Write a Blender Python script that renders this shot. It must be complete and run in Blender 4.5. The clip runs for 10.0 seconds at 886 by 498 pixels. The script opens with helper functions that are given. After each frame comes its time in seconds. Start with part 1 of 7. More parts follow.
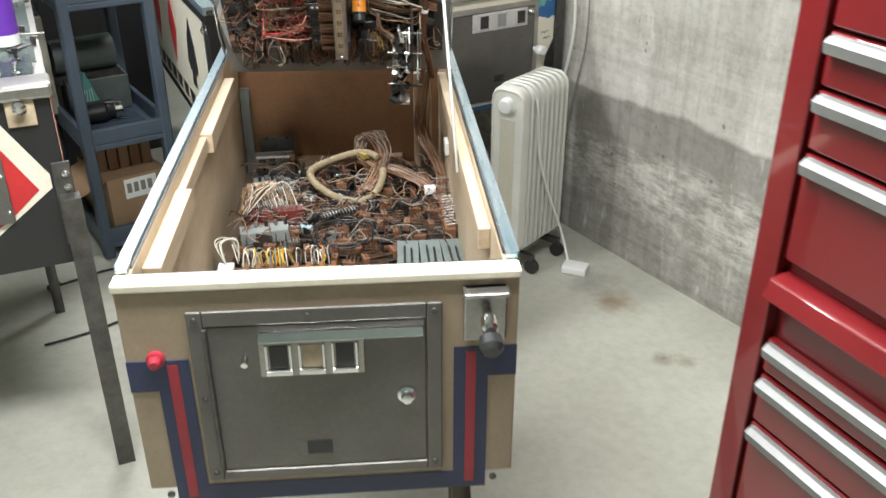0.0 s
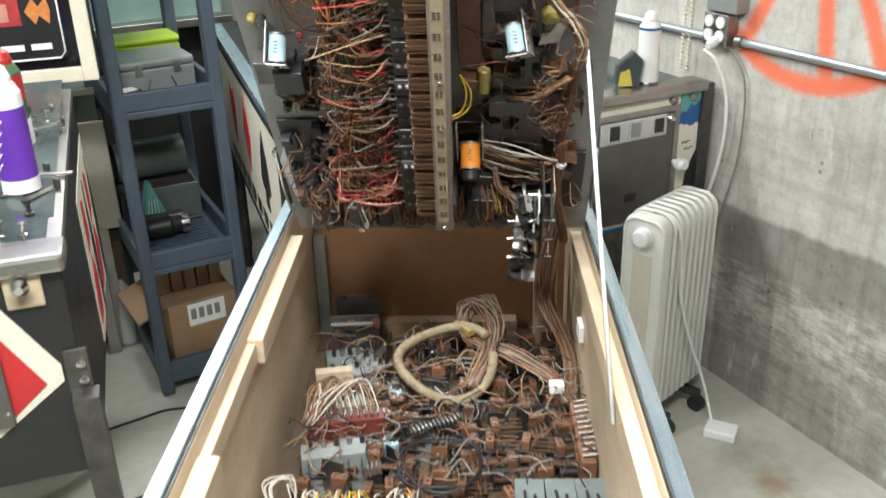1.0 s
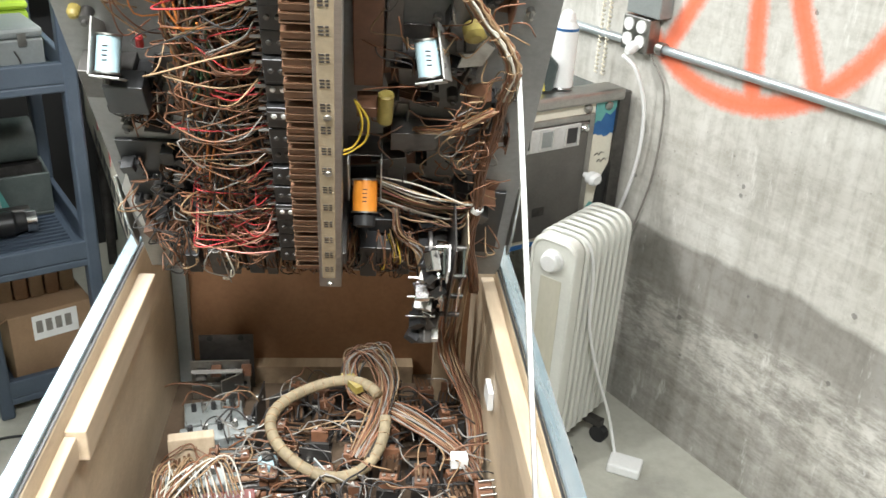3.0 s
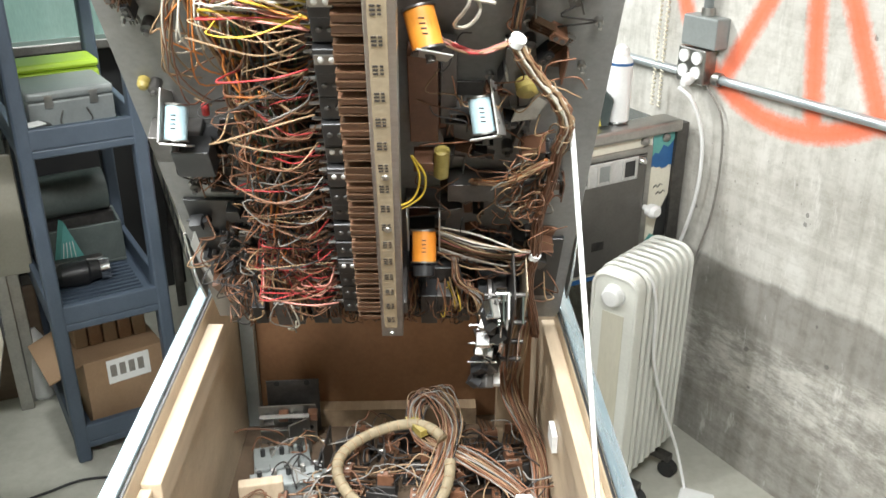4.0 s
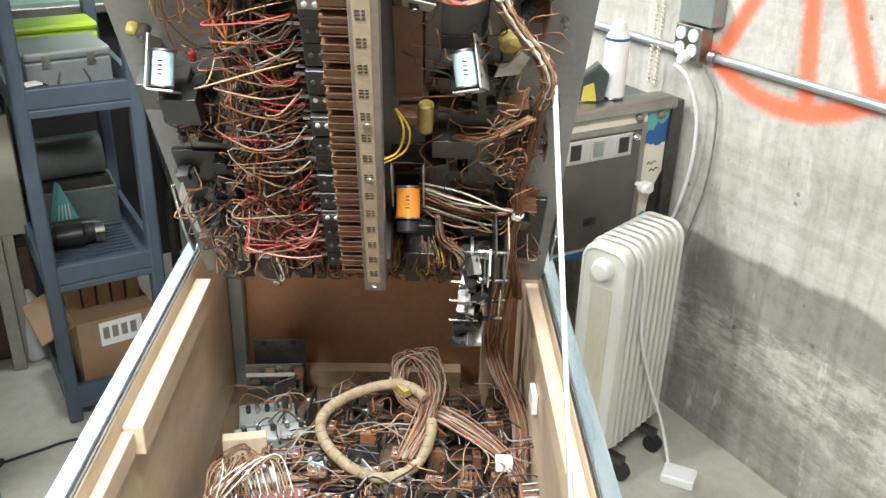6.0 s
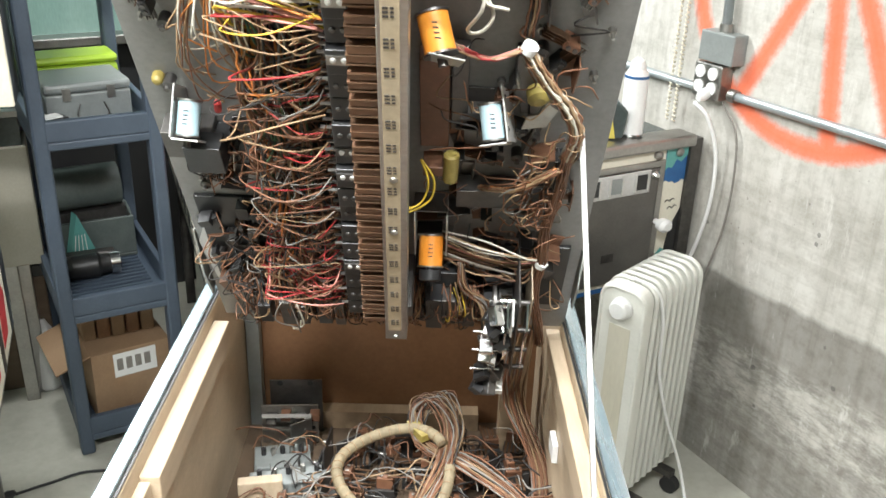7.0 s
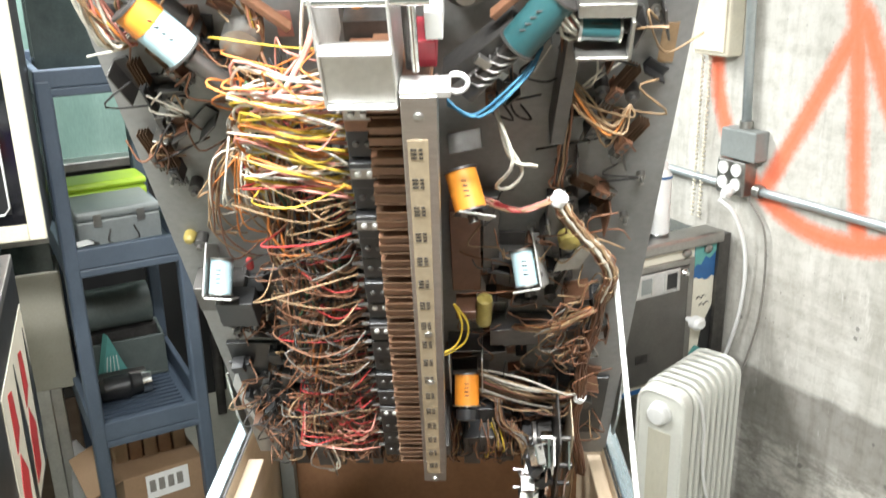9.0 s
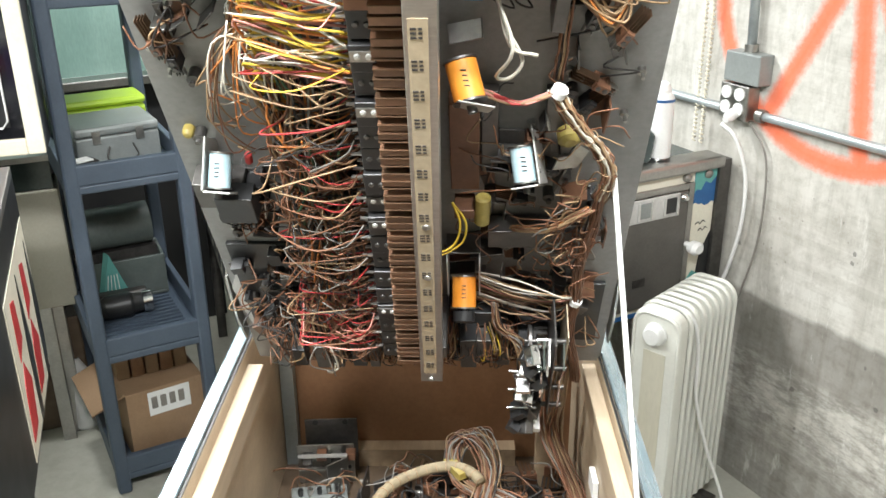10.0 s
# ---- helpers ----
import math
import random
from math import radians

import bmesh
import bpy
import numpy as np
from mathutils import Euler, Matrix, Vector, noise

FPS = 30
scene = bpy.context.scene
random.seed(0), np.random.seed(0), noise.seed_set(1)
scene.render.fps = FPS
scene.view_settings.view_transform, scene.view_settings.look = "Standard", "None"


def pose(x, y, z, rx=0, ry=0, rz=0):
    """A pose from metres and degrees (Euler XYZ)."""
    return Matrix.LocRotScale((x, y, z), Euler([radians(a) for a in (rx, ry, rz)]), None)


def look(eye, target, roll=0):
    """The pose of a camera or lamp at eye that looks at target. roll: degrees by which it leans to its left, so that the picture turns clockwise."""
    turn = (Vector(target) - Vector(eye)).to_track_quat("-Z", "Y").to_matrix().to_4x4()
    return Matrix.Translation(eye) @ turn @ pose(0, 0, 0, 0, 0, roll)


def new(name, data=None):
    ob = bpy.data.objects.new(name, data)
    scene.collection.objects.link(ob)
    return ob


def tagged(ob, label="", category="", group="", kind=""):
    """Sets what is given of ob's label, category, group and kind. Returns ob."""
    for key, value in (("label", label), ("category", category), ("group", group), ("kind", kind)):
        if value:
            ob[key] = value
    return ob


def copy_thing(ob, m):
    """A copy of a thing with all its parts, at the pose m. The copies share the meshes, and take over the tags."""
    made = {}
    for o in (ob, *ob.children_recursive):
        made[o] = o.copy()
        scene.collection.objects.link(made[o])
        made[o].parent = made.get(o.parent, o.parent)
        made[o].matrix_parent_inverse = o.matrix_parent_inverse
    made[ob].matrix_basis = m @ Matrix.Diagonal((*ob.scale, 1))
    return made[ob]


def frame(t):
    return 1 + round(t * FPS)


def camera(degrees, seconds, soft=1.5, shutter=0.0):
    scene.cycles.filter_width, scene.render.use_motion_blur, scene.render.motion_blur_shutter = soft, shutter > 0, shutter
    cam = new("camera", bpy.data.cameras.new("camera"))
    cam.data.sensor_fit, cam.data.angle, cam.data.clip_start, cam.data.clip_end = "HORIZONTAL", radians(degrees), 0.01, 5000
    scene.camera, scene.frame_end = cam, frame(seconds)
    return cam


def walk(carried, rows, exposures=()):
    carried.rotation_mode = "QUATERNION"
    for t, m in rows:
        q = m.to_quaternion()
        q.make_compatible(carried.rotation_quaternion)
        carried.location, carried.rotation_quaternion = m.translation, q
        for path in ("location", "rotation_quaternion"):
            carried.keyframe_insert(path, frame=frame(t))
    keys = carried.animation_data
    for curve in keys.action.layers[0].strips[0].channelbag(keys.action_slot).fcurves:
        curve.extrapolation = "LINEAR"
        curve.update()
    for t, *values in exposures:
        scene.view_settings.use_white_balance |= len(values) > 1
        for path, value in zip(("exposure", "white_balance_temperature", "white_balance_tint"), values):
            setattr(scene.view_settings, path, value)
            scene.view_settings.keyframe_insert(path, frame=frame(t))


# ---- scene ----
cam = camera(52.5, 10.0, shutter=0.25)
PATH = [
    (0, (0.118, -1.078, 1.609), (0.221, 0.683, 0.667), -0.0),
    (0.5, (0.096, -0.769, 1.593), (0.119, 1.004, 0.668), 0.6),
    (1, (0.078, -0.472, 1.618), (-0.019, 1.342, 0.783), -1.5),
    (1.2, (0.047, -0.372, 1.626), (0.039, 1.454, 0.81), -0.5),
    (1.5, (0.027, -0.258, 1.647), (0.292, 1.574, 0.89), 3.6),
    (2, (0.026, -0.209, 1.644), (0.28, 1.646, 0.941), 5.1),
    (2.5, (0.066, -0.182, 1.603), (0.272, 1.622, 0.764), 3.8),
    (2.7, (0.07, -0.18, 1.6), (0.259, 1.607, 0.719), 3.8),
    (3.8, (0.065, -0.194, 1.626), (0.084, 1.614, 0.772), 1.0),
    (4, (0.071, -0.187, 1.632), (0.082, 1.634, 0.804), 0.1),
    (4.5, (0.08, -0.181, 1.641), (0.075, 1.661, 0.864), -0.9),
    (5, (0.098, -0.185, 1.644), (0.095, 1.669, 0.892), -1.5),
    (5.5, (0.099, -0.205, 1.61), (0.114, 1.605, 0.759), 1.3),
    (5.7, (0.097, -0.216, 1.608), (0.112, 1.588, 0.746), 1.5),
    (7, (0.077, -0.19, 1.63), (0.062, 1.637, 0.817), 1.9),
    (7.3, (0.072, -0.178, 1.674), (0.05, 1.698, 0.98), 0.8),
    (7.5, (0.065, -0.164, 1.705), (0.039, 1.743, 1.103), 1.2),
    (8, (0.06, -0.17, 1.733), (0.021, 1.777, 1.276), 1.5),
    (8.5, (0.072, -0.173, 1.727), (0.049, 1.77, 1.254), 1.2),
    (9, (0.067, -0.158, 1.689), (-0.007, 1.735, 1.047), -1.3),
    (9.5, (0.061, -0.156, 1.662), (-0.023, 1.701, 0.924), -1.8),
    (10, (0.069, -0.175, 1.65), (-0.006, 1.669, 0.879), -0.6),
]
walk(cam, [(t, look(eye, target, roll)) for t, eye, target, roll in PATH],
     exposures=[(0.0, 0.25), (1.0, 0.25), (2.5, 0.5), (4.0, 0.65), (7.0, 0.65), (7.5, 0.85), (8.0, 1.0), (8.5, 1.0), (9.0, 0.8), (10.0, 0.7)])

# ---- world and light ----
world = bpy.data.worlds.new("room_air")
scene.world = world
world.use_nodes = True
world.node_tree.nodes["Background"].inputs[0].default_value = (0.8, 0.9, 1.0, 1)
world.node_tree.nodes["Background"].inputs[1].default_value = 0.02


def area_lamp(name, m, sx, sy, watts, colour):
    data = bpy.data.lights.new(name, "AREA")
    data.shape, data.size, data.size_y, data.energy, data.color = "RECTANGLE", sx, sy, watts, colour
    ob = new(name, data)
    ob.matrix_world = m
    return ob


LAMPS = [(-0.1, -0.16, 84.0, 0.0), (-1.6, 0.7, 34.0, 31.8), (-0.75, 2.25, 46.0, 31.8)]  # x, y, watts and turn of the ceiling tubes
CEIL = 2.5
for lx, ly, watts, turn in LAMPS:
    area_lamp("tube_light", pose(lx, ly, CEIL - 0.11, 0, 0, turn), 1.2, 0.16, watts, (0.96, 0.985, 0.99))


# ---- materials ----
def nodes_of(name):
    m = bpy.data.materials.new(name)
    m.use_nodes = True
    nt = m.node_tree
    return m, nt, nt.nodes["Principled BSDF"]


def link(nt, a, b):
    nt.links.new(a, b)


def noise_tex(nt, coord, scale, detail=4.0, rough=0.55, stretch=None):
    if stretch:
        mp = nt.nodes.new("ShaderNodeMapping")
        mp.inputs["Scale"].default_value = stretch
        link(nt, coord, mp.inputs[0])
        coord = mp.outputs[0]
    t = nt.nodes.new("ShaderNodeTexNoise")
    t.inputs["Scale"].default_value, t.inputs["Detail"].default_value, t.inputs["Roughness"].default_value = scale, detail, rough
    link(nt, coord, t.inputs["Vector"])
    return t.outputs["Fac"]


def ramp(nt, fac, stops):
    r = nt.nodes.new("ShaderNodeValToRGB")
    while len(r.color_ramp.elements) < len(stops):
        r.color_ramp.elements.new(0.5)
    for e, (p, c) in zip(r.color_ramp.elements, stops):
        e.position, e.color = p, (*c, 1) if len(c) == 3 else c
    link(nt, fac, r.inputs[0])
    return r.outputs[0]


def mix(nt, fac, a, b, mode="MIX"):
    n = nt.nodes.new("ShaderNodeMix")
    n.data_type, n.blend_type = "RGBA", mode
    for sock, v in ((n.inputs[0], fac), (n.inputs[6], a), (n.inputs[7], b)):
        if isinstance(v, (int, float)):
            sock.default_value = v
        elif isinstance(v, tuple):
            sock.default_value = (*v, 1)
        else:
            link(nt, v, sock)
    return n.outputs[2]


def math_node(nt, op, a, b=0.0, c=0.0, clamp=False):
    n = nt.nodes.new("ShaderNodeMath")
    n.operation, n.use_clamp = op, clamp
    for sock, v in zip(n.inputs, (a, b, c)):
        if isinstance(v, (int, float)):
            sock.default_value = v
        else:
            link(nt, v, sock)
    return n.outputs[0]


def surface(name, c1, c2, rough=0.5, metal=0.0, scale=12.0, bump=0.1, stretch=None, grime=0.25, coat=0.0, fine=140.0, spread=0.0):
    """A worn surface: two tones over a coarse noise, fine grain, grime, uneven gloss and fine relief. spread: tone from piece to piece."""
    m, nt, b = nodes_of(name)
    co = nt.nodes.new("ShaderNodeTexCoord").outputs["Object"]
    coarse = noise_tex(nt, co, scale, 5, 0.6, stretch)
    grain = noise_tex(nt, co, fine, 3, 0.6, stretch)
    col = mix(nt, ramp(nt, coarse, [(0.3, (0, 0, 0)), (0.7, (1, 1, 1))]), c1, c2)
    dirt = ramp(nt, noise_tex(nt, co, scale * 0.37, 6, 0.7), [(0.45, (1, 1, 1)), (0.75, (1 - grime, 1 - grime, 1 - grime))])
    col = mix(nt, 1.0, col, dirt, "MULTIPLY")
    col = mix(nt, 0.35 * min(1, grime * 3), col, ramp(nt, grain, [(0.3, (0.55, 0.55, 0.55)), (0.7, (1, 1, 1))]), "MULTIPLY")
    if spread:
        info = nt.nodes.new("ShaderNodeObjectInfo").outputs["Random"]
        col = mix(nt, 1.0, col, ramp(nt, info, [(0, (1 - spread,) * 3), (1, (1, 1, 1))]), "MULTIPLY")
    link(nt, col, b.inputs["Base Color"])
    link(nt, math_node(nt, "MULTIPLY_ADD", coarse, 0.3, rough - 0.15, True), b.inputs["Roughness"])
    b.inputs["Metallic"].default_value = metal
    b.inputs["Coat Weight"].default_value = coat
    if bump:
        bp = nt.nodes.new("ShaderNodeBump")
        bp.inputs["Strength"].default_value, bp.inputs["Distance"].default_value = bump, 0.004
        link(nt, math_node(nt, "ADD", coarse, grain), bp.inputs["Height"])
        link(nt, bp.outputs[0], b.inputs["Normal"])
    return m


M = {}
M["wood_pale"] = surface("pale_maple", (0.47, 0.36, 0.235), (0.64, 0.52, 0.37), 0.5, 0, 5, 0.06, (5, 0.8, 3), 0.4)
M["wood_strip"] = surface("pine_strip", (0.43, 0.33, 0.22), (0.57, 0.46, 0.33), 0.5, 0, 10, 0.06, (6, 0.8, 6), 0.12)
M["wood_dusty"] = surface("dusty_pine", (0.3, 0.21, 0.13), (0.45, 0.33, 0.21), 0.6, 0, 9, 0.06, (6, 0.8, 6), 0.3)
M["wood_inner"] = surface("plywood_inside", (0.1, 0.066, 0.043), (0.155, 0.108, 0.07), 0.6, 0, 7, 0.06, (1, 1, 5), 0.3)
M["hardboard"] = surface("brown_hardboard", (0.25, 0.125, 0.06), (0.33, 0.175, 0.09), 0.5, 0, 5, 0.05, None, 0.3)
# cabinet front: the shade it stands in is mixed into this cream
M["cream"] = surface("aged_cream_paint_in_shade", (0.31, 0.235, 0.155), (0.4, 0.31, 0.215), 0.5, 0, 5, 0.08, None, 0.25)
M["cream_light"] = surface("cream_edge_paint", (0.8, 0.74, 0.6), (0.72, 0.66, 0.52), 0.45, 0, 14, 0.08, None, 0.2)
M["navy"] = surface("navy_stencil_paint", (0.02, 0.028, 0.075), (0.03, 0.04, 0.1), 0.45, 0, 8, 0.06, None, 0.2)
M["crimson"] = surface("crimson_stencil_paint", (0.30, 0.015, 0.03), (0.38, 0.03, 0.045), 0.45, 0, 8, 0.05, None, 0.2)
M["steel"] = surface("brushed_steel", (0.42, 0.41, 0.39), (0.5, 0.49, 0.47), 0.36, 1.0, 16, 0.04, (1, 14, 1), 0.3)
M["door_steel"] = surface("grey_door_steel", (0.135, 0.127, 0.117), (0.185, 0.175, 0.16), 0.42, 0.6, 7, 0.04, (1, 6, 1), 0.25)
M["chrome"] = surface("chrome_trim", (0.75, 0.75, 0.75), (0.68, 0.68, 0.68), 0.14, 1.0, 9, 0.02, None, 0.1)
# rail steel: white and blue reflections are part of the two tones
M["rail_metal"] = surface("rail_steel_painted_sheen", (0.74, 0.8, 0.83), (0.22, 0.42, 0.52), 0.28, 0.8, 3, 0.03, (8, 0.6, 8), 0.25)
M["zinc"] = surface("zinc_plate", (0.36, 0.35, 0.32), (0.46, 0.45, 0.42), 0.42, 1.0, 22, 0.05, None, 0.35)
M["dark_steel"] = surface("dark_bracket_steel", (0.1, 0.095, 0.09), (0.17, 0.16, 0.15), 0.45, 0.8, 25, 0.08, None, 0.4)
M["black"] = surface("black_plastic", (0.015, 0.015, 0.016), (0.03, 0.03, 0.03), 0.4, 0, 20, 0.05, None, 0.2)
M["bakelite"] = surface("brown_bakelite", (0.18, 0.08, 0.042), (0.26, 0.125, 0.07), 0.45, 0, 30, 0.08, None, 0.35, spread=0.4)
M["board_grey"] = surface("grey_playfield_underside", (0.2, 0.196, 0.186), (0.3, 0.295, 0.285), 0.42, 0, 5, 0.06, None, 0.35)
M["red_enamel"] = surface("red_tool_enamel", (0.11, 0.004, 0.006), (0.145, 0.006, 0.008), 0.3, 0, 3, 0.02, None, 0.15, 0.5)
M["red_dark"] = surface("dark_red_recess", (0.1, 0.005, 0.007), (0.14, 0.006, 0.009), 0.45, 0, 4, 0.03, None, 0.2)
M["heater_white"] = surface("heater_cream_enamel", (0.66, 0.66, 0.6), (0.72, 0.72, 0.66), 0.4, 0, 6, 0.03, None, 0.12, 0.2)
M["cart_blue"] = surface("slate_blue_cart", (0.055, 0.075, 0.105), (0.075, 0.1, 0.135), 0.5, 0, 6, 0.05, None, 0.25)
M["white_plastic"] = surface("white_plastic", (0.75, 0.75, 0.73), (0.8, 0.8, 0.78), 0.4, 0, 10, 0.02, None, 0.1)
M["cloth_wire"] = surface("woven_loom_sleeve", (0.2, 0.155, 0.09), (0.32, 0.26, 0.16), 0.7, 0, 60, 0.2, None, 0.35)
M["cardboard"] = surface("cardboard", (0.29, 0.18, 0.1), (0.36, 0.235, 0.14), 0.75, 0, 6, 0.05, None, 0.2)
M["chime_metal"] = surface("dull_green_grey_metal", (0.16, 0.19, 0.185), (0.24, 0.28, 0.27), 0.42, 0.3, 8, 0.04, None, 0.35)
M["grey_box"] = surface("grey_metal_box", (0.24, 0.26, 0.25), (0.32, 0.34, 0.33), 0.45, 0.2, 8, 0.04, None, 0.2)
M["lime"] = surface("lime_plastic", (0.33, 0.5, 0.03), (0.4, 0.58, 0.05), 0.4, 0, 7, 0.02, None, 0.1)
M["teal_glass"] = surface("dusty_teal_glass", (0.03, 0.042, 0.04), (0.09, 0.11, 0.105), 0.14, 0, 5, 0.02, None, 0.3)
M["side_black"] = surface("black_side_paint", (0.012, 0.012, 0.013), (0.02, 0.02, 0.02), 0.35, 0, 5, 0.03, None, 0.2)
M["art_white"] = surface("off_white_art_paint", (0.68, 0.64, 0.52), (0.75, 0.71, 0.6), 0.45, 0, 6, 0.05, None, 0.2)
M["art_red"] = surface("red_art_paint", (0.45, 0.02, 0.025), (0.52, 0.03, 0.03), 0.45, 0, 6, 0.05, None, 0.2)
M["art_blue"] = surface("blue_art_paint", (0.02, 0.09, 0.25), (0.03, 0.14, 0.34), 0.45, 0, 8, 0.05, None, 0.2)
M["art_teal"] = surface("teal_art_paint", (0.1, 0.32, 0.3), (0.14, 0.4, 0.36), 0.45, 0, 8, 0.05, None, 0.2)
M["ceiling"] = surface("ceiling_paint", (0.6, 0.6, 0.58), (0.66, 0.66, 0.63), 0.8, 0, 3, 0.05, None, 0.15)
M["coil_orange"] = surface("orange_coil_wrap", (0.75, 0.24, 0.02), (0.82, 0.32, 0.04), 0.45, 0, 20, 0.04, None, 0.2)
M["coil_blue"] = surface("pale_blue_coil_wrap", (0.34, 0.5, 0.56), (0.46, 0.62, 0.66), 0.45, 0, 20, 0.04, None, 0.2)
M["coil_teal"] = surface("dark_teal_coil_wrap", (0.012, 0.055, 0.06), (0.02, 0.08, 0.085), 0.45, 0, 20, 0.04, None, 0.2)
M["coil_yellow"] = surface("yellow_capacitor_wrap", (0.5, 0.42, 0.06), (0.6, 0.5, 0.1), 0.45, 0, 20, 0.04, None, 0.25)
M["label_tan"] = surface("aged_paper_label", (0.42, 0.33, 0.215), (0.5, 0.405, 0.28), 0.7, 0, 20, 0.03, None, 0.3)
M["dark_ink"] = surface("dark_ink", (0.04, 0.035, 0.03), (0.06, 0.05, 0.045), 0.7, 0, 20, 0, None, 0.1)
M["rubber"] = surface("black_rubber", (0.02, 0.02, 0.02), (0.03, 0.03, 0.03), 0.7, 0, 20, 0.05, None, 0.2)
M["glass_black"] = surface("black_backglass", (0.006, 0.006, 0.008), (0.012, 0.012, 0.014), 0.12, 0, 4, 0.0, None, 0.1)


def tube_glow():
    m, nt, b = nodes_of("lit_tube")
    b.inputs["Emission Color"].default_value = (0.96, 0.985, 0.99, 1)
    b.inputs["Emission Strength"].default_value = 6
    b.inputs["Base Color"].default_value = (0.9, 0.9, 0.9, 1)
    return m


M["tube"] = tube_glow()
M["turquoise"] = surface("turquoise_plastic", (0.06, 0.5, 0.4), (0.08, 0.58, 0.47), 0.35, 0, 8, 0.02, None, 0.1)
M["bright_zinc"] = surface("bright_zinc_plate", (0.55, 0.54, 0.51), (0.68, 0.67, 0.64), 0.42, 0.5, 20, 0.04, None, 0.25)
M["bakelite_light"] = surface("worn_brown_fibre", (0.216, 0.098, 0.051), (0.304, 0.154, 0.088), 0.45, 0, 30, 0.06, None, 0.35, spread=0.45)
# pale grey that carries lamp light on the upper sheet and hinge plate
M["pale_plate"] = surface("pale_grey_sheet", (0.42, 0.41, 0.39), (0.66, 0.65, 0.63), 0.4, 0.1, 4, 0.02, None, 0.3)
M["pull_grey"] = surface("grey_drawer_pull", (0.15, 0.15, 0.145), (0.21, 0.21, 0.2), 0.45, 0.2, 8, 0.03, None, 0.2)
M["galv"] = surface("galvanised_pipe", (0.5, 0.56, 0.58), (0.62, 0.67, 0.68), 0.4, 0.7, 14, 0.03, None, 0.2)
M["fibre_red"] = surface("red_brown_fibre", (0.13, 0.025, 0.02), (0.18, 0.04, 0.03), 0.5, 0, 20, 0.05, None, 0.3)
M["purple"] = surface("purple_label", (0.1, 0.025, 0.3), (0.14, 0.035, 0.38), 0.4, 0, 12, 0.02, None, 0.1)
M["beige"] = surface("beige_paint", (0.3, 0.28, 0.22), (0.36, 0.34, 0.28), 0.55, 0, 5, 0.04, None, 0.2)
M["teal_dark"] = surface("dark_grey_plastic", (0.07, 0.09, 0.085), (0.12, 0.14, 0.13), 0.5, 0, 9, 0.04, None, 0.3)
M["teal_pale"] = surface("pale_green_glass", (0.11, 0.19, 0.165), (0.22, 0.32, 0.28), 0.25, 0, 2.5, 0.02, (1, 1, 0.3), 0.3)
M["heater_stain"] = surface("yellowed_enamel", (0.57, 0.53, 0.4), (0.66, 0.64, 0.55), 0.4, 0, 4, 0.02, (1, 1, 0.2), 0.2)
M["cap_yellow"] = surface("waxed_paper_yellow", (0.27, 0.2, 0.045), (0.4, 0.32, 0.09), 0.5, 0, 40, 0.06, None, 0.45)
M["plaster"] = surface("green_grey_plaster", (0.4, 0.48, 0.44), (0.5, 0.58, 0.53), 0.8, 0, 3, 0.1, None, 0.3)


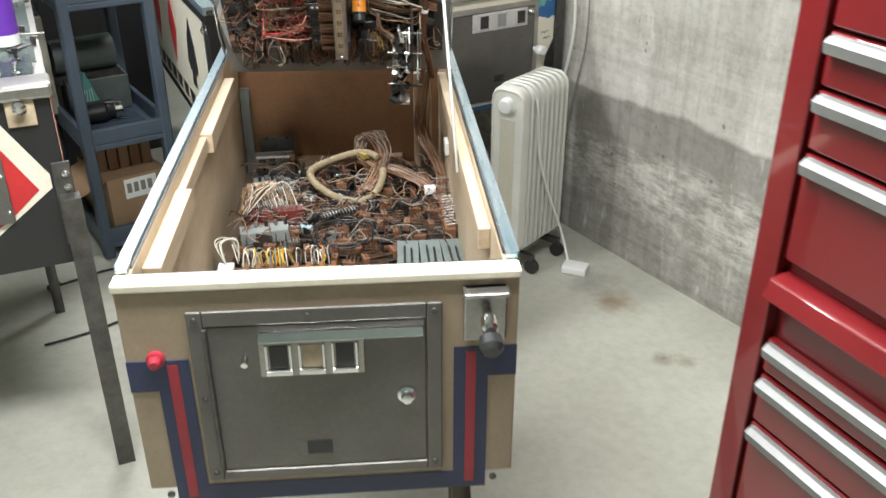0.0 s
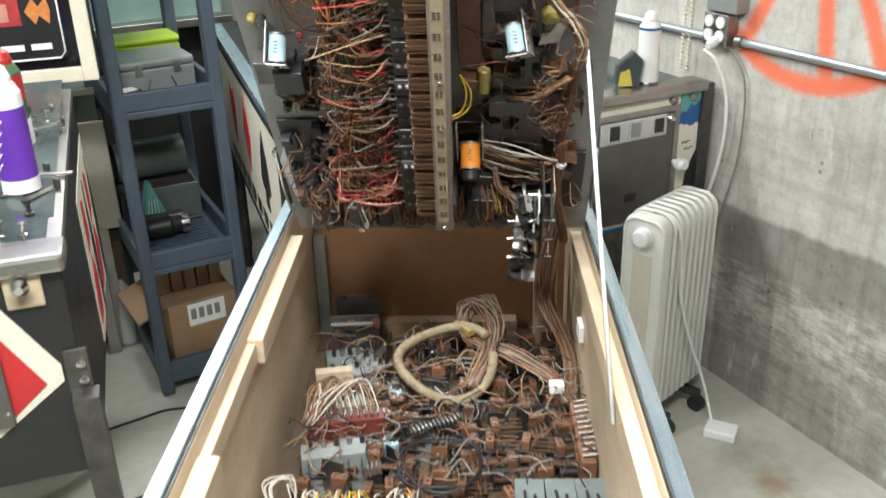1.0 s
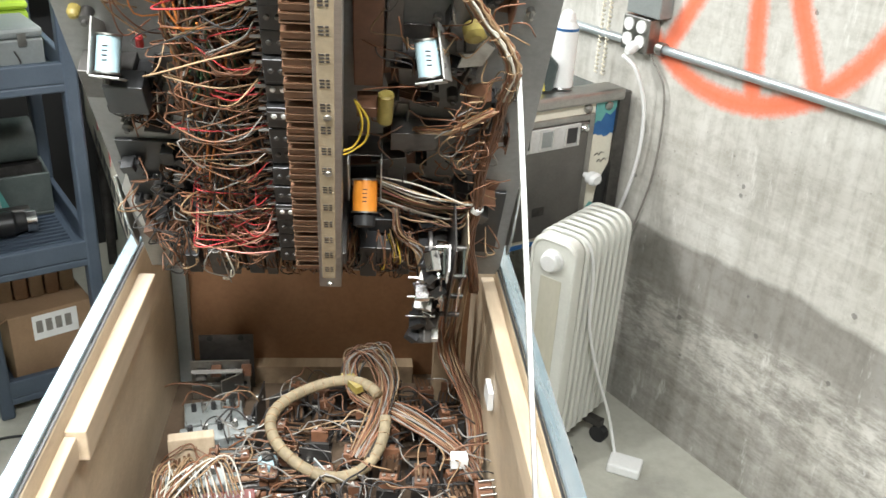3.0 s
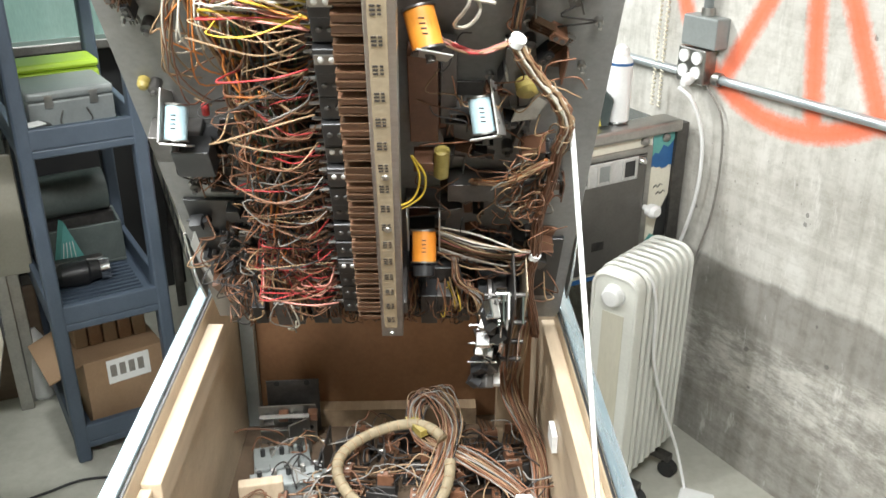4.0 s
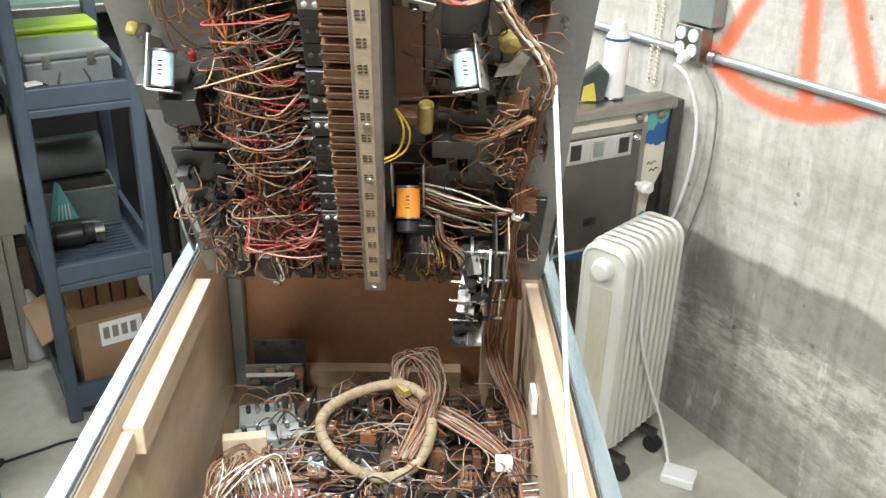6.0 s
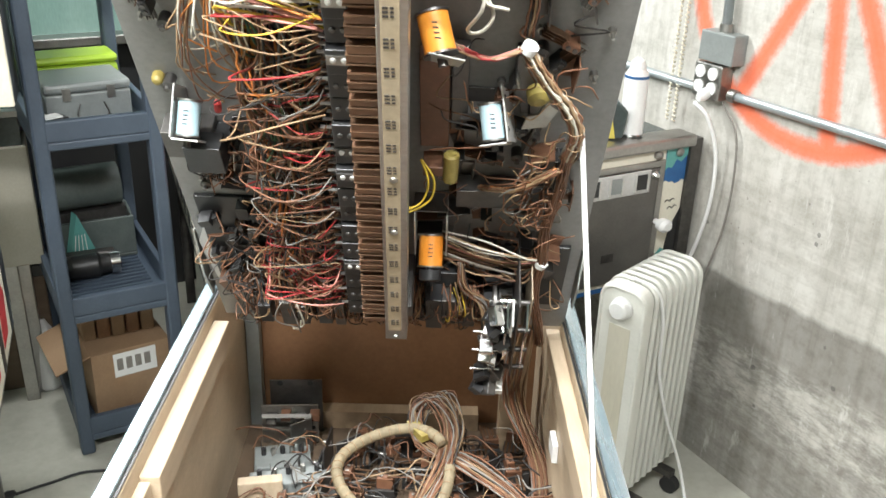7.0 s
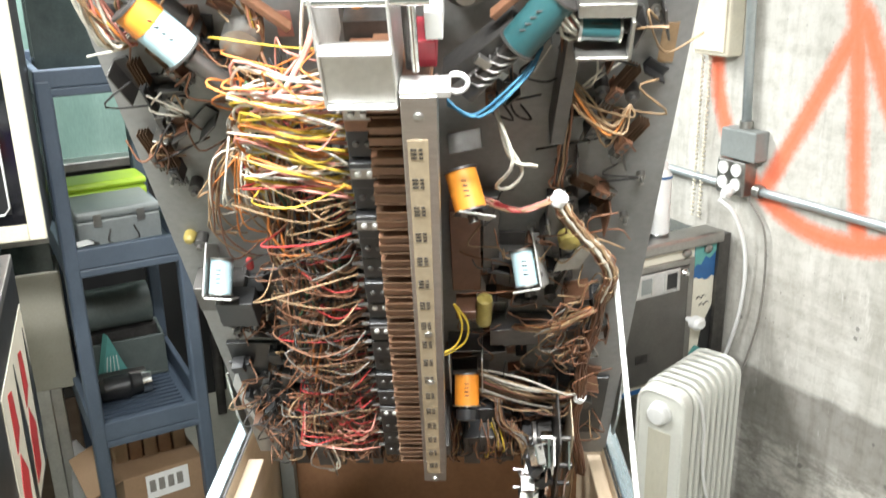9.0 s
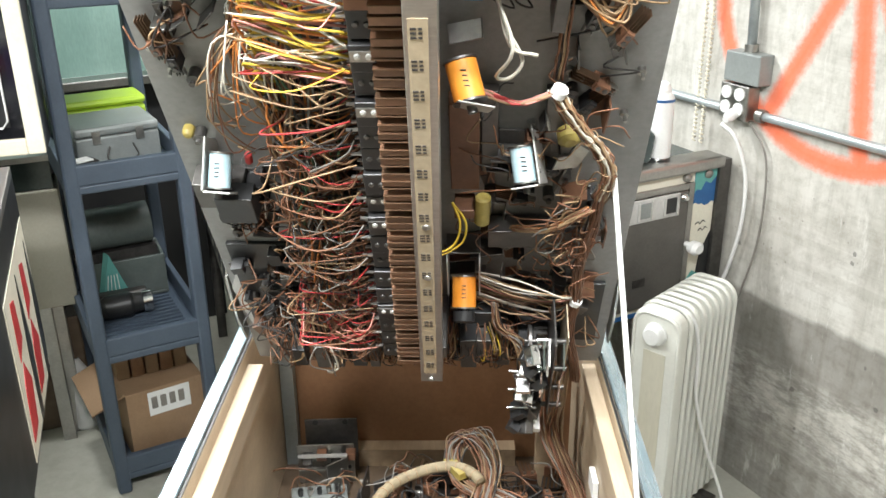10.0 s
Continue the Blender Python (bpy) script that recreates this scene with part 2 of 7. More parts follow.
def wall_paint():
    """Cast concrete: pale upper pour, darker lower pour with an uneven line, streaks, pits, and a sprayed orange ring sign.
    Local x runs along the wall, z up."""
    m, nt, b = nodes_of("cast_concrete")
    co = nt.nodes.new("ShaderNodeTexCoord").outputs["Object"]
    sep = nt.nodes.new("ShaderNodeSeparateXYZ")
    link(nt, co, sep.inputs[0])
    x, z = sep.outputs[0], sep.outputs[2]
    big = noise_tex(nt, co, 1.7, 8, 0.6, (0.7, 1, 1.1))
    fine = noise_tex(nt, co, 30, 6, 0.7)
    streak = noise_tex(nt, co, 7, 5, 0.6, (1.6, 1, 0.12))
    pale = mix(nt, ramp(nt, big, [(0.3, (0, 0, 0)), (0.68, (1, 1, 1))]), (0.45, 0.43, 0.385), (0.69, 0.675, 0.63))
    rough_pour = ramp(nt, noise_tex(nt, co, 13, 11, 0.8, (0.5, 1, 1.5)), [(0.42, (0, 0, 0)), (0.56, (1, 1, 1))])
    wavy = math_node(nt, "ADD", z, math_node(nt, "MULTIPLY_ADD", noise_tex(nt, co, 2.6, 6, 0.65), 0.22, -0.11))
    layers = ramp(nt, math_node(nt, "MULTIPLY", wavy, 1 / POUR, 0, True), [(0.0, (0.2, 0.2, 0.2)), (0.3, (0.35, 0.35, 0.35)), (0.5, (0.95, 0.95, 0.95)), (0.7, (0.8, 0.8, 0.8)), (0.78, (0.05, 0.05, 0.05)), (1.0, (0.0, 0.0, 0.0))])
    smooth_pour = mix(nt, noise_tex(nt, co, 9, 5, 0.6, (0.5, 1, 1.4)), (0.22, 0.208, 0.185), (0.38, 0.362, 0.328))
    dark = mix(nt, math_node(nt, "MULTIPLY", rough_pour, layers), smooth_pour, (0.64, 0.62, 0.57))
    edge = math_node(nt, "MULTIPLY_ADD", noise_tex(nt, co, 3.2, 5, 0.6, (1, 1, 0.1)), 0.1, POUR - 0.05)
    upper = math_node(nt, "MULTIPLY", math_node(nt, "SUBTRACT", z, edge), 60.0, 0, True)
    col = mix(nt, upper, dark, pale)
    col = mix(nt, 0.8, col, ramp(nt, streak, [(0.3, (0.72, 0.71, 0.68)), (0.62, (1, 1, 1))]), "MULTIPLY")
    col = mix(nt, 0.55, col, ramp(nt, fine, [(0.32, (0.6, 0.58, 0.55)), (0.55, (1, 1, 1))]), "MULTIPLY")
    rain = noise_tex(nt, co, 24, 4, 0.6, (1.5, 1, 0.1))
    col = mix(nt, 0.3, col, ramp(nt, rain, [(0.36, (0.62, 0.6, 0.57)), (0.5, (1, 1, 1))]), "MULTIPLY")
    pits = nt.nodes.new("ShaderNodeTexVoronoi")
    pits.inputs["Scale"].default_value = 11
    link(nt, co, pits.inputs["Vector"])
    pit = math_node(nt, "LESS_THAN", math_node(nt, "ADD", pits.outputs["Distance"], math_node(nt, "MULTIPLY", fine, 0.2)), 0.17)
    col = mix(nt, math_node(nt, "MULTIPLY", pit, 0.6), col, (0.1, 0.095, 0.09))
    specks = nt.nodes.new("ShaderNodeTexVoronoi")
    specks.inputs["Scale"].default_value = 34
    link(nt, co, specks.inputs["Vector"])
    speck = math_node(nt, "LESS_THAN", math_node(nt, "ADD", specks.outputs["Distance"], math_node(nt, "MULTIPLY", big, 0.5)), 0.3)
    col = mix(nt, math_node(nt, "MULTIPLY", speck, 0.5), col, (0.16, 0.15, 0.14))
    boards = ramp(nt, noise_tex(nt, co, 3.0, 6, 0.7, (0.12, 1, 3.2)), [(0.4, (0.8, 0.79, 0.77)), (0.5, (1, 1, 1))])
    col = mix(nt, 0.6, col, boards, "MULTIPLY")
    chalk = ramp(nt, noise_tex(nt, co, 18, 9, 0.75, (1.0, 1, 0.25)), [(0.58, (0, 0, 0)), (0.66, (1, 1, 1))])
    col = mix(nt, math_node(nt, "MULTIPLY", chalk, 0.45), col, (0.78, 0.77, 0.73))

    def seg(ax, az, bx, bz):
        dx, dz = bx - ax, bz - az
        ll = dx * dx + dz * dz
        px, pz = math_node(nt, "SUBTRACT", x, ax), math_node(nt, "SUBTRACT", z, az)
        h = math_node(nt, "MULTIPLY", math_node(nt, "MULTIPLY_ADD", px, dx, math_node(nt, "MULTIPLY", pz, dz)), 1 / ll, 0, True)
        qx = math_node(nt, "MULTIPLY_ADD", h, -dx, px)
        qz = math_node(nt, "MULTIPLY_ADD", h, -dz, pz)
        return math_node(nt, "SQRT", math_node(nt, "MULTIPLY_ADD", qx, qx, math_node(nt, "MULTIPLY", qz, qz)))

    cx, cz, rr = SIGN
    px, pz = math_node(nt, "SUBTRACT", x, cx), math_node(nt, "SUBTRACT", z, cz)
    ring = math_node(nt, "ABSOLUTE", math_node(nt, "SUBTRACT", math_node(nt, "SQRT", math_node(nt, "MULTIPLY_ADD", px, px, math_node(nt, "MULTIPLY", pz, pz))), rr))
    d = ring
    for s in (seg(0.16, 1.71, 0.272, 0.95), seg(0.222, 1.42, 0.01, 1.02), seg(0.222, 1.42, 0.43, 1.0)):
        d = math_node(nt, "MINIMUM", d, s)
    wob = math_node(nt, "MULTIPLY_ADD", noise_tex(nt, co, 60, 4, 0.8), 0.02, -0.01)
    d = math_node(nt, "ADD", d, wob)
    spray = ramp(nt, math_node(nt, "MULTIPLY", d, 20.0, 0, True), [(0.0, (1, 1, 1)), (SIGN_W * 11, (0.9, 0.9, 0.9)), (SIGN_W * 25, (0, 0, 0))])
    col = mix(nt, math_node(nt, "MULTIPLY", spray, 0.92), col, (0.78, 0.145, 0.055))
    link(nt, col, b.inputs["Base Color"])
    b.inputs["Roughness"].default_value = 0.85
    bp = nt.nodes.new("ShaderNodeBump")
    bp.inputs["Strength"].default_value, bp.inputs["Distance"].default_value = 0.35, 0.006
    link(nt, math_node(nt, "ADD", math_node(nt, "MULTIPLY", fine, 0.6), math_node(nt, "MULTIPLY", big, 1.0)), bp.inputs["Height"])
    link(nt, bp.outputs[0], b.inputs["Normal"])
    return m


def floor_paint():
    m, nt, b = nodes_of("sealed_concrete_floor")
    co = nt.nodes.new("ShaderNodeTexCoord").outputs["Object"]
    big, fine = noise_tex(nt, co, 1.7, 6, 0.6), noise_tex(nt, co, 26, 6, 0.7)
    col = mix(nt, ramp(nt, big, [(0.3, (0, 0, 0)), (0.7, (1, 1, 1))]), (0.39, 0.385, 0.325), (0.5, 0.495, 0.43))
    col = mix(nt, 0.4, col, ramp(nt, fine, [(0.3, (0.65, 0.63, 0.58)), (0.6, (1, 1, 1))]), "MULTIPLY")
    for sx, sy, r, c in FLOOR_STAINS:
        sub = nt.nodes.new("ShaderNodeVectorMath")
        sub.operation = "DISTANCE"
        sub.inputs[1].default_value = (sx, sy, 0)
        link(nt, co, sub.inputs[0])
        dd = math_node(nt, "ADD", math_node(nt, "MULTIPLY", sub.outputs["Value"], 1 / r), math_node(nt, "MULTIPLY_ADD", noise_tex(nt, co, 14, 5, 0.7), 1.6, -0.8))
        col = mix(nt, ramp(nt, dd, [(0.1, (0.75, 0.75, 0.75)), (0.9, (0, 0, 0))]), col, c)
    link(nt, col, b.inputs["Base Color"])
    link(nt, math_node(nt, "MULTIPLY_ADD", big, 0.3, 0.28), b.inputs["Roughness"])
    bp = nt.nodes.new("ShaderNodeBump")
    bp.inputs["Strength"].default_value, bp.inputs["Distance"].default_value = 0.1, 0.003
    link(nt, fine, bp.inputs["Height"])
    link(nt, bp.outputs[0], b.inputs["Normal"])
    return m


POUR = 0.545
SIGN, SIGN_W = (0.205, 1.32, 0.385), 0.026
FLOOR_STAINS = [(0.86, 1.52, 0.1, (0.24, 0.16, 0.08)), (0.935, 1.171, 0.05, (0.14, 0.11, 0.08)), (1.0, 1.152, 0.05, (0.25, 0.22, 0.16)), (0.8, 1.65, 0.12, (0.26, 0.25, 0.22)), (0.62, 0.35, 0.2, (0.36, 0.34, 0.28))]
M["wall"] = wall_paint()
M["floor"] = floor_paint()


# ---- mesh building ----
class Mesh:
    """Gathers vertices and faces of one part."""

    def __init__(self):
        self.v, self.f, self.smooth = [], [], []

    def add(self, verts, faces, m=None, smooth=False):
        n = len(self.v)
        self.v += [tuple(m @ Vector(p)) if m else tuple(p) for p in verts]
        self.f += [tuple(n + i for i in face) for face in faces]
        self.smooth += [smooth] * len(faces)
        return self

    def box(self, lo, hi, m=None):
        (a, b, c), (d, e, f) = lo, hi
        v = [(a, b, c), (d, b, c), (d, e, c), (a, e, c), (a, b, f), (d, b, f), (d, e, f), (a, e, f)]
        return self.add(v, [(3, 2, 1, 0), (4, 5, 6, 7), (0, 1, 5, 4), (1, 2, 6, 5), (2, 3, 7, 6), (3, 0, 4, 7)], m)

    def prism(self, poly, lo, hi, axis="z", m=None):
        """A polygon drawn in the two other axes, pulled along axis."""
        n = len(poly)

        def p(q, h):
            return {"z": (q[0], q[1], h), "y": (q[0], h, q[1]), "x": (h, q[0], q[1])}[axis]

        v = [p(q, lo) for q in poly] + [p(q, hi) for q in poly]
        f = [tuple(range(n)), tuple(range(2 * n - 1, n - 1, -1))] + [(i, i + n, (i + 1) % n + n, (i + 1) % n) for i in range(n)]
        return self.add(v, f, m)

    def rod(self, a, b, r, seg=12, r2=None, m=None):
        a, b = Vector(a), Vector(b)
        z = (b - a).normalized()
        x = z.orthogonal().normalized()
        y = z.cross(x)
        r2 = r if r2 is None else r2
        ring = [math.tau * i / seg for i in range(seg)]
        v = [a + (x * math.cos(t) + y * math.sin(t)) * r for t in ring] + [b + (x * math.cos(t) + y * math.sin(t)) * r2 for t in ring]
        self.add(v, [(i, (i + 1) % seg, (i + 1) % seg + seg, i + seg) for i in range(seg)], m, True)
        return self.add(v, [tuple(range(seg - 1, -1, -1)), tuple(range(seg, 2 * seg))], m)

    def tube(self, pts, r, seg=5, m=None, closed=False):
        """A sweep along points."""
        pts = [Vector(p) for p in pts]
        n, v, f = len(pts), [], []
        ref = Vector((0.31, 0.52, 0.79))
        for i, p in enumerate(pts):
            a, b = pts[i - 1] if i or closed else p, pts[(i + 1) % n] if i < n - 1 or closed else p
            t = (b - a).normalized() if (b - a).length > 1e-9 else Vector((0, 0, 1))
            x = t.cross(ref)
            x = x.normalized() if x.length > 1e-4 else t.orthogonal().normalized()
            y = t.cross(x)
            v += [p + (x * math.cos(math.tau * k / seg) + y * math.sin(math.tau * k / seg)) * r for k in range(seg)]
        for i in range(n if closed else n - 1):
            j = (i + 1) % n
            f += [(i * seg + k, i * seg + (k + 1) % seg, j * seg + (k + 1) % seg, j * seg + k) for k in range(seg)]
        if not closed:
            f += [tuple(range(seg - 1, -1, -1)), tuple((n - 1) * seg + k for k in range(seg))]
        return self.add(v, f, m, True)

    def turn(self, profile, a, b, seg=20, m=None):
        """A turned body: profile of (distance along a to b, radius)."""
        a, b = Vector(a), Vector(b)
        z = (b - a).normalized()
        x = z.orthogonal().normalized()
        y = z.cross(x)
        ring = [x * math.cos(math.tau * k / seg) + y * math.sin(math.tau * k / seg) for k in range(seg)]
        for (s0, r0), (s1, r1) in zip(profile, profile[1:]):  # each step keeps its crisp edge
            v = [a + z * s0 + e * r0 for e in ring] + [a + z * s1 + e * r1 for e in ring]
            self.add(v, [(k, (k + 1) % seg, (k + 1) % seg + seg, k + seg) for k in range(seg)], m, True)
        (s0, r0), (s1, r1) = profile[0], profile[-1]
        v = [a + z * s0 + e * r0 for e in ring] + [a + z * s1 + e * r1 for e in ring]
        return self.add(v, [tuple(range(seg - 1, -1, -1)), tuple(range(seg, 2 * seg))], m)

    def data(self, name, material):
        me = bpy.data.meshes.new(name)
        me.from_pydata(self.v, [], self.f)
        me.polygons.foreach_set("use_smooth", self.smooth)
        me.materials.append(M[material])
        bm = bmesh.new()
        bm.from_mesh(me)
        bmesh.ops.recalc_face_normals(bm, faces=bm.faces)
        bm.to_mesh(me)
        bm.free()
        return me


def part(name, mesh, material, parent=None, label="", bevel=0.0):
    ob = new(name, mesh.data(name, material))
    ob.parent = parent
    if label:
        tagged(ob, label)
    if bevel:
        mod = ob.modifiers.new("edges", "BEVEL")
        mod.width, mod.segments, mod.limit_method = bevel, 2, "ANGLE"
    return ob


def thing(name, m, label, category, group=""):
    ob = new(name)
    ob.matrix_world = m
    return tagged(ob, label, category, group)


def setting(name, mesh, material, label, category, m=None):
    ob = part(name, mesh, material)
    if m:
        ob.matrix_world = m
    return tagged(ob, label, category, kind="structure")


def box(lo, hi, m=None):
    return Mesh().box(lo, hi, m)


def arc(c, r, a0, a1, n, u=(1, 0, 0), w=(0, 0, 1)):
    c, u, w = Vector(c), Vector(u), Vector(w)
    return [c + (u * math.cos(math.radians(a0 + (a1 - a0) * i / n)) + w * math.sin(math.radians(a0 + (a1 - a0) * i / n))) * r for i in range(n + 1)]


def curve(pts, n=8):
    """A smooth line through points."""
    pts = [Vector(p) for p in pts]
    q = [pts[0] * 2 - pts[1]] + pts + [pts[-1] * 2 - pts[-2]]
    out = []
    for i in range(1, len(q) - 2):
        for k in range(n):
            t = k / n
            a, b, c, d = q[i - 1 : i + 3]
            out.append(0.5 * (2 * b + (c - a) * t + (2 * a - 5 * b + 4 * c - d) * t * t + (3 * b - a - 3 * c + d) * t ** 3))
    return out + [pts[-1]]


# ---- the room ----
def sized(m, sx, sy=None, sz=None):
    return m @ Matrix.Diagonal((sx, sy or sx, sz or sx, 1))


TURN = 28.0  # the room and its machines stand turned against the open cabinet
WS = 1.072
WALL = sized(pose(0.801, 2.089, 0, 0, 0, -60.3), WS)  # local x along the concrete wall towards the viewer, y into it
setting("wall_east", box((-3.2, 0, 0), (4.2, 0.2, CEIL / WS)), "wall", "cast concrete wall with dark lower pour and sprayed orange ring sign", "wall", WALL)
setting("wall_north", box((-4.6, 2.9, 0), (-0.004, 3.1, CEIL / WS)), "plaster", "pale green painted wall behind the machines", "wall", WALL @ pose(-3.2, 0, 0, 0, 0, 90) @ pose(0, -2.9, 0))
setting("wall_west", box((-3.2, -4.8, 0), (4.2, -4.6, CEIL / WS)), "plaster", "plain painted wall on the far side of the room", "wall", WALL)
setting("wall_south", box((4.0, -4.596, 0), (4.2, -0.004, CEIL / WS)), "plaster", "plain painted wall behind the viewer", "wall", WALL)
setting("floor", box((-3.4, -4.8, -0.1), (4.2, 0.2, 0), WALL), "floor", "sealed pale concrete floor with rust stains", "floor")
setting("ceiling", box((-3.4, -4.8, CEIL / WS), (4.2, 0.2, CEIL / WS + 0.1), WALL), "ceiling", "plain pale basement ceiling", "ceiling")
for lx, ly, watts, turn in LAMPS:
    lamp = thing("tube_light_fixture", pose(lx, ly, CEIL, 0, 0, turn), "white steel ceiling fixture with two lit tubes", "lamp", "ceiling tubes")
    part("housing", box((-0.65, -0.1, -0.07), (0.65, 0.1, 0)), "white_plastic", lamp, "", 0.008)
    for ty in (-0.05, 0.05):
        part("tube", Mesh().rod((-0.6, ty, -0.085), (0.6, ty, -0.085), 0.013), "tube", lamp, "lit white tube")


# ---- the open machine ----
CAB = pose(0.01, 0, 0, 0, 0, 1.4)
CW, CL, CT, CB = 0.28, 1.245, 0.995, 0.63  # half width, length, top and bottom


def open_cabinet():
    c = thing("pinball_cabinet", CAB, "cream pinball cabinet standing open, its playfield lifted out of it", "pinball machine")
    part("front_panel", box((-CW, 0, CB), (CW, 0.02, CT - 0.014)), "cream", c, "cream front panel, darkened for shade", 0.003)
    # the cap's paler cream paints in the lamp light from above
    part("front_cap", box((-CW - 0.002, -0.004, CT - 0.014), (CW + 0.002, 0.028, CT)), "cream_light", c, "worn top edge, painted pale as if lit from above", 0.003)
    for s in (-1, 1):
        x0, x1 = sorted((s * CW, s * (CW - 0.019)))
        part("side_panel", box((x0, 0.022, CB), (x1, CL, CT - 0.004)), "wood_pale", c, "pale bare wood inside of the cabinet side", 0.002)
        xa, xb = sorted((s * (CW + 0.006), s * (CW - 0.014)))
        part("side_rail", Mesh().box((xa, 0.045, CT - 0.004), (xb, CL, CT + 0.004)).box(*[tuple(p) for p in ((s * (CW + 0.006) if s < 0 else CW + 0.002, 0.045, CT - 0.035), (s * (CW + 0.002) if s < 0 else CW + 0.006, CL, CT - 0.004))]), "rail_metal", c, "steel side rail, pale and blue reflections painted on", 0.002)
        part("rail_groove", box((s * (CW - 0.0165) - 0.0015, 0.05, CT - 0.004), (s * (CW - 0.0165) + 0.0015, CL, CT - 0.001)), "black", c, "dark glass channel")
    part("back_panel", box((-CW + 0.019, CL - 0.02, CB), (CW - 0.019, CL, CT - 0.03)), "hardboard", c, "brown hardboard back")
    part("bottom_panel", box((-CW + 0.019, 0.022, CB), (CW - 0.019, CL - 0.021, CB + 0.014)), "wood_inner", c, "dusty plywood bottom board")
    xi = CW - 0.019
    for a, b, w in ((0.635, 1.005, 0.024), (0.372, 0.633, 0.014), (0.09, 0.37, 0.028)):
        part("cleat", box((-xi, a, CT - 0.066 if w > 0.02 else CT - 0.062), (-xi + w, b, CT - 0.025 if w > 0.02 else CT - 0.03)), "wood_strip", c, "pale pine cleat", 0.002)
    part("cleat", box((xi - 0.02, 0.17, CT - 0.06), (xi, 1.0, CT - 0.022)), "wood_strip", c, "pale pine cleat", 0.002)
    return c


cabinet = open_cabinet()
stand = thing("trestle_stand", CAB, "plain timber trestle under the open cabinet", "stand")
for y in (0.15, 1.0):
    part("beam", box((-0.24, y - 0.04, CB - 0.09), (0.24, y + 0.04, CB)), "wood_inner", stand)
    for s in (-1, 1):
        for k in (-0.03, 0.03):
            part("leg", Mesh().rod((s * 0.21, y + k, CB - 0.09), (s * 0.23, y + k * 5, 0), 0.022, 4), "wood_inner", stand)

PF = sized(pose(-0.0031, 0.8956, 1.1476, 121.34, 0, -0.48), 1.0126)
playfield = thing("playfield", PF, "lifted pinball playfield seen from its wired grey underside", "playfield")
part("board", Mesh().prism([(-0.25, -0.19), (0.25, -0.19), (0.25, 0.66), (0.2, 0.66), (0.2, 0.93), (-0.2, 0.93), (-0.2, 0.66), (-0.25, 0.66)], -0.013, 0), "board_grey", playfield, "grey painted wooden board", 0.001)
for s in (-1, 1):
    part("hinge_arm", Mesh().prism([(-0.12, -0.012), (0.01, -0.012), (0.02, 0.0), (-0.06, 0.014), (-0.12, 0.01)], s * 0.2535 - 0.0015, s * 0.2535 + 0.0015, "x"), "zinc", playfield, "bright steel hinge arm")

# steel plate whose pale colour includes the lamp's direct light
part("hinge_plate", Mesh().prism([(-0.228, 0.07), (-0.238, 0.03), (-0.249, 0.0), (-0.246, -0.04), (-0.238, -0.105), (-0.228, -0.1), (-0.234, -0.03), (-0.228, 0.02)], 0.0006, 0.004), "pale_plate", playfield, "bent steel hinge plate, painted pale for direct lamp light", 0.0008)


# ---- other machines ----
HEATER = pose(0.519, 1.767, 0, 0, 0, 47.9)


def radiator():
    r = thing("oil_radiator", HEATER, "cream finned oil heater on black castors", "heater")
    top, low, w = 0.69, 0.09, 0.065
    def outline(w, low, top, r):
        half = [(w - r + r * math.cos(q * math.pi / 14), top - r + r * math.sin(q * math.pi / 14)) for q in range(8)]
        return [(-w, low + 0.02), (-w + 0.02, low), (w - 0.02, low), (w, low + 0.02)] + half + [(-a, b) for a, b in reversed(half)]

    rim = outline(w, low, top, 0.04)
    web = outline(w - 0.004, low + 0.004, top - 0.004, 0.037)
    core = outline(w - 0.026, low + 0.03, top - 0.035, 0.03)
    for i in range(8):
        x = 0.016 + i * 0.0305
        fin = part("fin", Mesh().prism(web, x - 0.0025, x + 0.0025, "x").tube([(x, a, b) for a, b in rim], 0.0062, 8, None, True), "heater_white", r)
        if i < 7:
            part("oil_channel", Mesh().prism(core, x + 0.0026, x + 0.0279, "x"), "heater_white", fin)
    box_ = part("control_box", Mesh().prism(rim, -0.03, 0.008, "x"), "heater_white", r, "cream control end", 0.006)
    part("end_rim", Mesh().tube([(-0.03, a * 0.93, low + 0.02 + (b - low) * 0.95) for a, b in rim], 0.005, 8, None, True), "heater_white", box_)
    part("end_panel", Mesh().prism([(-0.03, low + 0.03), (0.03, low + 0.03), (0.03, top - 0.11), (-0.03, top - 0.11)], -0.0315, -0.0295, "x"), "heater_stain", box_, "yellowed centre panel")
    part("knob", Mesh().turn([(0, 0.03), (0.004, 0.03), (0.005, 0.027), (0.02, 0.025), (0.024, 0.02), (0.025, 0.0)], (-0.031, 0, top - 0.06), (-0.1, 0, top - 0.06)), "white_plastic", r, "round white thermostat knob")
    for x in (0.03, 0.2):
        part("axle", box((x - 0.012, -0.09, 0.05), (x + 0.012, 0.09, 0.07)), "dark_steel", r)
        for s in (-1, 1):
            part("castor", Mesh().rod((x - 0.012, s * 0.085, 0.025), (x + 0.012, s * 0.085, 0.025), 0.025, 16), "rubber", r, "black castor")
            part("castor_stem", Mesh().rod((x, s * 0.085, 0.025), (x, s * 0.085, 0.06), 0.005, 8), "dark_steel", r)
    return r


radiator()


SEA = sized(pose(0.708, 2.136, 0.12, 0, 0, 29.7), 1.12, 0.948, 0.948)


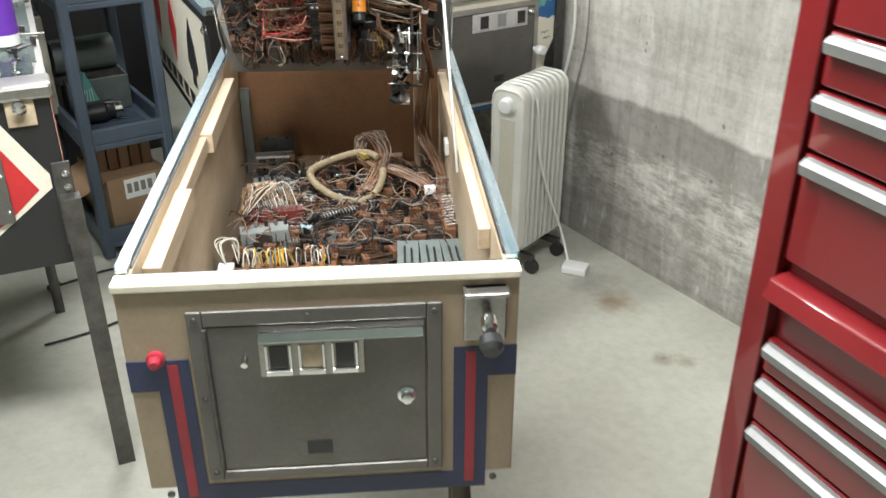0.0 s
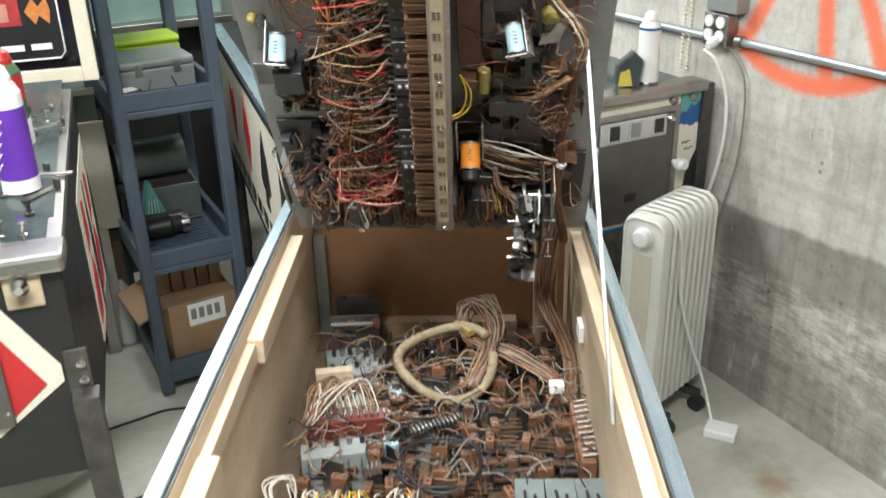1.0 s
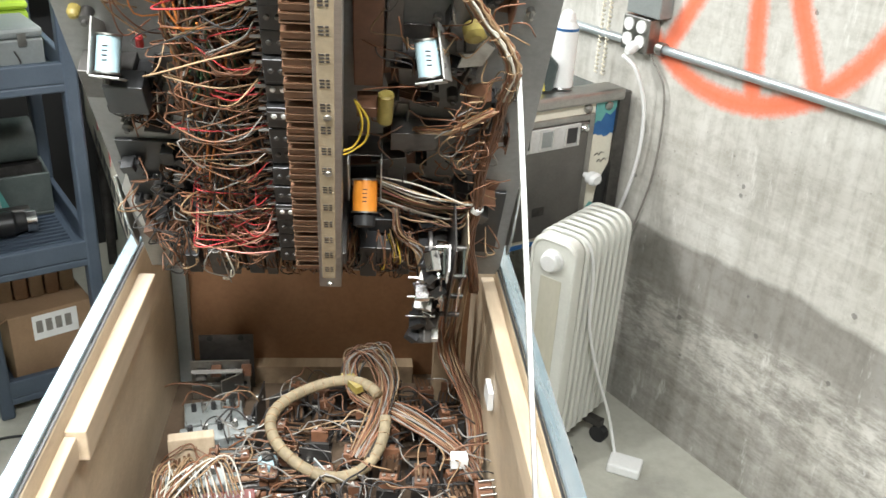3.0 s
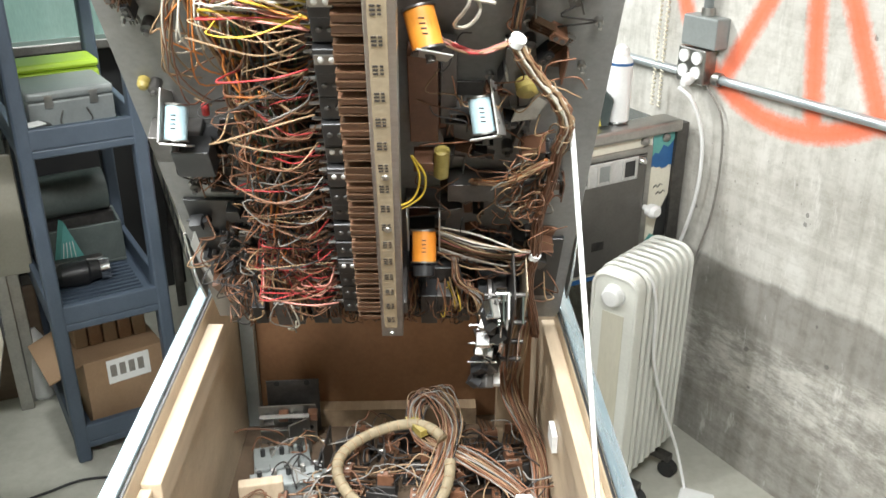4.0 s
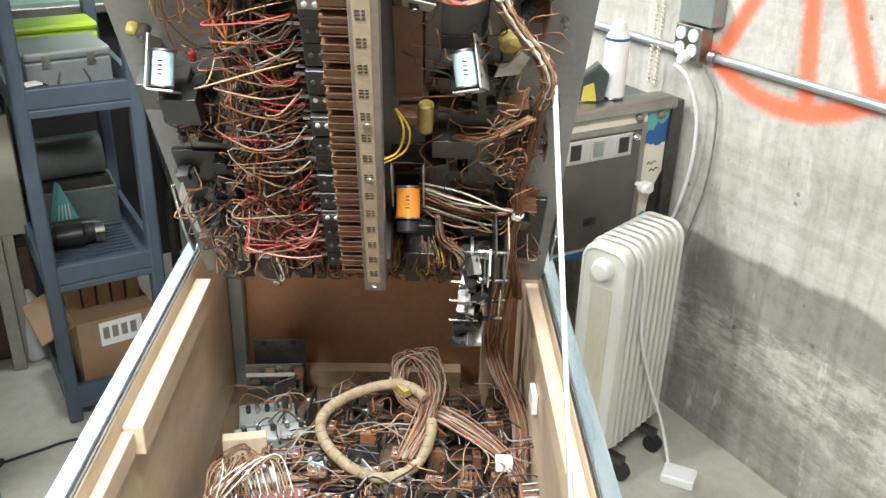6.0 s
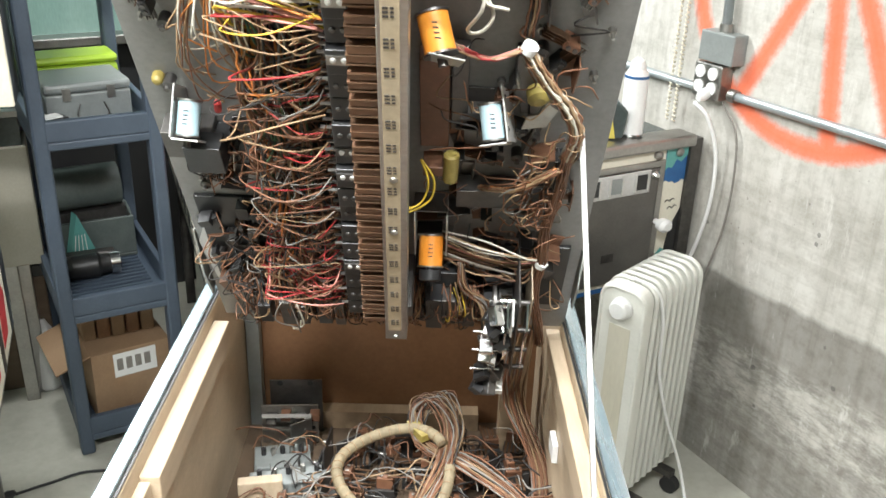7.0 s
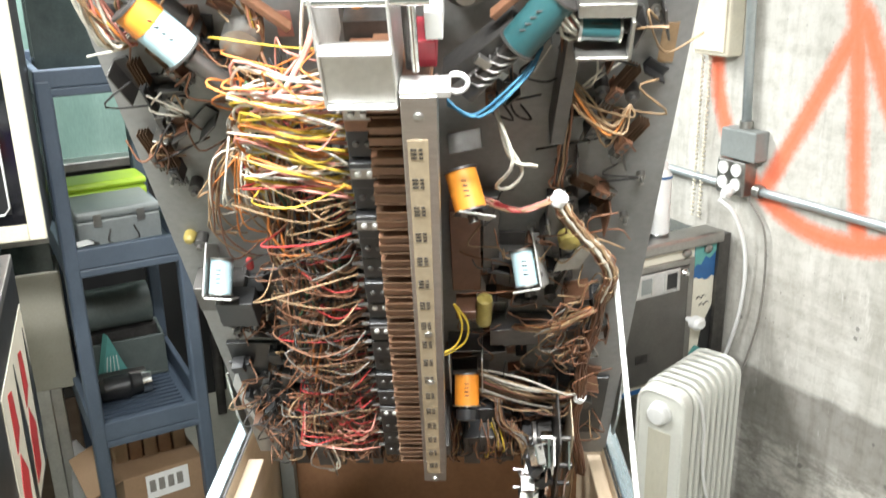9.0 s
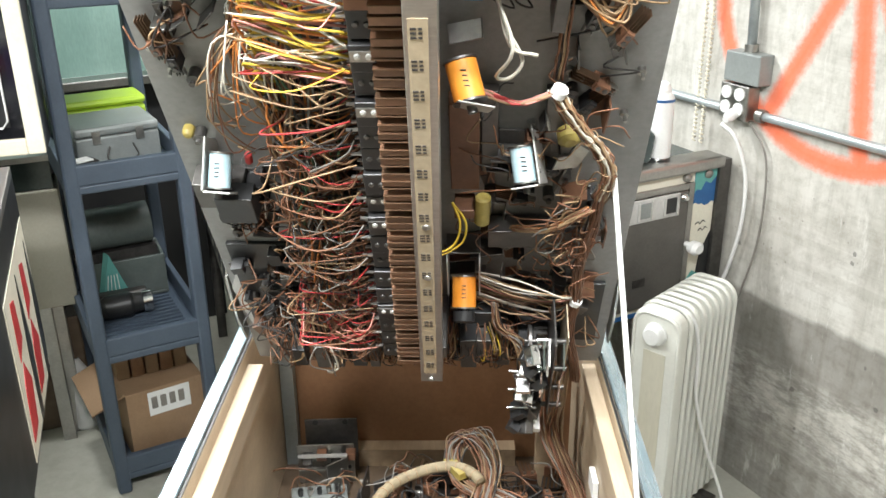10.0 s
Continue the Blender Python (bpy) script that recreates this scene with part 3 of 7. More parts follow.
def sea_machine():
    m = thing("pinball_machine", SEA, "closed pinball machine with grey coin door and sea-coloured front art", "pinball machine")
    part("body", box((-0.56, 0.0, 0.44), (0, 1.3, 0.85)), "art_white", m, "cream cabinet body", 0.003)
    part("coin_door", box((-0.46, -0.012, 0.47), (-0.09, 0, 0.80)), "door_steel", m, "grey steel coin door", 0.004)
    part("lockbar", box((-0.57, -0.02, 0.85), (0.01, 0.06, 0.885)), "steel", m, "steel lockdown bar", 0.008)
    part("glass_top", box((-0.55, 0.06, 0.86), (-0.01, 1.2, 0.872)), "teal_glass", m, "dusty playfield glass")
    for x in (-0.53, -0.03):
        part("leg", Mesh().rod((x, 0.03, 0.5), (x, -0.04, -0.1266), 0.02, 4), "dark_steel", m)
        part("leg", Mesh().rod((x, 1.27, 0.5), (x, 1.3, -0.1266), 0.02, 4), "dark_steel", m)
    return m


sea_machine()


def card_machine():
    m = thing("pinball_machine", sized(pose(-0.408, 1.528, 0, 0, 0, 21.8), 1.118), "black and white pinball machine with playing-card side art", "pinball machine")
    part("body", box((0, 0.0, 0.5), (0.56, 1.3, 0.9)), "side_black", m, "black cabinet body", 0.003)
    part("side_rail", box((-0.006, 0, 0.885), (0.03, 1.25, 0.905)), "rail_metal", m, "steel side rail")
    for x in (0.03, 0.53):
        part("leg", Mesh().rod((x, 0.03, 0.55), (x, 0.0, 0), 0.02, 4), "dark_steel", m)
        part("leg", Mesh().rod((x, 1.27, 0.55), (x, 1.3, 0), 0.02, 4), "dark_steel", m)
    return m


card_machine()


LEFT = sized(pose(-0.615, 0.815, 0, 0, 0, 21.1), 1.069)


def left_machine():
    m = thing("pinball_machine", LEFT, "black pinball machine with red diamond art and cluttered glass top", "pinball machine")
    part("body", Mesh().prism([(0, 0.555), (0.82, 0.555), (0.82, 1.0), (0.8, 1.0), (0, 0.93)], -0.56, 0, "x"), "side_black", m, "black cabinet body", 0.003)
    part("glass_top", Mesh().prism([(0.05, 0.945), (0.78, 1.035), (0.78, 1.043), (0.05, 0.953)], -0.55, -0.01, "x"), "teal_glass", m, "dusty playfield glass")
    part("lockbar", box((-0.57, -0.02, 0.93), (0.01, 0.06, 0.962)), "steel", m, "steel lockdown bar", 0.008)
    part("side_rail", Mesh().prism([(0.06, 0.935), (0.79, 1.0), (0.79, 1.02), (0.06, 0.957)], -0.02, 0.004, "x"), "steel", m, "steel side rail", 0.002)
    part("backbox", box((-0.62, 0.95, 1.0), (0.06, 1.1, 1.75)), "side_black", m, "black backbox")
    part("neck", box((-0.54, 0.82, 0.6), (-0.22, 1.08, 0.999)), "side_black", m, "black cabinet rear")
    part("leg", Mesh().prism([(-0.045, 0.72), (-0.007, 0.72), (0.0, 0), (-0.03, 0)], -0.02, 0.02, "x"), "dark_steel", m, "dull steel leg")
    for x, y in ((-0.54, 0), (-0.52, 1.0), (-0.1, 0.79)):
        part("leg", Mesh().rod((x, y, 0.6), (x, y, 0), 0.02, 4), "dark_steel", m)
    return m


left_machine()


CART = sized(pose(-0.956, 1.91, 0, 0, 0, 31), 0.871, 1.085, 1.085)


def cart():
    m = thing("utility_cart", CART, "slate blue plastic utility cart loaded with tools and boxes", "cart")
    for z, h in ((0.04, 0.07), (0.39, 0.07), (0.84, 0.07), (1.26, 0.06)):
        deck = part("shelf", box((0, 0, z), (0.36, 0.5, z + 0.02)), "cart_blue", m, "", 0.004)
        for lo, hi in (((0, 0, z + 0.02), (0.36, 0.02, z + h)), ((0, 0.48, z + 0.02), (0.36, 0.5, z + h)), ((0, 0.02, z + 0.02), (0.02, 0.48, z + h)), ((0.34, 0.02, z + 0.02), (0.36, 0.48, z + h))):
            part("lip", box(lo, hi), "cart_blue", deck, "", 0.004)
    for x in (0.02, 0.34):
        for y in (0.02, 0.48):
            part("post", box((x - 0.022, y - 0.022, 0.0), (x + 0.022, y + 0.022, 1.3)), "cart_blue", m, "", 0.008)
    return m


cart()


def tool_chest():
    m = thing("tool_chest", pose(0.519, -0.217, 0, 0, 0, -68.3), "glossy red steel tool chest with grey drawer pulls", "tool chest")
    # local x runs along the drawer face towards the viewer, y is its depth
    part("cabinet_body", box((0, 0.012, 0.06), (0.72, 0.46, 1.085)), "red_enamel", m, "red lower cabinet", 0.004)
    part("chest_body", box((0, 0.012, 1.092), (0.72, 0.42, 1.55)), "red_enamel", m, "red upper chest", 0.004)
    for x in (0.06, 0.66):
        for y in (0.06, 0.4):
            part("castor", Mesh().rod((x - 0.015, y, 0.03), (x + 0.015, y, 0.03), 0.03, 14), "rubber", m)
            part("castor_stem", Mesh().rod((x, y, 0.03), (x, y, 0.062), 0.008, 8), "dark_steel", m)
    for x0, x1 in ((0, 0.035), (0.685, 0.72)):
        part("face_post", box((x0, -0.004, 0.06), (x1, 0.012, 1.55)), "red_enamel", m, "", 0.002)
    part("base_rim", Mesh().prism([(-0.02, 1.1), (0.011, 1.092), (0.011, 1.128), (-0.012, 1.122)], 0.036, 0.684, "x"), "red_enamel", m, "rolled red bottom rim", 0.002)
    for lo, hi in ((1.145, 1.267), (1.272, 1.333), (1.338, 1.391), (1.396, 1.53), (1.0, 1.043), (0.93, 0.994), (0.73, 0.925), (0.45, 0.725), (0.1, 0.445)):
        d = part("drawer", box((0.04, 0.0, lo), (0.68, 0.011, hi)), "red_enamel", m, "", 0.002)
        part("drawer_pull", Mesh().prism([(-0.013, hi - 0.008), (-0.006, hi - 0.003), (0.0, hi - 0.002), (0.0, hi - 0.022), (-0.011, hi - 0.019)], 0.045, 0.675, "x"), "pull_grey", d, "grey drawer pull")
    return m


tool_chest()


# ---- the lifted playfield's wired underside ----
WIRES = {
    "yellow": (0.72, 0.5, 0.05), "orange": (0.75, 0.26, 0.06), "pink": (0.7, 0.3, 0.24), "red": (0.5, 0.04, 0.04), "white": (0.72, 0.68, 0.58),
    "brown": (0.2, 0.09, 0.045), "tan": (0.35, 0.225, 0.12), "green": (0.07, 0.15, 0.07), "grey": (0.28, 0.26, 0.23), "black": (0.025, 0.022, 0.02),
    "blue": (0.06, 0.22, 0.36), "copper": (0.28, 0.12, 0.06),
}
for key, c in WIRES.items():
    M["wire_" + key] = surface(key + "_cloth_wire", tuple(0.75 * a for a in c), c, 0.55, 0, 60, 0.1, None, 0.35)
rng = random.Random(7)
M["copper_blade"] = surface("phosphor_bronze", (0.15, 0.09, 0.055), (0.25, 0.15, 0.09), 0.45, 0.8, 20, 0.04, None, 0.3)


def wire(pts, colour, parent, r=0.0011, n=4):
    pts = [Vector(p) for p in pts]
    shake = min(0.007, 0.09 * sum((b - a).length for a, b in zip(pts, pts[1:])))
    for p in pts[1:-1]:
        p += Vector((rng.uniform(-1, 1), rng.uniform(-1, 1), rng.uniform(-0.6, 1))) * shake
    return part("wire", Mesh().tube(curve(pts, n), r, 5), "wire_" + colour, parent)


def lean(v, low, high):
    """The bank and its label strip lean a little across the board."""
    return low + (high - low) * v / 0.585


# label strip
strip = part("label_strip", Mesh().prism([(0.005, -0.012), (0.031, -0.012), (0.0465, 0.588), (0.0205, 0.588)], 0.122, 0.13).prism([(0.029, -0.012), (0.031, -0.012), (0.0465, 0.588), (0.0445, 0.588)], 0.104, 0.122), "steel", playfield, "steel angle strip over the relay bank", 0.0006)
part("paper_label", Mesh().prism([(0.0095, 0.01), (0.025, 0.01), (0.0385, 0.548), (0.023, 0.548)], 0.1304, 0.1308), "label_tan", strip, "aged paper label with unreadable print")
for i in range(17):
    v = 0.025 + i * 0.0315
    for k, w in ((0.0035, 0.0045), (0.0095, 0.003)):
        for j in range(3):
            x = lean(v, 0.0095, 0.0225) + k
            part("print_bar", box((x, v + j * 0.0042, 0.1308), (x + w, v + j * 0.0042 + 0.0022, 0.1311)), "dark_ink", strip)
for v in (-0.005, 0.57, 0.3, 0.215):
    x = lean(v, 0.018, 0.033)
    part("screw", Mesh().turn([(0, 0.0042), (0.002, 0.0038), (0.003, 0.0)], (x, v, 0.13), (x, v, 0.14), 10), "zinc", strip)

# relay bank: black blocks with screws, brown plates and blades
block_mesh, screw_mesh = {}, Mesh().turn([(0, 0.0029), (0.0018, 0.0026), (0.0026, 0)], (0, 0, 0), (0, 0, 1), 8).data("screw", "bright_zinc")
dull_screw = Mesh().turn([(0, 0.0029), (0.0018, 0.0026), (0.0026, 0)], (0, 0, 0), (0, 0, 1), 8).data("screw", "dark_steel")
plate_meshes = [box((0, 0, 0.03), (0.046, 0.0085, 0.114)).data("contact_plate", "bakelite_light"), box((0, 0, 0.03), (0.045, 0.0055, 0.109)).data("contact_plate", "bakelite_light"), box((0, 0, 0.03), (0.046, 0.0008, 0.115)).data("contact_blade", "copper_blade")]
part("bank_rail", Mesh().prism([(-0.045, -0.02), (0.02, -0.02), (0.04, 0.58), (-0.03, 0.58)], 0.004, 0.03), "dark_steel", playfield, "dark steel bank frame")


def share(name, mesh, x, y, z, parent, turn=0.0):
    ob = new(name, mesh)
    ob.parent = parent
    ob.matrix_local = pose(x, y, z, 0, 0, turn)
    return ob


for i in range(18):
    v = 0.002 + i * 0.0315
    x = lean(v, -0.0395, -0.0225)
    h = 0.1 + 0.01 * rng.random()
    mat_name = "black" if i < 17 else "wire_copper"
    blk = part("contact_block", box((x - 0.002, v, 0.032), (x + 0.0195, v + 0.0285, h)), mat_name, playfield, "", 0.0012)
    if i in (3, 8, 9, 13, 15, 17):
        part("strap", box((x - 0.001, v + 0.013, h), (x + 0.0185, v + 0.0235, h + 0.0014)), "zinc" if i > 12 else "dark_steel", blk)
        for k in (0.005, 0.0145):
            share("screw", screw_mesh, x + k, v + 0.019, h + 0.0014, blk)
    else:
        for k in (0.005, 0.0145):
            share("screw", dull_screw, x + k, v + 0.015, h, blk)
    for j in range(3):
        share("contact_plate", plate_meshes[j % 2], x + 0.017, v + j * 0.0105 + 0.002 * rng.random(), -0.002 * (j % 2), playfield)
        share("contact_blade", plate_meshes[2], x + 0.0165, v + j * 0.0105 + 0.0085, 0.0, playfield)
    for j in range(5):
        a = x - 0.004 - 0.004 * rng.random()
        hv = 0.045 + 0.013 * j
        part("solder_lug", box((a - 0.006, v + 0.006 + 0.003 * j, hv), (x + 0.001, v + 0.0072 + 0.003 * j, hv + 0.0035)), "zinc", playfield)

# looped wires into the bank
TOP, MID, LOW = ["yellow", "yellow", "orange", "white", "pink", "orange", "tan", "red"], ["brown", "copper", "tan", "grey", "brown", "copper", "brown", "black", "tan", "brown", "black", "red"], ["red", "pink", "red", "brown", "pink", "copper"]
for i in range(18):
    v = 0.01 + i * 0.0315
    x = lean(v, -0.047, -0.03)
    pal = TOP if i > 12 else LOW if i < 3 else MID
    if 9 < i < 13:
        pal = MID + ["orange", "tan"]
    for j in range(12):
        c = rng.choice(pal)
        h0 = 0.045 + 0.06 * rng.random()
        vv = v + 0.026 * rng.random()
        reach = rng.uniform(0.018, 0.1)
        sag = rng.uniform(-0.014, 0.024) if i > 12 else rng.uniform(-0.035, 0.014)
        tx, tv = x - 0.045 - 0.055 * rng.random(), vv - rng.uniform(0.015, 0.09)
        if i < 3:
            tv = vv + rng.uniform(0.0, 0.06)
        wire([(x, vv, h0), (x - 0.45 * reach, vv + 0.4 * sag, h0 + 0.016 * rng.random()), (x - reach, vv + sag, h0 - 0.01 + 0.02 * rng.random()), (x - reach + 0.012 * rng.random() - 0.008, vv + sag - 0.018, h0 - 0.025), (tx, tv, 0.02 + 0.03 * rng.random())], c, playfield, rng.uniform(0.0006, 0.001), 5)
part("wiring_board", Mesh().prism([(-0.128, -0.06), (-0.045, -0.06), (-0.03, 0.46), (-0.13, 0.44)], 0.0005, 0.012), "black", playfield, "dark wiring board behind the bank", 0.002)
for k in range(70):
    x, v = rng.uniform(-0.125, -0.045), rng.uniform(-0.05, 0.44)
    s = rng.uniform(0.004, 0.011)
    part("terminal", box((x, v, 0.012), (x + s, v + s * 1.6, 0.02 + 0.03 * rng.random())), rng.choice(["dark_steel", "black", "bakelite", "zinc"]), playfield, "", 0.0006)
# trunk beside the bank
for k in range(70):
    c = rng.choice(["brown", "tan", "copper", "brown", "grey", "black", "orange", "green"])
    x0 = -0.128 + 0.05 * rng.random()
    v0, v1 = sorted((rng.uniform(-0.05, 0.3), rng.uniform(0.3, 0.56)))
    pts = [(x0 + rng.uniform(-0.014, 0.014) + 0.022 * v, v, 0.02 + 0.05 * rng.random()) for v in np.linspace(v0, v1, 7)]
    wire(pts, c, playfield, 0.0013, 4)
# tangle to the lower left
for k in range(90):
    c = rng.choice(["brown", "tan", "black", "grey", "brown", "copper", "black"])
    a = Vector((rng.uniform(-0.135, -0.06), rng.uniform(-0.04, 0.25), 0.03 + 0.05 * rng.random()))
    pts = [a + Vector((rng.uniform(-0.03, 0.03), rng.uniform(-0.04, 0.04), rng.uniform(-0.02, 0.03))) for _ in range(4)]
    wire(pts, c, playfield, 0.0009, 4)
for k in range(60):
    a = Vector((rng.uniform(-0.2, -0.13), rng.uniform(-0.06, 0.03), 0.02 + 0.04 * rng.random())) if k % 3 else Vector((rng.uniform(-0.2, -0.16), rng.uniform(0.17, 0.22), 0.03))
    pts = [a + Vector((rng.uniform(-0.018, 0.018), rng.uniform(-0.018, 0.018), rng.uniform(-0.015, 0.025))) for _ in range(4)]
    wire(pts, rng.choice(["brown", "black", "black", "copper", "grey"]), playfield, 0.0009, 4)
# fringe of wire ends along the lower edge
for k in range(170):
    x = rng.uniform(-0.17, 0.12)
    c = "yellow" if 0.06 < x < 0.1 and k % 5 == 0 else rng.choice(["brown", "black", "copper", "brown", "brown", "black", "tan"])
    v = rng.uniform(-0.06, -0.03)
    wire([(x, v + 0.03, 0.05), (x + rng.uniform(-0.01, 0.01), v, 0.07), (x + rng.uniform(-0.015, 0.015), v - 0.03 * rng.random() - 0.01, 0.06), (x + rng.uniform(-0.02, 0.02), v - 0.025, 0.05)], c, playfield, 0.0009, 3)
for k in range(14):
    x = -0.17 + 0.024 * k + 0.008 * rng.random()
    s = 0.012 + 0.012 * rng.random()
    part("lamp_bracket", box((x, -0.085, 0.0), (x + s, -0.045 + 0.03 * rng.random(), 0.05 + 0.025 * rng.random())), "dark_steel" if k % 3 else "black", playfield, "", 0.0012)
# thin black plates that darken the board's lower corners
for lo, hi in (((-0.235, -0.12), (-0.13, 0.1)), ((0.035, -0.12), (0.235, 0.02))):
    part("sooty_plate", box((lo[0], lo[1], 0.0005), (hi[0], hi[1], 0.006)), "black", playfield, "dark plate under the lower wiring clutter", 0.001)
for k in range(90):
    x, v = (rng.uniform(-0.23, -0.13), rng.uniform(-0.1, 0.09)) if k % 2 else (rng.uniform(0.04, 0.225), rng.uniform(-0.1, 0.0))
    s = rng.uniform(0.004, 0.009)
    if k % 3:
        o = part("terminal", Mesh().box((-s, -s * 1.4, 0.006), (s, s * 1.4, 0.012 + 0.03 * rng.random())).box((-s * 0.3, s * 1.4, 0.008), (s * 0.3, s * 2.6, 0.011)), rng.choice(["dark_steel", "black", "black", "bakelite"]), playfield, "", 0.0006)
        o.matrix_local = pose(x, v, 0, 0, 0, rng.uniform(0, 180))
    else:
        wire([(x, v, 0.02), (x + rng.uniform(-0.02, 0.02), v + rng.uniform(-0.02, 0.02), 0.045), (x + rng.uniform(-0.03, 0.03), v - 0.02, 0.04), (x + rng.uniform(-0.02, 0.02), v - 0.04, 0.02)], rng.choice(["brown", "black", "brown", "tan"]), playfield, 0.001)
for k in range(120):
    x = rng.uniform(-0.2, 0.13)
    v = rng.uniform(-0.085, -0.05)
    wire([(x, v + 0.035, 0.03), (x + rng.uniform(-0.008, 0.008), v, 0.055), (x + rng.uniform(-0.012, 0.012), v - 0.035 * rng.random() - 0.01, 0.05), (x + rng.uniform(-0.018, 0.018), v - 0.02, 0.035)], rng.choice(["brown", "black", "black", "brown", "copper"]), playfield, 0.0009, 3)
wire([(-0.115, -0.03, 0.075), (-0.112, -0.055, 0.085), (-0.12, -0.075, 0.085), (-0.113, -0.078, 0.085), (-0.111, -0.055, 0.085)], "white", playfield, 0.0013)


def bundle(pts, r, count, colours, parent, each=0.0013):
    line = curve(pts, 5)
    for k in range(count):
        a, rr = rng.random() * math.tau, r * math.sqrt(rng.random())
        off = Vector((math.cos(a) * rr, math.sin(a) * rr * 0.6, math.sin(a) * rr))
        part("wire", Mesh().tube([p + off + Vector((rng.uniform(-1, 1), rng.uniform(-1, 1), rng.uniform(-1, 1))) * 0.0012 for p in line], each, 5), "wire_" + rng.choice(colours), parent)


def ties(pts, r, every, parent, material="wire_white", n=5):
    line = curve(pts, n)
    for i in range(2, len(line) - 2, every):
        t = (line[i + 1] - line[i - 1]).normalized()
        u = t.orthogonal().normalized()
        part("lacing", Mesh().tube(arc(line[i], r, 0, 345, 14, u, t.cross(u)), 0.0005, 4), material, parent)


# yellow laced harness on the upper left, running into the trunk
H1 = [(-0.06, 0.672, 0.03), (-0.12, 0.665, 0.03), (-0.108, 0.62, 0.022), (-0.1, 0.573, 0.025), (-0.115, 0.52, 0.03), (-0.135, 0.48, 0.035), (-0.145, 0.43, 0.035), (-0.135, 0.37, 0.03), (-0.12, 0.3, 0.025)]
bundle(H1, 0.0055, 18, ["tan", "yellow", "tan", "copper", "brown"], playfield)
ties(H1, 0.0062, 3, playfield, "wire_black")
part("cable_clamp", Mesh().turn([(0, 0.008), (0.012, 0.008)], (-0.137, 0.476, 0.03), (-0.129, 0.486, 0.04), 12), "white_plastic", playfield, "white cable clamp")
# fan of white and tan loops, upper left
for k in range(22):
    a = rng.uniform(-0.185, -0.105)
    low = rng.uniform(0.3, 0.41)
    wire([(-0.138 + 0.014 * rng.random(), 0.475 - 0.02 * rng.random(), 0.035), (0.5 * (a - 0.135), 0.44 + 0.015 * rng.random(), 0.05), (a, 0.5 * (0.43 + low), 0.045 + 0.02 * rng.random()), (a + rng.uniform(-0.015, 0.02), low, 0.04), (a + rng.uniform(-0.01, 0.035), low - 0.03 * rng.random(), 0.02)], rng.choice(["tan", "copper", "brown", "tan", "orange", "white"]), playfield, 0.0009)
for k in range(5):
    x = -0.15 + 0.011 * k
    wire([(x + 0.012, 0.47 + 0.01 * rng.random(), 0.05), (x + 0.004 * rng.random(), 0.435, 0.065), (x - 0.006 + 0.01 * rng.random(), 0.395, 0.06)], "white", playfield, 0.001)
# loops along the top left
for k in range(20):
    dv = rng.uniform(-0.012, 0.012)
    wire([(-0.06, 0.678 + dv, 0.03), (-0.13, 0.674 + dv, 0.035), (-0.195, 0.672 + dv * 2, 0.03), (-0.222 + 0.012 * rng.random(), 0.625, 0.035 + 0.015 * rng.random()), (-0.218 + 0.02 * rng.random(), 0.575, 0.04), (-0.195, 0.565 + 0.02 * rng.random(), 0.035)], rng.choice(["white", "white", "pink", "orange", "tan"]), playfield, 0.0013)
for k in range(8):
    wire([(-0.19, 0.56, 0.03), (-0.18 - 0.02 * rng.random(), 0.615, 0.04), (-0.15, 0.635 + 0.012 * rng.random(), 0.045), (-0.115, 0.62, 0.03)], rng.choice(["white", "pink", "tan"]), playfield, 0.0013)
# pink pair beside the frame, yellow fan at the bank's head
for k in range(6):
    wire([(-0.045, 0.645, 0.04), (-0.052 + 0.003 * k, 0.6, 0.055), (-0.075, 0.545, 0.06 + 0.003 * k), (-0.1 - 0.004 * k, 0.515, 0.055), (-0.09, 0.48, 0.055)], "pink" if k % 2 else "white", playfield, 0.0015)
for k in range(34):
    v = rng.uniform(0.45, 0.565)
    wire([(-0.03, v, 0.08 + 0.02 * rng.random()), (-0.06, v + 0.004, 0.09), (-0.1 - 0.02 * rng.random(), v + rng.uniform(-0.012, 0.014), 0.075), (-0.112 - 0.012 * rng.random(), v - 0.03, 0.055), (-0.09, v - 0.05, 0.04)], rng.choice(["yellow", "yellow", "orange", "pink", "white", "white"]), playfield, 0.0013)

# right-hand loom
H2 = [(0.075, 0.395, 0.045), (0.11, 0.383, 0.05), (0.145, 0.392, 0.045)]
bundle(H2, 0.005, 14, ["pink", "red", "white", "pink", "tan"], playfield)
H3 = [(0.145, 0.392, 0.045), (0.165, 0.358, 0.05), (0.19, 0.322, 0.05), (0.205, 0.283, 0.05), (0.2, 0.24, 0.045), (0.198, 0.18, 0.04), (0.19, 0.11, 0.04), (0.192, 0.05, 0.045), (0.188, -0.02, 0.05), (0.2, -0.09, 0.05), (0.21, -0.17, 0.04)]
bundle(H3[:5], 0.0075, 46, ["tan", "copper", "brown", "brown", "tan", "white", "grey"], playfield)
bundle(H3[3:], 0.007, 20, ["brown", "black", "copper", "grey", "brown"], playfield)
ties(H3[:5], 0.0086, 3, playfield, "wire_tan")
for x, v in ((0.146, 0.396), (0.204, 0.275), (0.191, 0.045)):
    part("cable_clamp", Mesh().turn([(0, 0.0078), (0.008, 0.0078)], (x, v - 0.005, 0.047), (x + 0.006, v + 0.01, 0.047), 14), "white_plastic", playfield, "white cable clamp")
bundle([(0.115, 0.175, 0.035), (0.15, 0.186, 0.045), (0.195, 0.223, 0.045)], 0.0065, 20, ["copper", "orange", "copper", "tan"], playfield)
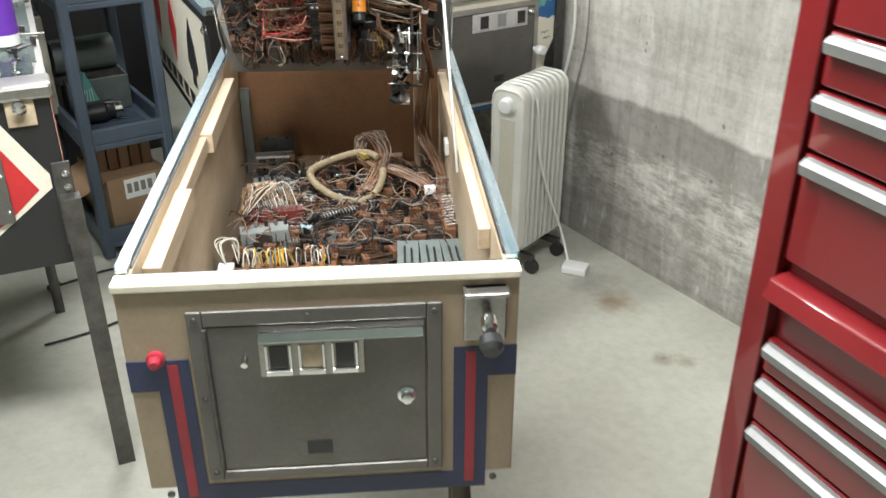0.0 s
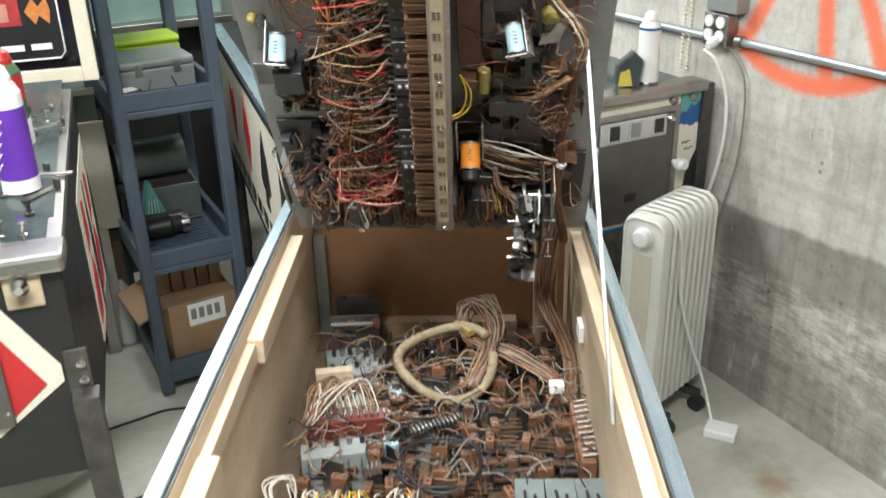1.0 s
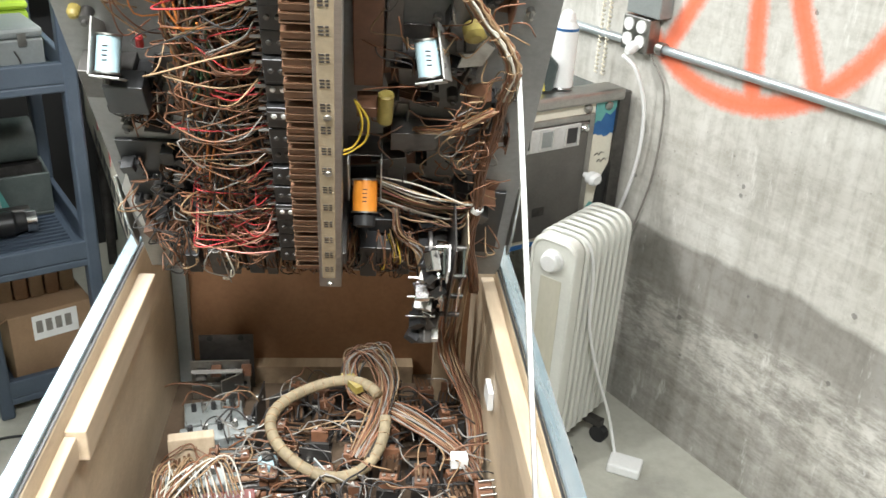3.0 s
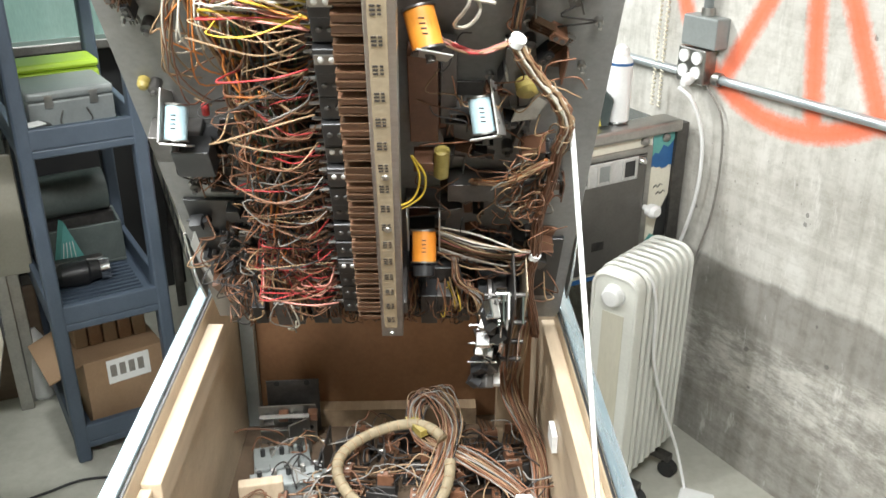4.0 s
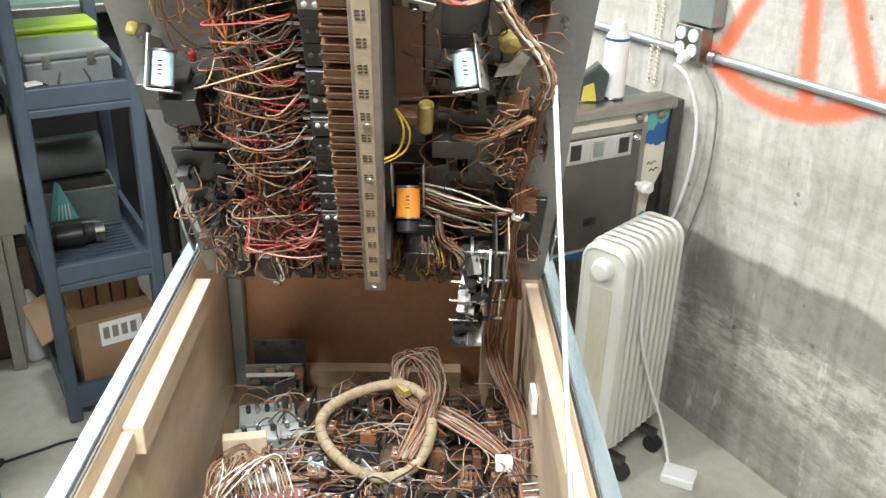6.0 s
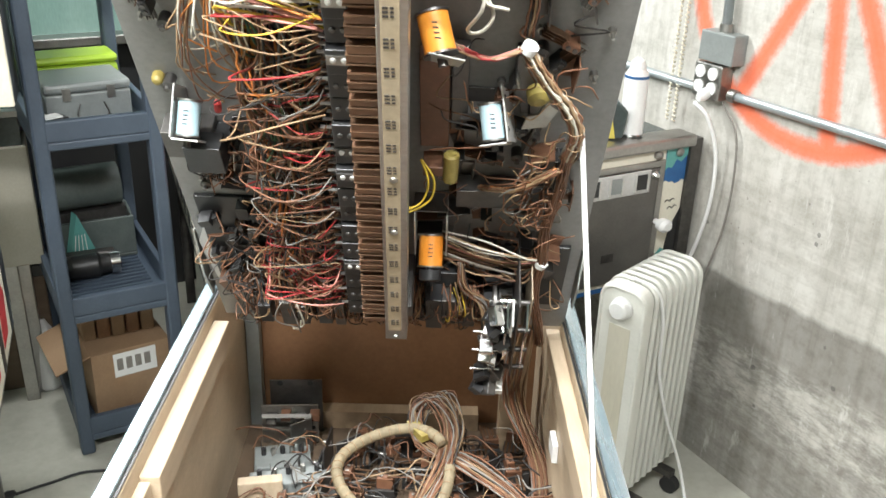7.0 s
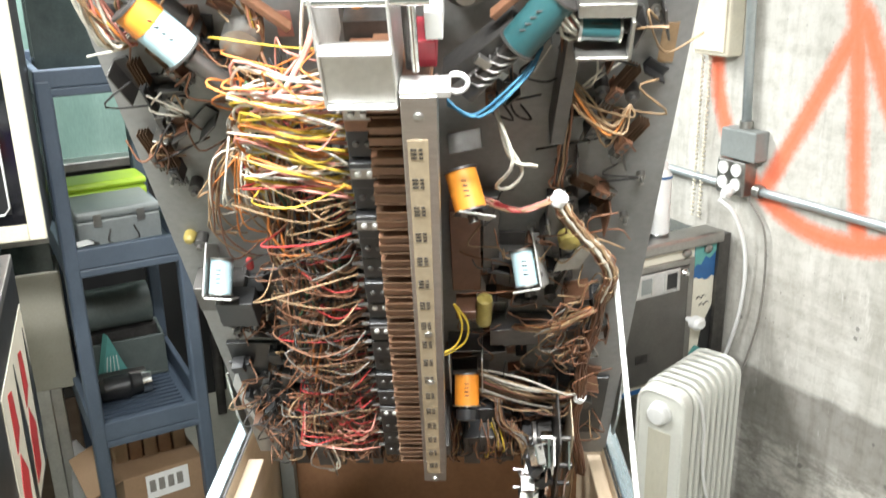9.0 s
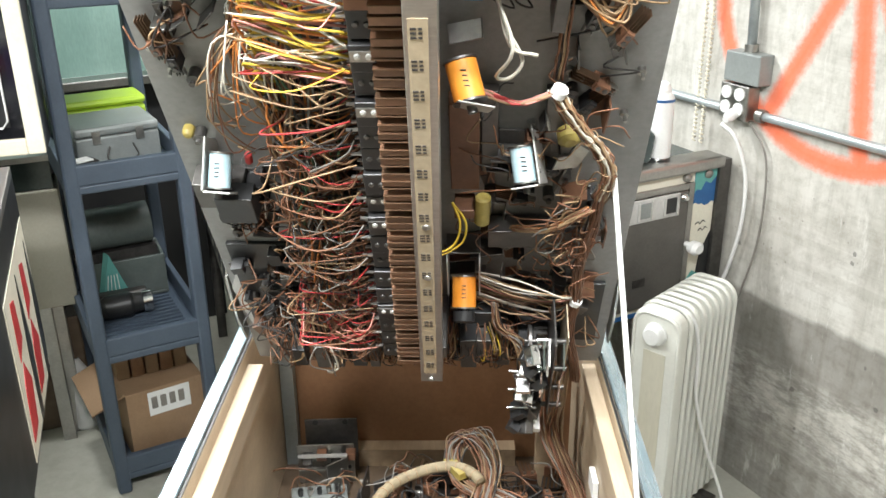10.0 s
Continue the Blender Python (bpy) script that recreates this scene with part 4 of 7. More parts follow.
bundle([(0.14, 0.6, 0.03), (0.148, 0.53, 0.025), (0.15, 0.45, 0.025), (0.147, 0.395, 0.03)], 0.005, 14, ["brown", "tan", "copper", "black"], playfield)
for k in range(16):
    v = 0.075 - 0.004 * k
    wire([(0.07, v + 0.006, 0.03), (0.12, v + 0.003 + 0.003 * rng.random(), 0.045), (0.17, v - 0.004, 0.05), (0.19, 0.045 + 0.01 * rng.random(), 0.045)], rng.choice(["tan", "white", "tan", "white", "pink", "brown"]), playfield, 0.0012)
for k in range(30):
    a = Vector((rng.uniform(0.14, 0.2), rng.uniform(0.11, 0.24), 0.03 + 0.02 * rng.random()))
    turn, rr = rng.uniform(0, math.tau), rng.uniform(0.008, 0.02)
    wire([a + Vector((rr * math.cos(turn + 1.1 * q), 1.3 * rr * math.sin(turn + 1.1 * q), 0.005 * math.sin(2 * q))) for q in range(5)], rng.choice(["tan", "brown", "copper", "brown", "grey", "tan"]), playfield, 0.0009, 5)
for k in range(24):
    wire([(0.09 + 0.01 * rng.random(), 0.03, 0.04), (0.1, 0.005, 0.06), (0.12 + 0.02 * rng.random(), -0.015, 0.075), (0.128 + 0.012 * rng.random(), -0.06, 0.09)], rng.choice(["tan", "brown", "grey", "tan", "brown", "black"]), playfield, 0.0009)
for k in range(2):
    part("wire", Mesh().tube(curve([(0.046, 0.225, 0.04), (0.06 - 0.006 * k, 0.205, 0.05), (0.058 - 0.006 * k, 0.178 + 0.006 * k, 0.055), (0.044, 0.165 + 0.006 * k, 0.06), (0.028, 0.166 + 0.006 * k, 0.07)], 8), 0.0014, 6), "wire_yellow", playfield)
wire([(0.085, 0.5, 0.03), (0.1, 0.46, 0.06), (0.092, 0.425, 0.06), (0.106, 0.415, 0.06), (0.11, 0.44, 0.055), (0.1, 0.465, 0.05)], "white", playfield, 0.0018)
wire([(0.088, 0.5, 0.03), (0.1, 0.455, 0.055), (0.125, 0.445, 0.055)], "white", playfield, 0.0018)
for k in range(3):
    wire([(0.05, 0.52 + 0.003 * k, 0.06), (0.075, 0.512 + 0.003 * k, 0.07), (0.105, 0.54 + 0.003 * k, 0.06), (0.125, 0.56, 0.04)], "blue", playfield, 0.0012)
for k in range(12):
    wire([(0.145, 0.52 + 0.01 * rng.random(), 0.03), (0.165, 0.5, 0.04), (0.185 + 0.015 * rng.random(), 0.46 + 0.03 * rng.random(), 0.045), (0.2, 0.5, 0.04)], rng.choice(["tan", "orange", "copper", "tan"]), playfield, 0.0012)
for k in range(16):
    wire([(0.13, 0.655, 0.03), (0.125 + 0.012 * rng.random(), 0.62 + 0.01 * rng.random(), 0.045), (0.14 + 0.012 * rng.random(), 0.585, 0.05), (0.165, 0.575, 0.04)], rng.choice(["pink", "white", "red", "tan", "white"]), playfield, 0.0014)
for k in range(4):
    wire([(0.13, 0.66, 0.03), (0.155, 0.672 + 0.004 * k, 0.04), (0.18, 0.655, 0.04), (0.19, 0.64, 0.03)], "yellow", playfield, 0.0017)
for k in range(14):
    wire([(0.0, 0.72 + 0.005 * k, 0.03), (0.06, 0.68 - 0.005 * rng.random(), 0.035), (0.11, 0.71, 0.03), (0.16, 0.7 + 0.01 * rng.random(), 0.03)], rng.choice(["pink", "white", "tan", "red"]), playfield, 0.0011)


# ---- coils, switches and other fittings ----
def coil(a, b, r, wrap, second="", ends="zinc"):
    a, b = Vector(a), Vector(b)
    d = (b - a).normalized()
    L = (b - a).length
    c = part("coil", Mesh().turn([(0, r), (L, r)], a, b, 22), wrap, playfield, "wrapped solenoid coil")
    if second:
        part("wrap_band", Mesh().turn([(0, r + 0.0004), (L * 0.38, r + 0.0004)], a, b, 22), second, c)
    for p, q in ((a, a - d * 0.002), (b, b + d * 0.002)):
        part("flange", Mesh().rod(p, q, r * 1.12, 22), ends, c)
    part("core", Mesh().rod(b, b + d * 0.012, r * 0.32, 12), "dark_steel", c)
    facing = Vector((0, 0.84, 0.54))
    facing = (facing - d * facing.dot(d)).normalized()
    for k in range(4):
        p = a + d * (L * (0.3 + 0.13 * k)) + facing * (r + 0.0006)
        s = Vector((1, 0, 0)) * 0.0025
        part("print_bar", Mesh().rod(p - s, p + s, 0.0006, 4), "dark_ink", c)
    return c


def bracket(pts, w, t, material="zinc"):
    """A bent strip: points of its profile in a plane, with width across x."""
    return part("bracket", Mesh().tube(pts, t, 4), material, playfield)


def plate(lo, hi, material="zinc", turn=(0, 0, 0), name="bracket", bevel=0.001):
    c = (Vector(lo) + Vector(hi)) / 2
    ob = part(name, box(tuple(Vector(lo) - c), tuple(Vector(hi) - c)), material, playfield, "", bevel)
    ob.matrix_local = pose(*c, *turn)
    return ob




def channel_coil(x, v, h, turn, side, r, length):
    """A blue coil in a bent steel channel: base behind, cheek on one side, foot under it."""
    m = pose(x, v, h, -50, 0, turn)
    coil(tuple(m @ Vector((0, length / 2, 0))), tuple(m @ Vector((0, -length / 2, 0))), r, "coil_blue")
    lo, hi = sorted((side * (r + 0.0025), side * (r + 0.0045)))
    end = -length / 2 - 0.0045
    ch = part("channel", Mesh().box((lo, end, -0.05), (hi, length / 2 + 0.016, 0.012)).box((-r * 1.2, end - 0.002, -0.03), (r * 1.2, end, 0.013)), "bright_zinc", playfield, "bent bright steel coil channel", 0.0008)
    ch.matrix_local = m
    for y in (length / 2 + 0.006, -length / 4):
        part("rivet", Mesh().rod((side * (r + 0.0046), y, 0.004), (side * (r + 0.0058), y, 0.004), 0.0025, 8), "dark_steel", ch)


coil((0.058, 0.424, 0.04), (0.067, 0.404, 0.068), 0.0145, "coil_orange", "", "dark_steel")
plate((0.053, 0.385, 0.0705), (0.087, 0.415, 0.0723), "bright_zinc", (35, 0, -14))
plate((0.046, 0.437, 0.006), (0.078, 0.4395, 0.026), "zinc", (25, 0, 14))
coil((0.057, 0.078, 0.036), (0.057, 0.058, 0.066), 0.0145, "coil_orange")
for x in (0.0365, 0.0745):
    plate((x, 0.05, 0.005), (x + 0.0018, 0.122, 0.046), "bright_zinc")
plate((0.036, 0.122, 0.005), (0.076, 0.124, 0.034), "dark_steel")
part("plunger_cap", Mesh().turn([(0, 0.013), (0.012, 0.013), (0.014, 0.009)], (0.057, 0.055, 0.07), (0.057, 0.048, 0.081), 20), "black", playfield)
channel_coil(0.1185, 0.298, 0.05, 14, 1, 0.0115, 0.034)
channel_coil(-0.189, 0.287, 0.05, -6, -1, 0.0115, 0.034)
coil((-0.186, 0.609, 0.045), (-0.154, 0.569, 0.05), 0.0155, "coil_blue", "coil_orange", "dark_steel")
part("plunger", Mesh().rod((-0.15, 0.564, 0.05), (-0.116, 0.524, 0.05), 0.008, 12), "dark_steel", playfield)
part("crank_hub", Mesh().turn([(0, 0.016), (0.02, 0.016), (0.022, 0.006)], (-0.112, 0.565, 0.02), (-0.112, 0.565, 0.06), 20), "zinc", playfield)
plate((-0.22, 0.6, 0.01), (-0.13, 0.604, 0.05), "dark_steel", (0, 0, -52))
plate((-0.15, 0.6, 0.02), (-0.06, 0.606, 0.03), "bakelite", (0, 0, -45))
coil((0.136, 0.61, 0.045), (0.106, 0.572, 0.05), 0.015, "coil_teal", "", "dark_steel")
part("plunger", Mesh().rod((0.102, 0.567, 0.05), (0.066, 0.523, 0.05), 0.008, 12), "dark_steel", playfield)
spr = [(0.102 - 0.0008 * k + 0.0105 * math.cos(k * 0.9), 0.567 - 0.00095 * k, 0.05 + 0.0105 * math.sin(k * 0.9)) for k in range(36)]
part("spring", Mesh().tube(spr, 0.001, 4), "zinc", playfield)
part("crank_hub", Mesh().turn([(0, 0.02), (0.014, 0.02), (0.02, 0.01), (0.03, 0.008)], (0.066, 0.6, 0.0), (0.066, 0.6, 0.05), 20), "zinc", playfield)
plate((0.075, 0.61, 0.03), (0.15, 0.616, 0.04), "bakelite", (0, 0, 45))
plate((0.04, 0.55, 0.02), (0.115, 0.562, 0.045), "dark_steel", (0, 0, 42))
plate((0.07, 0.548, 0.05), (0.1, 0.556, 0.056), "zinc", (0, 0, -38))
# relay on the upper right
plate((0.148, 0.6, 0.03), (0.19, 0.612, 0.06), "zinc")
plate((0.148, 0.565, 0.03), (0.19, 0.568, 0.065), "zinc")
plate((0.187, 0.565, 0.03), (0.19, 0.6, 0.065), "zinc")
coil((0.152, 0.585, 0.05), (0.18, 0.583, 0.05), 0.009, "coil_teal")
plate((0.14, 0.46, 0.01), (0.152, 0.58, 0.045), "dark_steel", (0, 0, -4))
# added sheet: its pale colour stands for strong lamp light on the board's top
part("upper_sheet", Mesh().prism([(-0.175, 0.7), (-0.06, 0.665), (0.08, 0.63), (0.15, 0.66), (0.175, 0.7), (0.175, 0.925), (-0.175, 0.925)], 0.0003, 0.0015), "pale_plate", playfield, "smudged pale sheet added for the lamp-lit top of the board")
for k in range(46):
    x, v = (rng.uniform(0.09, 0.225), rng.uniform(0.4, 0.66)) if k % 2 else (rng.uniform(-0.23, -0.1), rng.uniform(0.44, 0.64))
    s, l = rng.uniform(0.004, 0.009), rng.uniform(0.012, 0.035)
    o = part("small_bracket", Mesh().box((-s, -l / 2, 0), (s, l / 2, 0.003)).box((-s, -l / 2, 0.003), (-s + 0.002, l / 2, rng.uniform(0.01, 0.028))), rng.choice(["dark_steel", "black", "zinc", "dark_steel", "bakelite"]), playfield, "", 0.0006)
    o.matrix_local = pose(x, v, 0.0018, 0, 0, rng.choice((0, 45, 90, 135, 180, 270)) + rng.uniform(-20, 20))
    wire([(x, v, 0.02), (x + rng.uniform(-0.02, 0.02), v + rng.uniform(-0.02, 0.02), 0.03), (x + rng.uniform(-0.03, 0.03), v - 0.03 * rng.random(), 0.025), (x + rng.uniform(-0.04, 0.04), v - 0.05 * rng.random(), 0.01)], rng.choice(["tan", "brown", "black", "copper", "white"]), playfield, 0.001)
# steel frame above the bank
plate((-0.032, 0.574, 0.06), (0.018, 0.577, 0.128), "bright_zinc")
plate((-0.032, 0.6225, 0.115), (0.018, 0.6255, 0.13), "bright_zinc")
plate((-0.034, 0.574, 0.03), (-0.0315, 0.715, 0.125), "bright_zinc")
plate((0.0165, 0.574, 0.03), (0.019, 0.715, 0.125), "bright_zinc")
plate((-0.032, 0.577, 0.12), (0.018, 0.62, 0.123), "bright_zinc")
part("cross_shaft", Mesh().rod((-0.036, 0.66, 0.12), (0.045, 0.66, 0.12), 0.0035, 12), "chrome", playfield)
part("link_rod", Mesh().rod((0.032, 0.6, 0.115), (0.032, 0.72, 0.115), 0.003, 10), "chrome", playfield)
part("link_rod", Mesh().rod((0.026, 0.59, 0.1), (0.026, 0.72, 0.1), 0.0025, 10), "dark_steel", playfield)
part("pulley", Mesh().turn([(0, 0.011), (0.004, 0.008), (0.008, 0.011)], (0.033, 0.716, 0.1), (0.033, 0.716, 0.12), 18), "zinc", playfield)
plate((0.024, 0.72, 0.02), (0.046, 0.75, 0.11), "black")
plate((0.024, 0.59, 0.07), (0.046, 0.612, 0.1), "crimson", name="red_bobbin")
plate((0.04, 0.625, 0.08), (0.052, 0.648, 0.115), "white_plastic", name="spacer")
plate((0.02, 0.585, 0.11), (0.056, 0.5915, 0.128), "bright_zinc")
part("hook", Mesh().tube(arc((0.06, 0.592, 0.12), 0.008, -150, 120, 10, (1, 0, 0), (0, 1, 0)), 0.002, 6), "white_plastic", playfield)
for x, v, c in ((-0.022, 0.612, "coil_yellow"), (-0.02, 0.585, "coil_orange")):
    part("post_cap", Mesh().turn([(0, 0.009), (0.01, 0.009), (0.014, 0.005)], (x, v, 0), (x, v, 0.02), 16), c, playfield)
# capacitor, stickers
part("capacitor", Mesh().turn([(0, 0.006), (0.002, 0.0085), (0.038, 0.0085), (0.04, 0.006)], (0.079, 0.236, 0.04), (0.0775, 0.19, 0.045), 16), "cap_yellow", playfield, "yellow paper capacitor")
sticker = part("sticker", box((-0.238, 0.618, 0), (-0.195, 0.642, 0.0006)), "coil_yellow", playfield, "yellow inspection sticker")
part("sticker", box((0.225, 0.512, 0), (0.238, 0.552, 0.0006)), "wire_tan", playfield, "tan paper tag")
part("sticker", box((-0.09, 0.545, 0), (-0.077, 0.57, 0.0006)), "wire_pink", playfield, "pink paper tag")
part("sticker", box((-0.158, 0.7, 0), (-0.143, 0.76, 0.0006)), "wire_orange", playfield, "orange paper tag")
plate((-0.125, 0.35, 0.02), (-0.1, 0.4, 0.035), "coil_orange", name="paper_coil")
txt = bpy.data.curves.new("sticker_text", "FONT")
txt.body, txt.size, txt.extrude = "TESTED", 0.009, 0.0002
tob = new("sticker_text", txt)
tob.data.materials.append(M["dark_ink"])
tob.parent = playfield
tob.matrix_local = pose(-0.235, 0.631, 0.0009)
# dark plates and brown blocks between
for lo, hi, mt in (((0.045, 0.235, 0.01), (0.075, 0.36, 0.03), "bakelite"), ((0.077, 0.255, 0.01), (0.094, 0.37, 0.022), "dark_steel"), ((0.048, 0.203, 0.02), (0.07, 0.217, 0.045), "bakelite"), ((-0.235, 0.2, 0.0), (-0.18, 0.24, 0.03), "dark_steel"), ((-0.205, 0.205, 0.03), (-0.165, 0.245, 0.055), "black"),
                   ((0.085, 0.13, 0.005), (0.185, 0.16, 0.03), "dark_steel"), ((0.062, -0.02, 0.01), (0.092, 0.01, 0.045), "black"), ((0.015, -0.025, 0.01), (0.035, 0.0, 0.09), "dark_steel"), ((0.14, 0.3, 0.0), (0.165, 0.36, 0.02), "dark_steel"),
                   ((-0.19, 0.55, 0.0), (-0.15, 0.578, 0.03), "bakelite"), ((0.1, 0.6, 0.0), (0.13, 0.66, 0.012), "dark_steel"), ((0.2, 0.6, 0.0), (0.206, 0.69, 0.03), "bakelite"), ((-0.06, 0.62, 0.0), (-0.038, 0.66, 0.03), "dark_steel"), ((-0.11, 0.69, 0.0), (-0.035, 0.73, 0.006), "zinc"), ((0.03, 0.76, 0), (0.13, 0.8, 0.004), "zinc")):
    plate(lo, hi, mt)
part("cam_plate", Mesh().prism([(0.15, 0.27), (0.175, 0.275), (0.185, 0.3), (0.172, 0.31), (0.165, 0.292), (0.155, 0.29)], 0.03, 0.033), "zinc", playfield)
part("brass_bush", Mesh().turn([(0, 0.012), (0.012, 0.012), (0.016, 0.006)], (0.163, 0.315, 0.02), (0.168, 0.31, 0.06), 14), "cap_yellow", playfield)
part("lamp_cap", Mesh().turn([(0, 0.0065), (0.008, 0.0065), (0.012, 0.004), (0.013, 0.0)], (-0.228, 0.297, 0.0), (-0.228, 0.297, 0.1), 14), "cap_yellow", playfield)
part("red_cap", Mesh().turn([(0, 0.004), (0.014, 0.004), (0.016, 0.002)], (-0.16, 0.29, 0.04), (-0.157, 0.31, 0.044), 10), "wire_red", playfield)


def leaf_switch(x, v, turn, size=0.75):
    g = part("leaf_switch", box((-0.006 * size, -0.011 * size, 0.0), (0.006 * size, 0.011 * size, 0.026 * size)), "black" if turn % 3 else "bakelite", playfield, "", 0.001)
    g.matrix_local = pose(x, v, 0.0, 0, 0, turn)
    for k in range(4):
        part("contact_blade", box((-0.0045 + 0.003 * k, 0.008 * size, 0.006), (-0.004 + 0.003 * k, 0.042 * size, 0.016)), "copper_blade", g)
        part("solder_lug", box((-0.0045 + 0.003 * k, -0.022 * size, 0.01), (-0.004 + 0.003 * k, -0.01 * size, 0.016)), "zinc", g)
    for y in (-0.005, 0.005):
        part("screw", Mesh().rod((0, y * size, 0.026 * size), (0, y * size, 0.028 * size), 0.0025, 8), "dark_steel", g)


for x, v, a in ((-0.225, 0.42, 12), (-0.212, 0.4, 8), (-0.2, 0.205, 95), (-0.17, 0.19, 80), (0.175, 0.45, -20), (0.152, 0.46, -10), (0.19, 0.49, -30), (0.205, 0.43, -30), (0.1, 0.5, 5), (0.085, 0.49, 0), (0.18, 0.345, -40), (0.19, 0.37, 60),
                (-0.18, 0.52, 30), (-0.21, 0.5, 10), (-0.175, 0.03, 20), (0.12, 0.2, 70), (0.17, 0.15, 85), (0.1, 0.12, 40), (0.205, 0.66, -10), (0.18, 0.69, 30), (-0.15, 0.55, 10), (0.06, 0.3, 5), (0.15, 0.25, 70), (0.21, 0.16, 20)):
    leaf_switch(x, v, a)
sock = Mesh().turn([(0, 0.0065), (0.014, 0.0065), (0.016, 0.003), (0.02, 0.003)], (0, 0, 0), (0, 0, 1), 12).data("lamp_socket", "dark_steel")
nut = Mesh().turn([(0, 0.0045), (0.006, 0.0045), (0.0065, 0.002), (0.014, 0.002)], (0, 0, 0), (0, 0, 1), 6).data("nut", "zinc")
for k in range(60):
    x, v = rng.uniform(-0.235, 0.235), rng.uniform(-0.05, 0.66)
    if -0.06 < x < 0.05:
        continue
    share("lamp_socket" if k % 2 else "nut", sock if k % 2 else nut, x, v, 0.0, playfield, rng.uniform(0, 90))
for x, v in ((-0.175, 0.71), (-0.165, 0.67), (-0.17, 0.78), (0.19, 0.71), (0.185, 0.665), (0.187, 0.78), (-0.05, 0.64), (-0.04, 0.67), (0.005, 0.7), (-0.06, 0.745), (-0.09, 0.745), (0.0, 0.77)):
    part("post", Mesh().rod((x, v, 0), (x, v, 0.024), 0.0045, 10), "zinc", playfield)
for x in (-0.195, 0.178):
    plate((x, 0.66, 0.0), (x + 0.018, 0.93, 0.012), "dark_steel", name="side_batten")
part("apron_plastic", Mesh().prism([(0.206, 0.664), (0.246, 0.664), (0.246, 0.7), (0.226, 0.715), (0.23, 0.8), (0.206, 0.8)], -0.05, -0.016), "turquoise", playfield, "turquoise plastic piece behind the board", 0.004)
part("wood_lug", box((-0.248, 0.662, -0.013), (-0.205, 0.672, 0.0)), "wire_orange", playfield, "orange-stained wooden lug")
part("cut_out", Mesh().turn([(0, 0.018), (0.0008, 0.018)], (0.155, 0.705, 0), (0.155, 0.705, 1), 24), "art_teal", playfield, "round hole showing teal plastic")

for k in range(60):
    x, v = (rng.uniform(0.05, 0.215), rng.uniform(-0.08, 0.34)) if k % 6 else (rng.uniform(-0.225, -0.15), rng.uniform(0.15, 0.24))
    s, l = rng.uniform(0.005, 0.012), rng.uniform(0.012, 0.04)
    o = part("small_bracket", Mesh().box((-s, -l / 2, 0), (s, l / 2, 0.003)).box((-s, -l / 2, 0.003), (-s + 0.002, l / 2, rng.uniform(0.012, 0.032))), rng.choice(["dark_steel", "black", "bakelite", "dark_steel", "zinc"]), playfield, "", 0.0006)
    o.matrix_local = pose(x, v, 0.0005, 0, 0, rng.choice((0, 90, 180, 270)) + rng.uniform(-20, 20))
for k in range(50):
    a = Vector((rng.uniform(0.06, 0.2), rng.uniform(-0.06, 0.38), 0.02 + 0.03 * rng.random()))
    d = Vector((rng.uniform(-1, 1), rng.uniform(-1, 1), 0)).normalized() * rng.uniform(0.015, 0.04)
    wire([a - d, a - d * 0.3 + Vector((d.y, -d.x, 0.01)) * 0.6, a + d * 0.5, a + d], rng.choice(["brown", "black", "tan", "copper", "brown"]), playfield, 0.0008, 4)

# stepping unit hanging at the lower right
unit = part("stepping_unit", Mesh().box((0.164, -0.12, 0.02), (0.1665, 0.06, 0.12)), "dark_steel", playfield, "chrome and black stepping unit", 0.0008)
part("unit_plate", box((0.181, -0.11, 0.03), (0.1825, 0.045, 0.1)), "label_tan", unit)
for v, h, r, mt in ((0.02, 0.09, 0.02, "dark_steel"), (-0.03, 0.1, 0.024, "black"), (-0.08, 0.1, 0.02, "black"), (-0.13, 0.1, 0.014, "black")):
    part("ratchet_disc", Mesh().rod((0.135, v, h), (0.139, v, h), r, 18), mt, unit)
    part("shaft", Mesh().rod((0.131, v, h), (0.185, v, h), 0.0035, 10), "dark_steel", unit)
    part("collar", Mesh().rod((0.145, v, h), (0.158, v, h), 0.009, 12), "chrome" if v > -0.1 else "black", unit)
for k in range(26):
    v, x = rng.uniform(-0.15, 0.045), rng.uniform(0.124, 0.15)
    s, l = rng.uniform(0.003, 0.009), rng.uniform(0.004, 0.012)
    o = part("pawl", box((-s, -l, -0.012), (s, l, 0.012)), rng.choice(["black", "chrome", "black", "dark_steel", "zinc", "black"]), unit, "", 0.0012)
    o.matrix_local = pose(x, v, rng.uniform(0.1, 0.125), rng.uniform(-25, 25), rng.uniform(-25, 25), rng.uniform(-50, 50))
for x, lo, hi, mt in ((0.151, -0.075, 0.055, "chrome"), (0.157, -0.02, 0.06, "bright_zinc"), (0.1745, -0.1, 0.05, "chrome")):
    part("link_arm", Mesh().prism([(lo, 0.1), (lo + 0.02, 0.128), (0.5 * (lo + hi), 0.12), (hi - 0.02, 0.136), (hi, 0.11)], x, x + 0.0022, "x"), mt, unit)
for v, h in ((-0.005, 0.118), (-0.045, 0.122), (-0.1, 0.12)):
    part("pin", Mesh().rod((0.112, v, h), (0.15, v, h), 0.0018, 8), "chrome", unit)
part("foot_tab", box((0.138, -0.165, 0.1), (0.158, -0.155, 0.125)), "white_plastic", unit)

# prop rod
prop = thing("prop_rod", Matrix.Identity(4), "thin white prop rod holding the playfield up", "rod")
top_end = PF @ Vector((0.214, 0.262, 0.035))
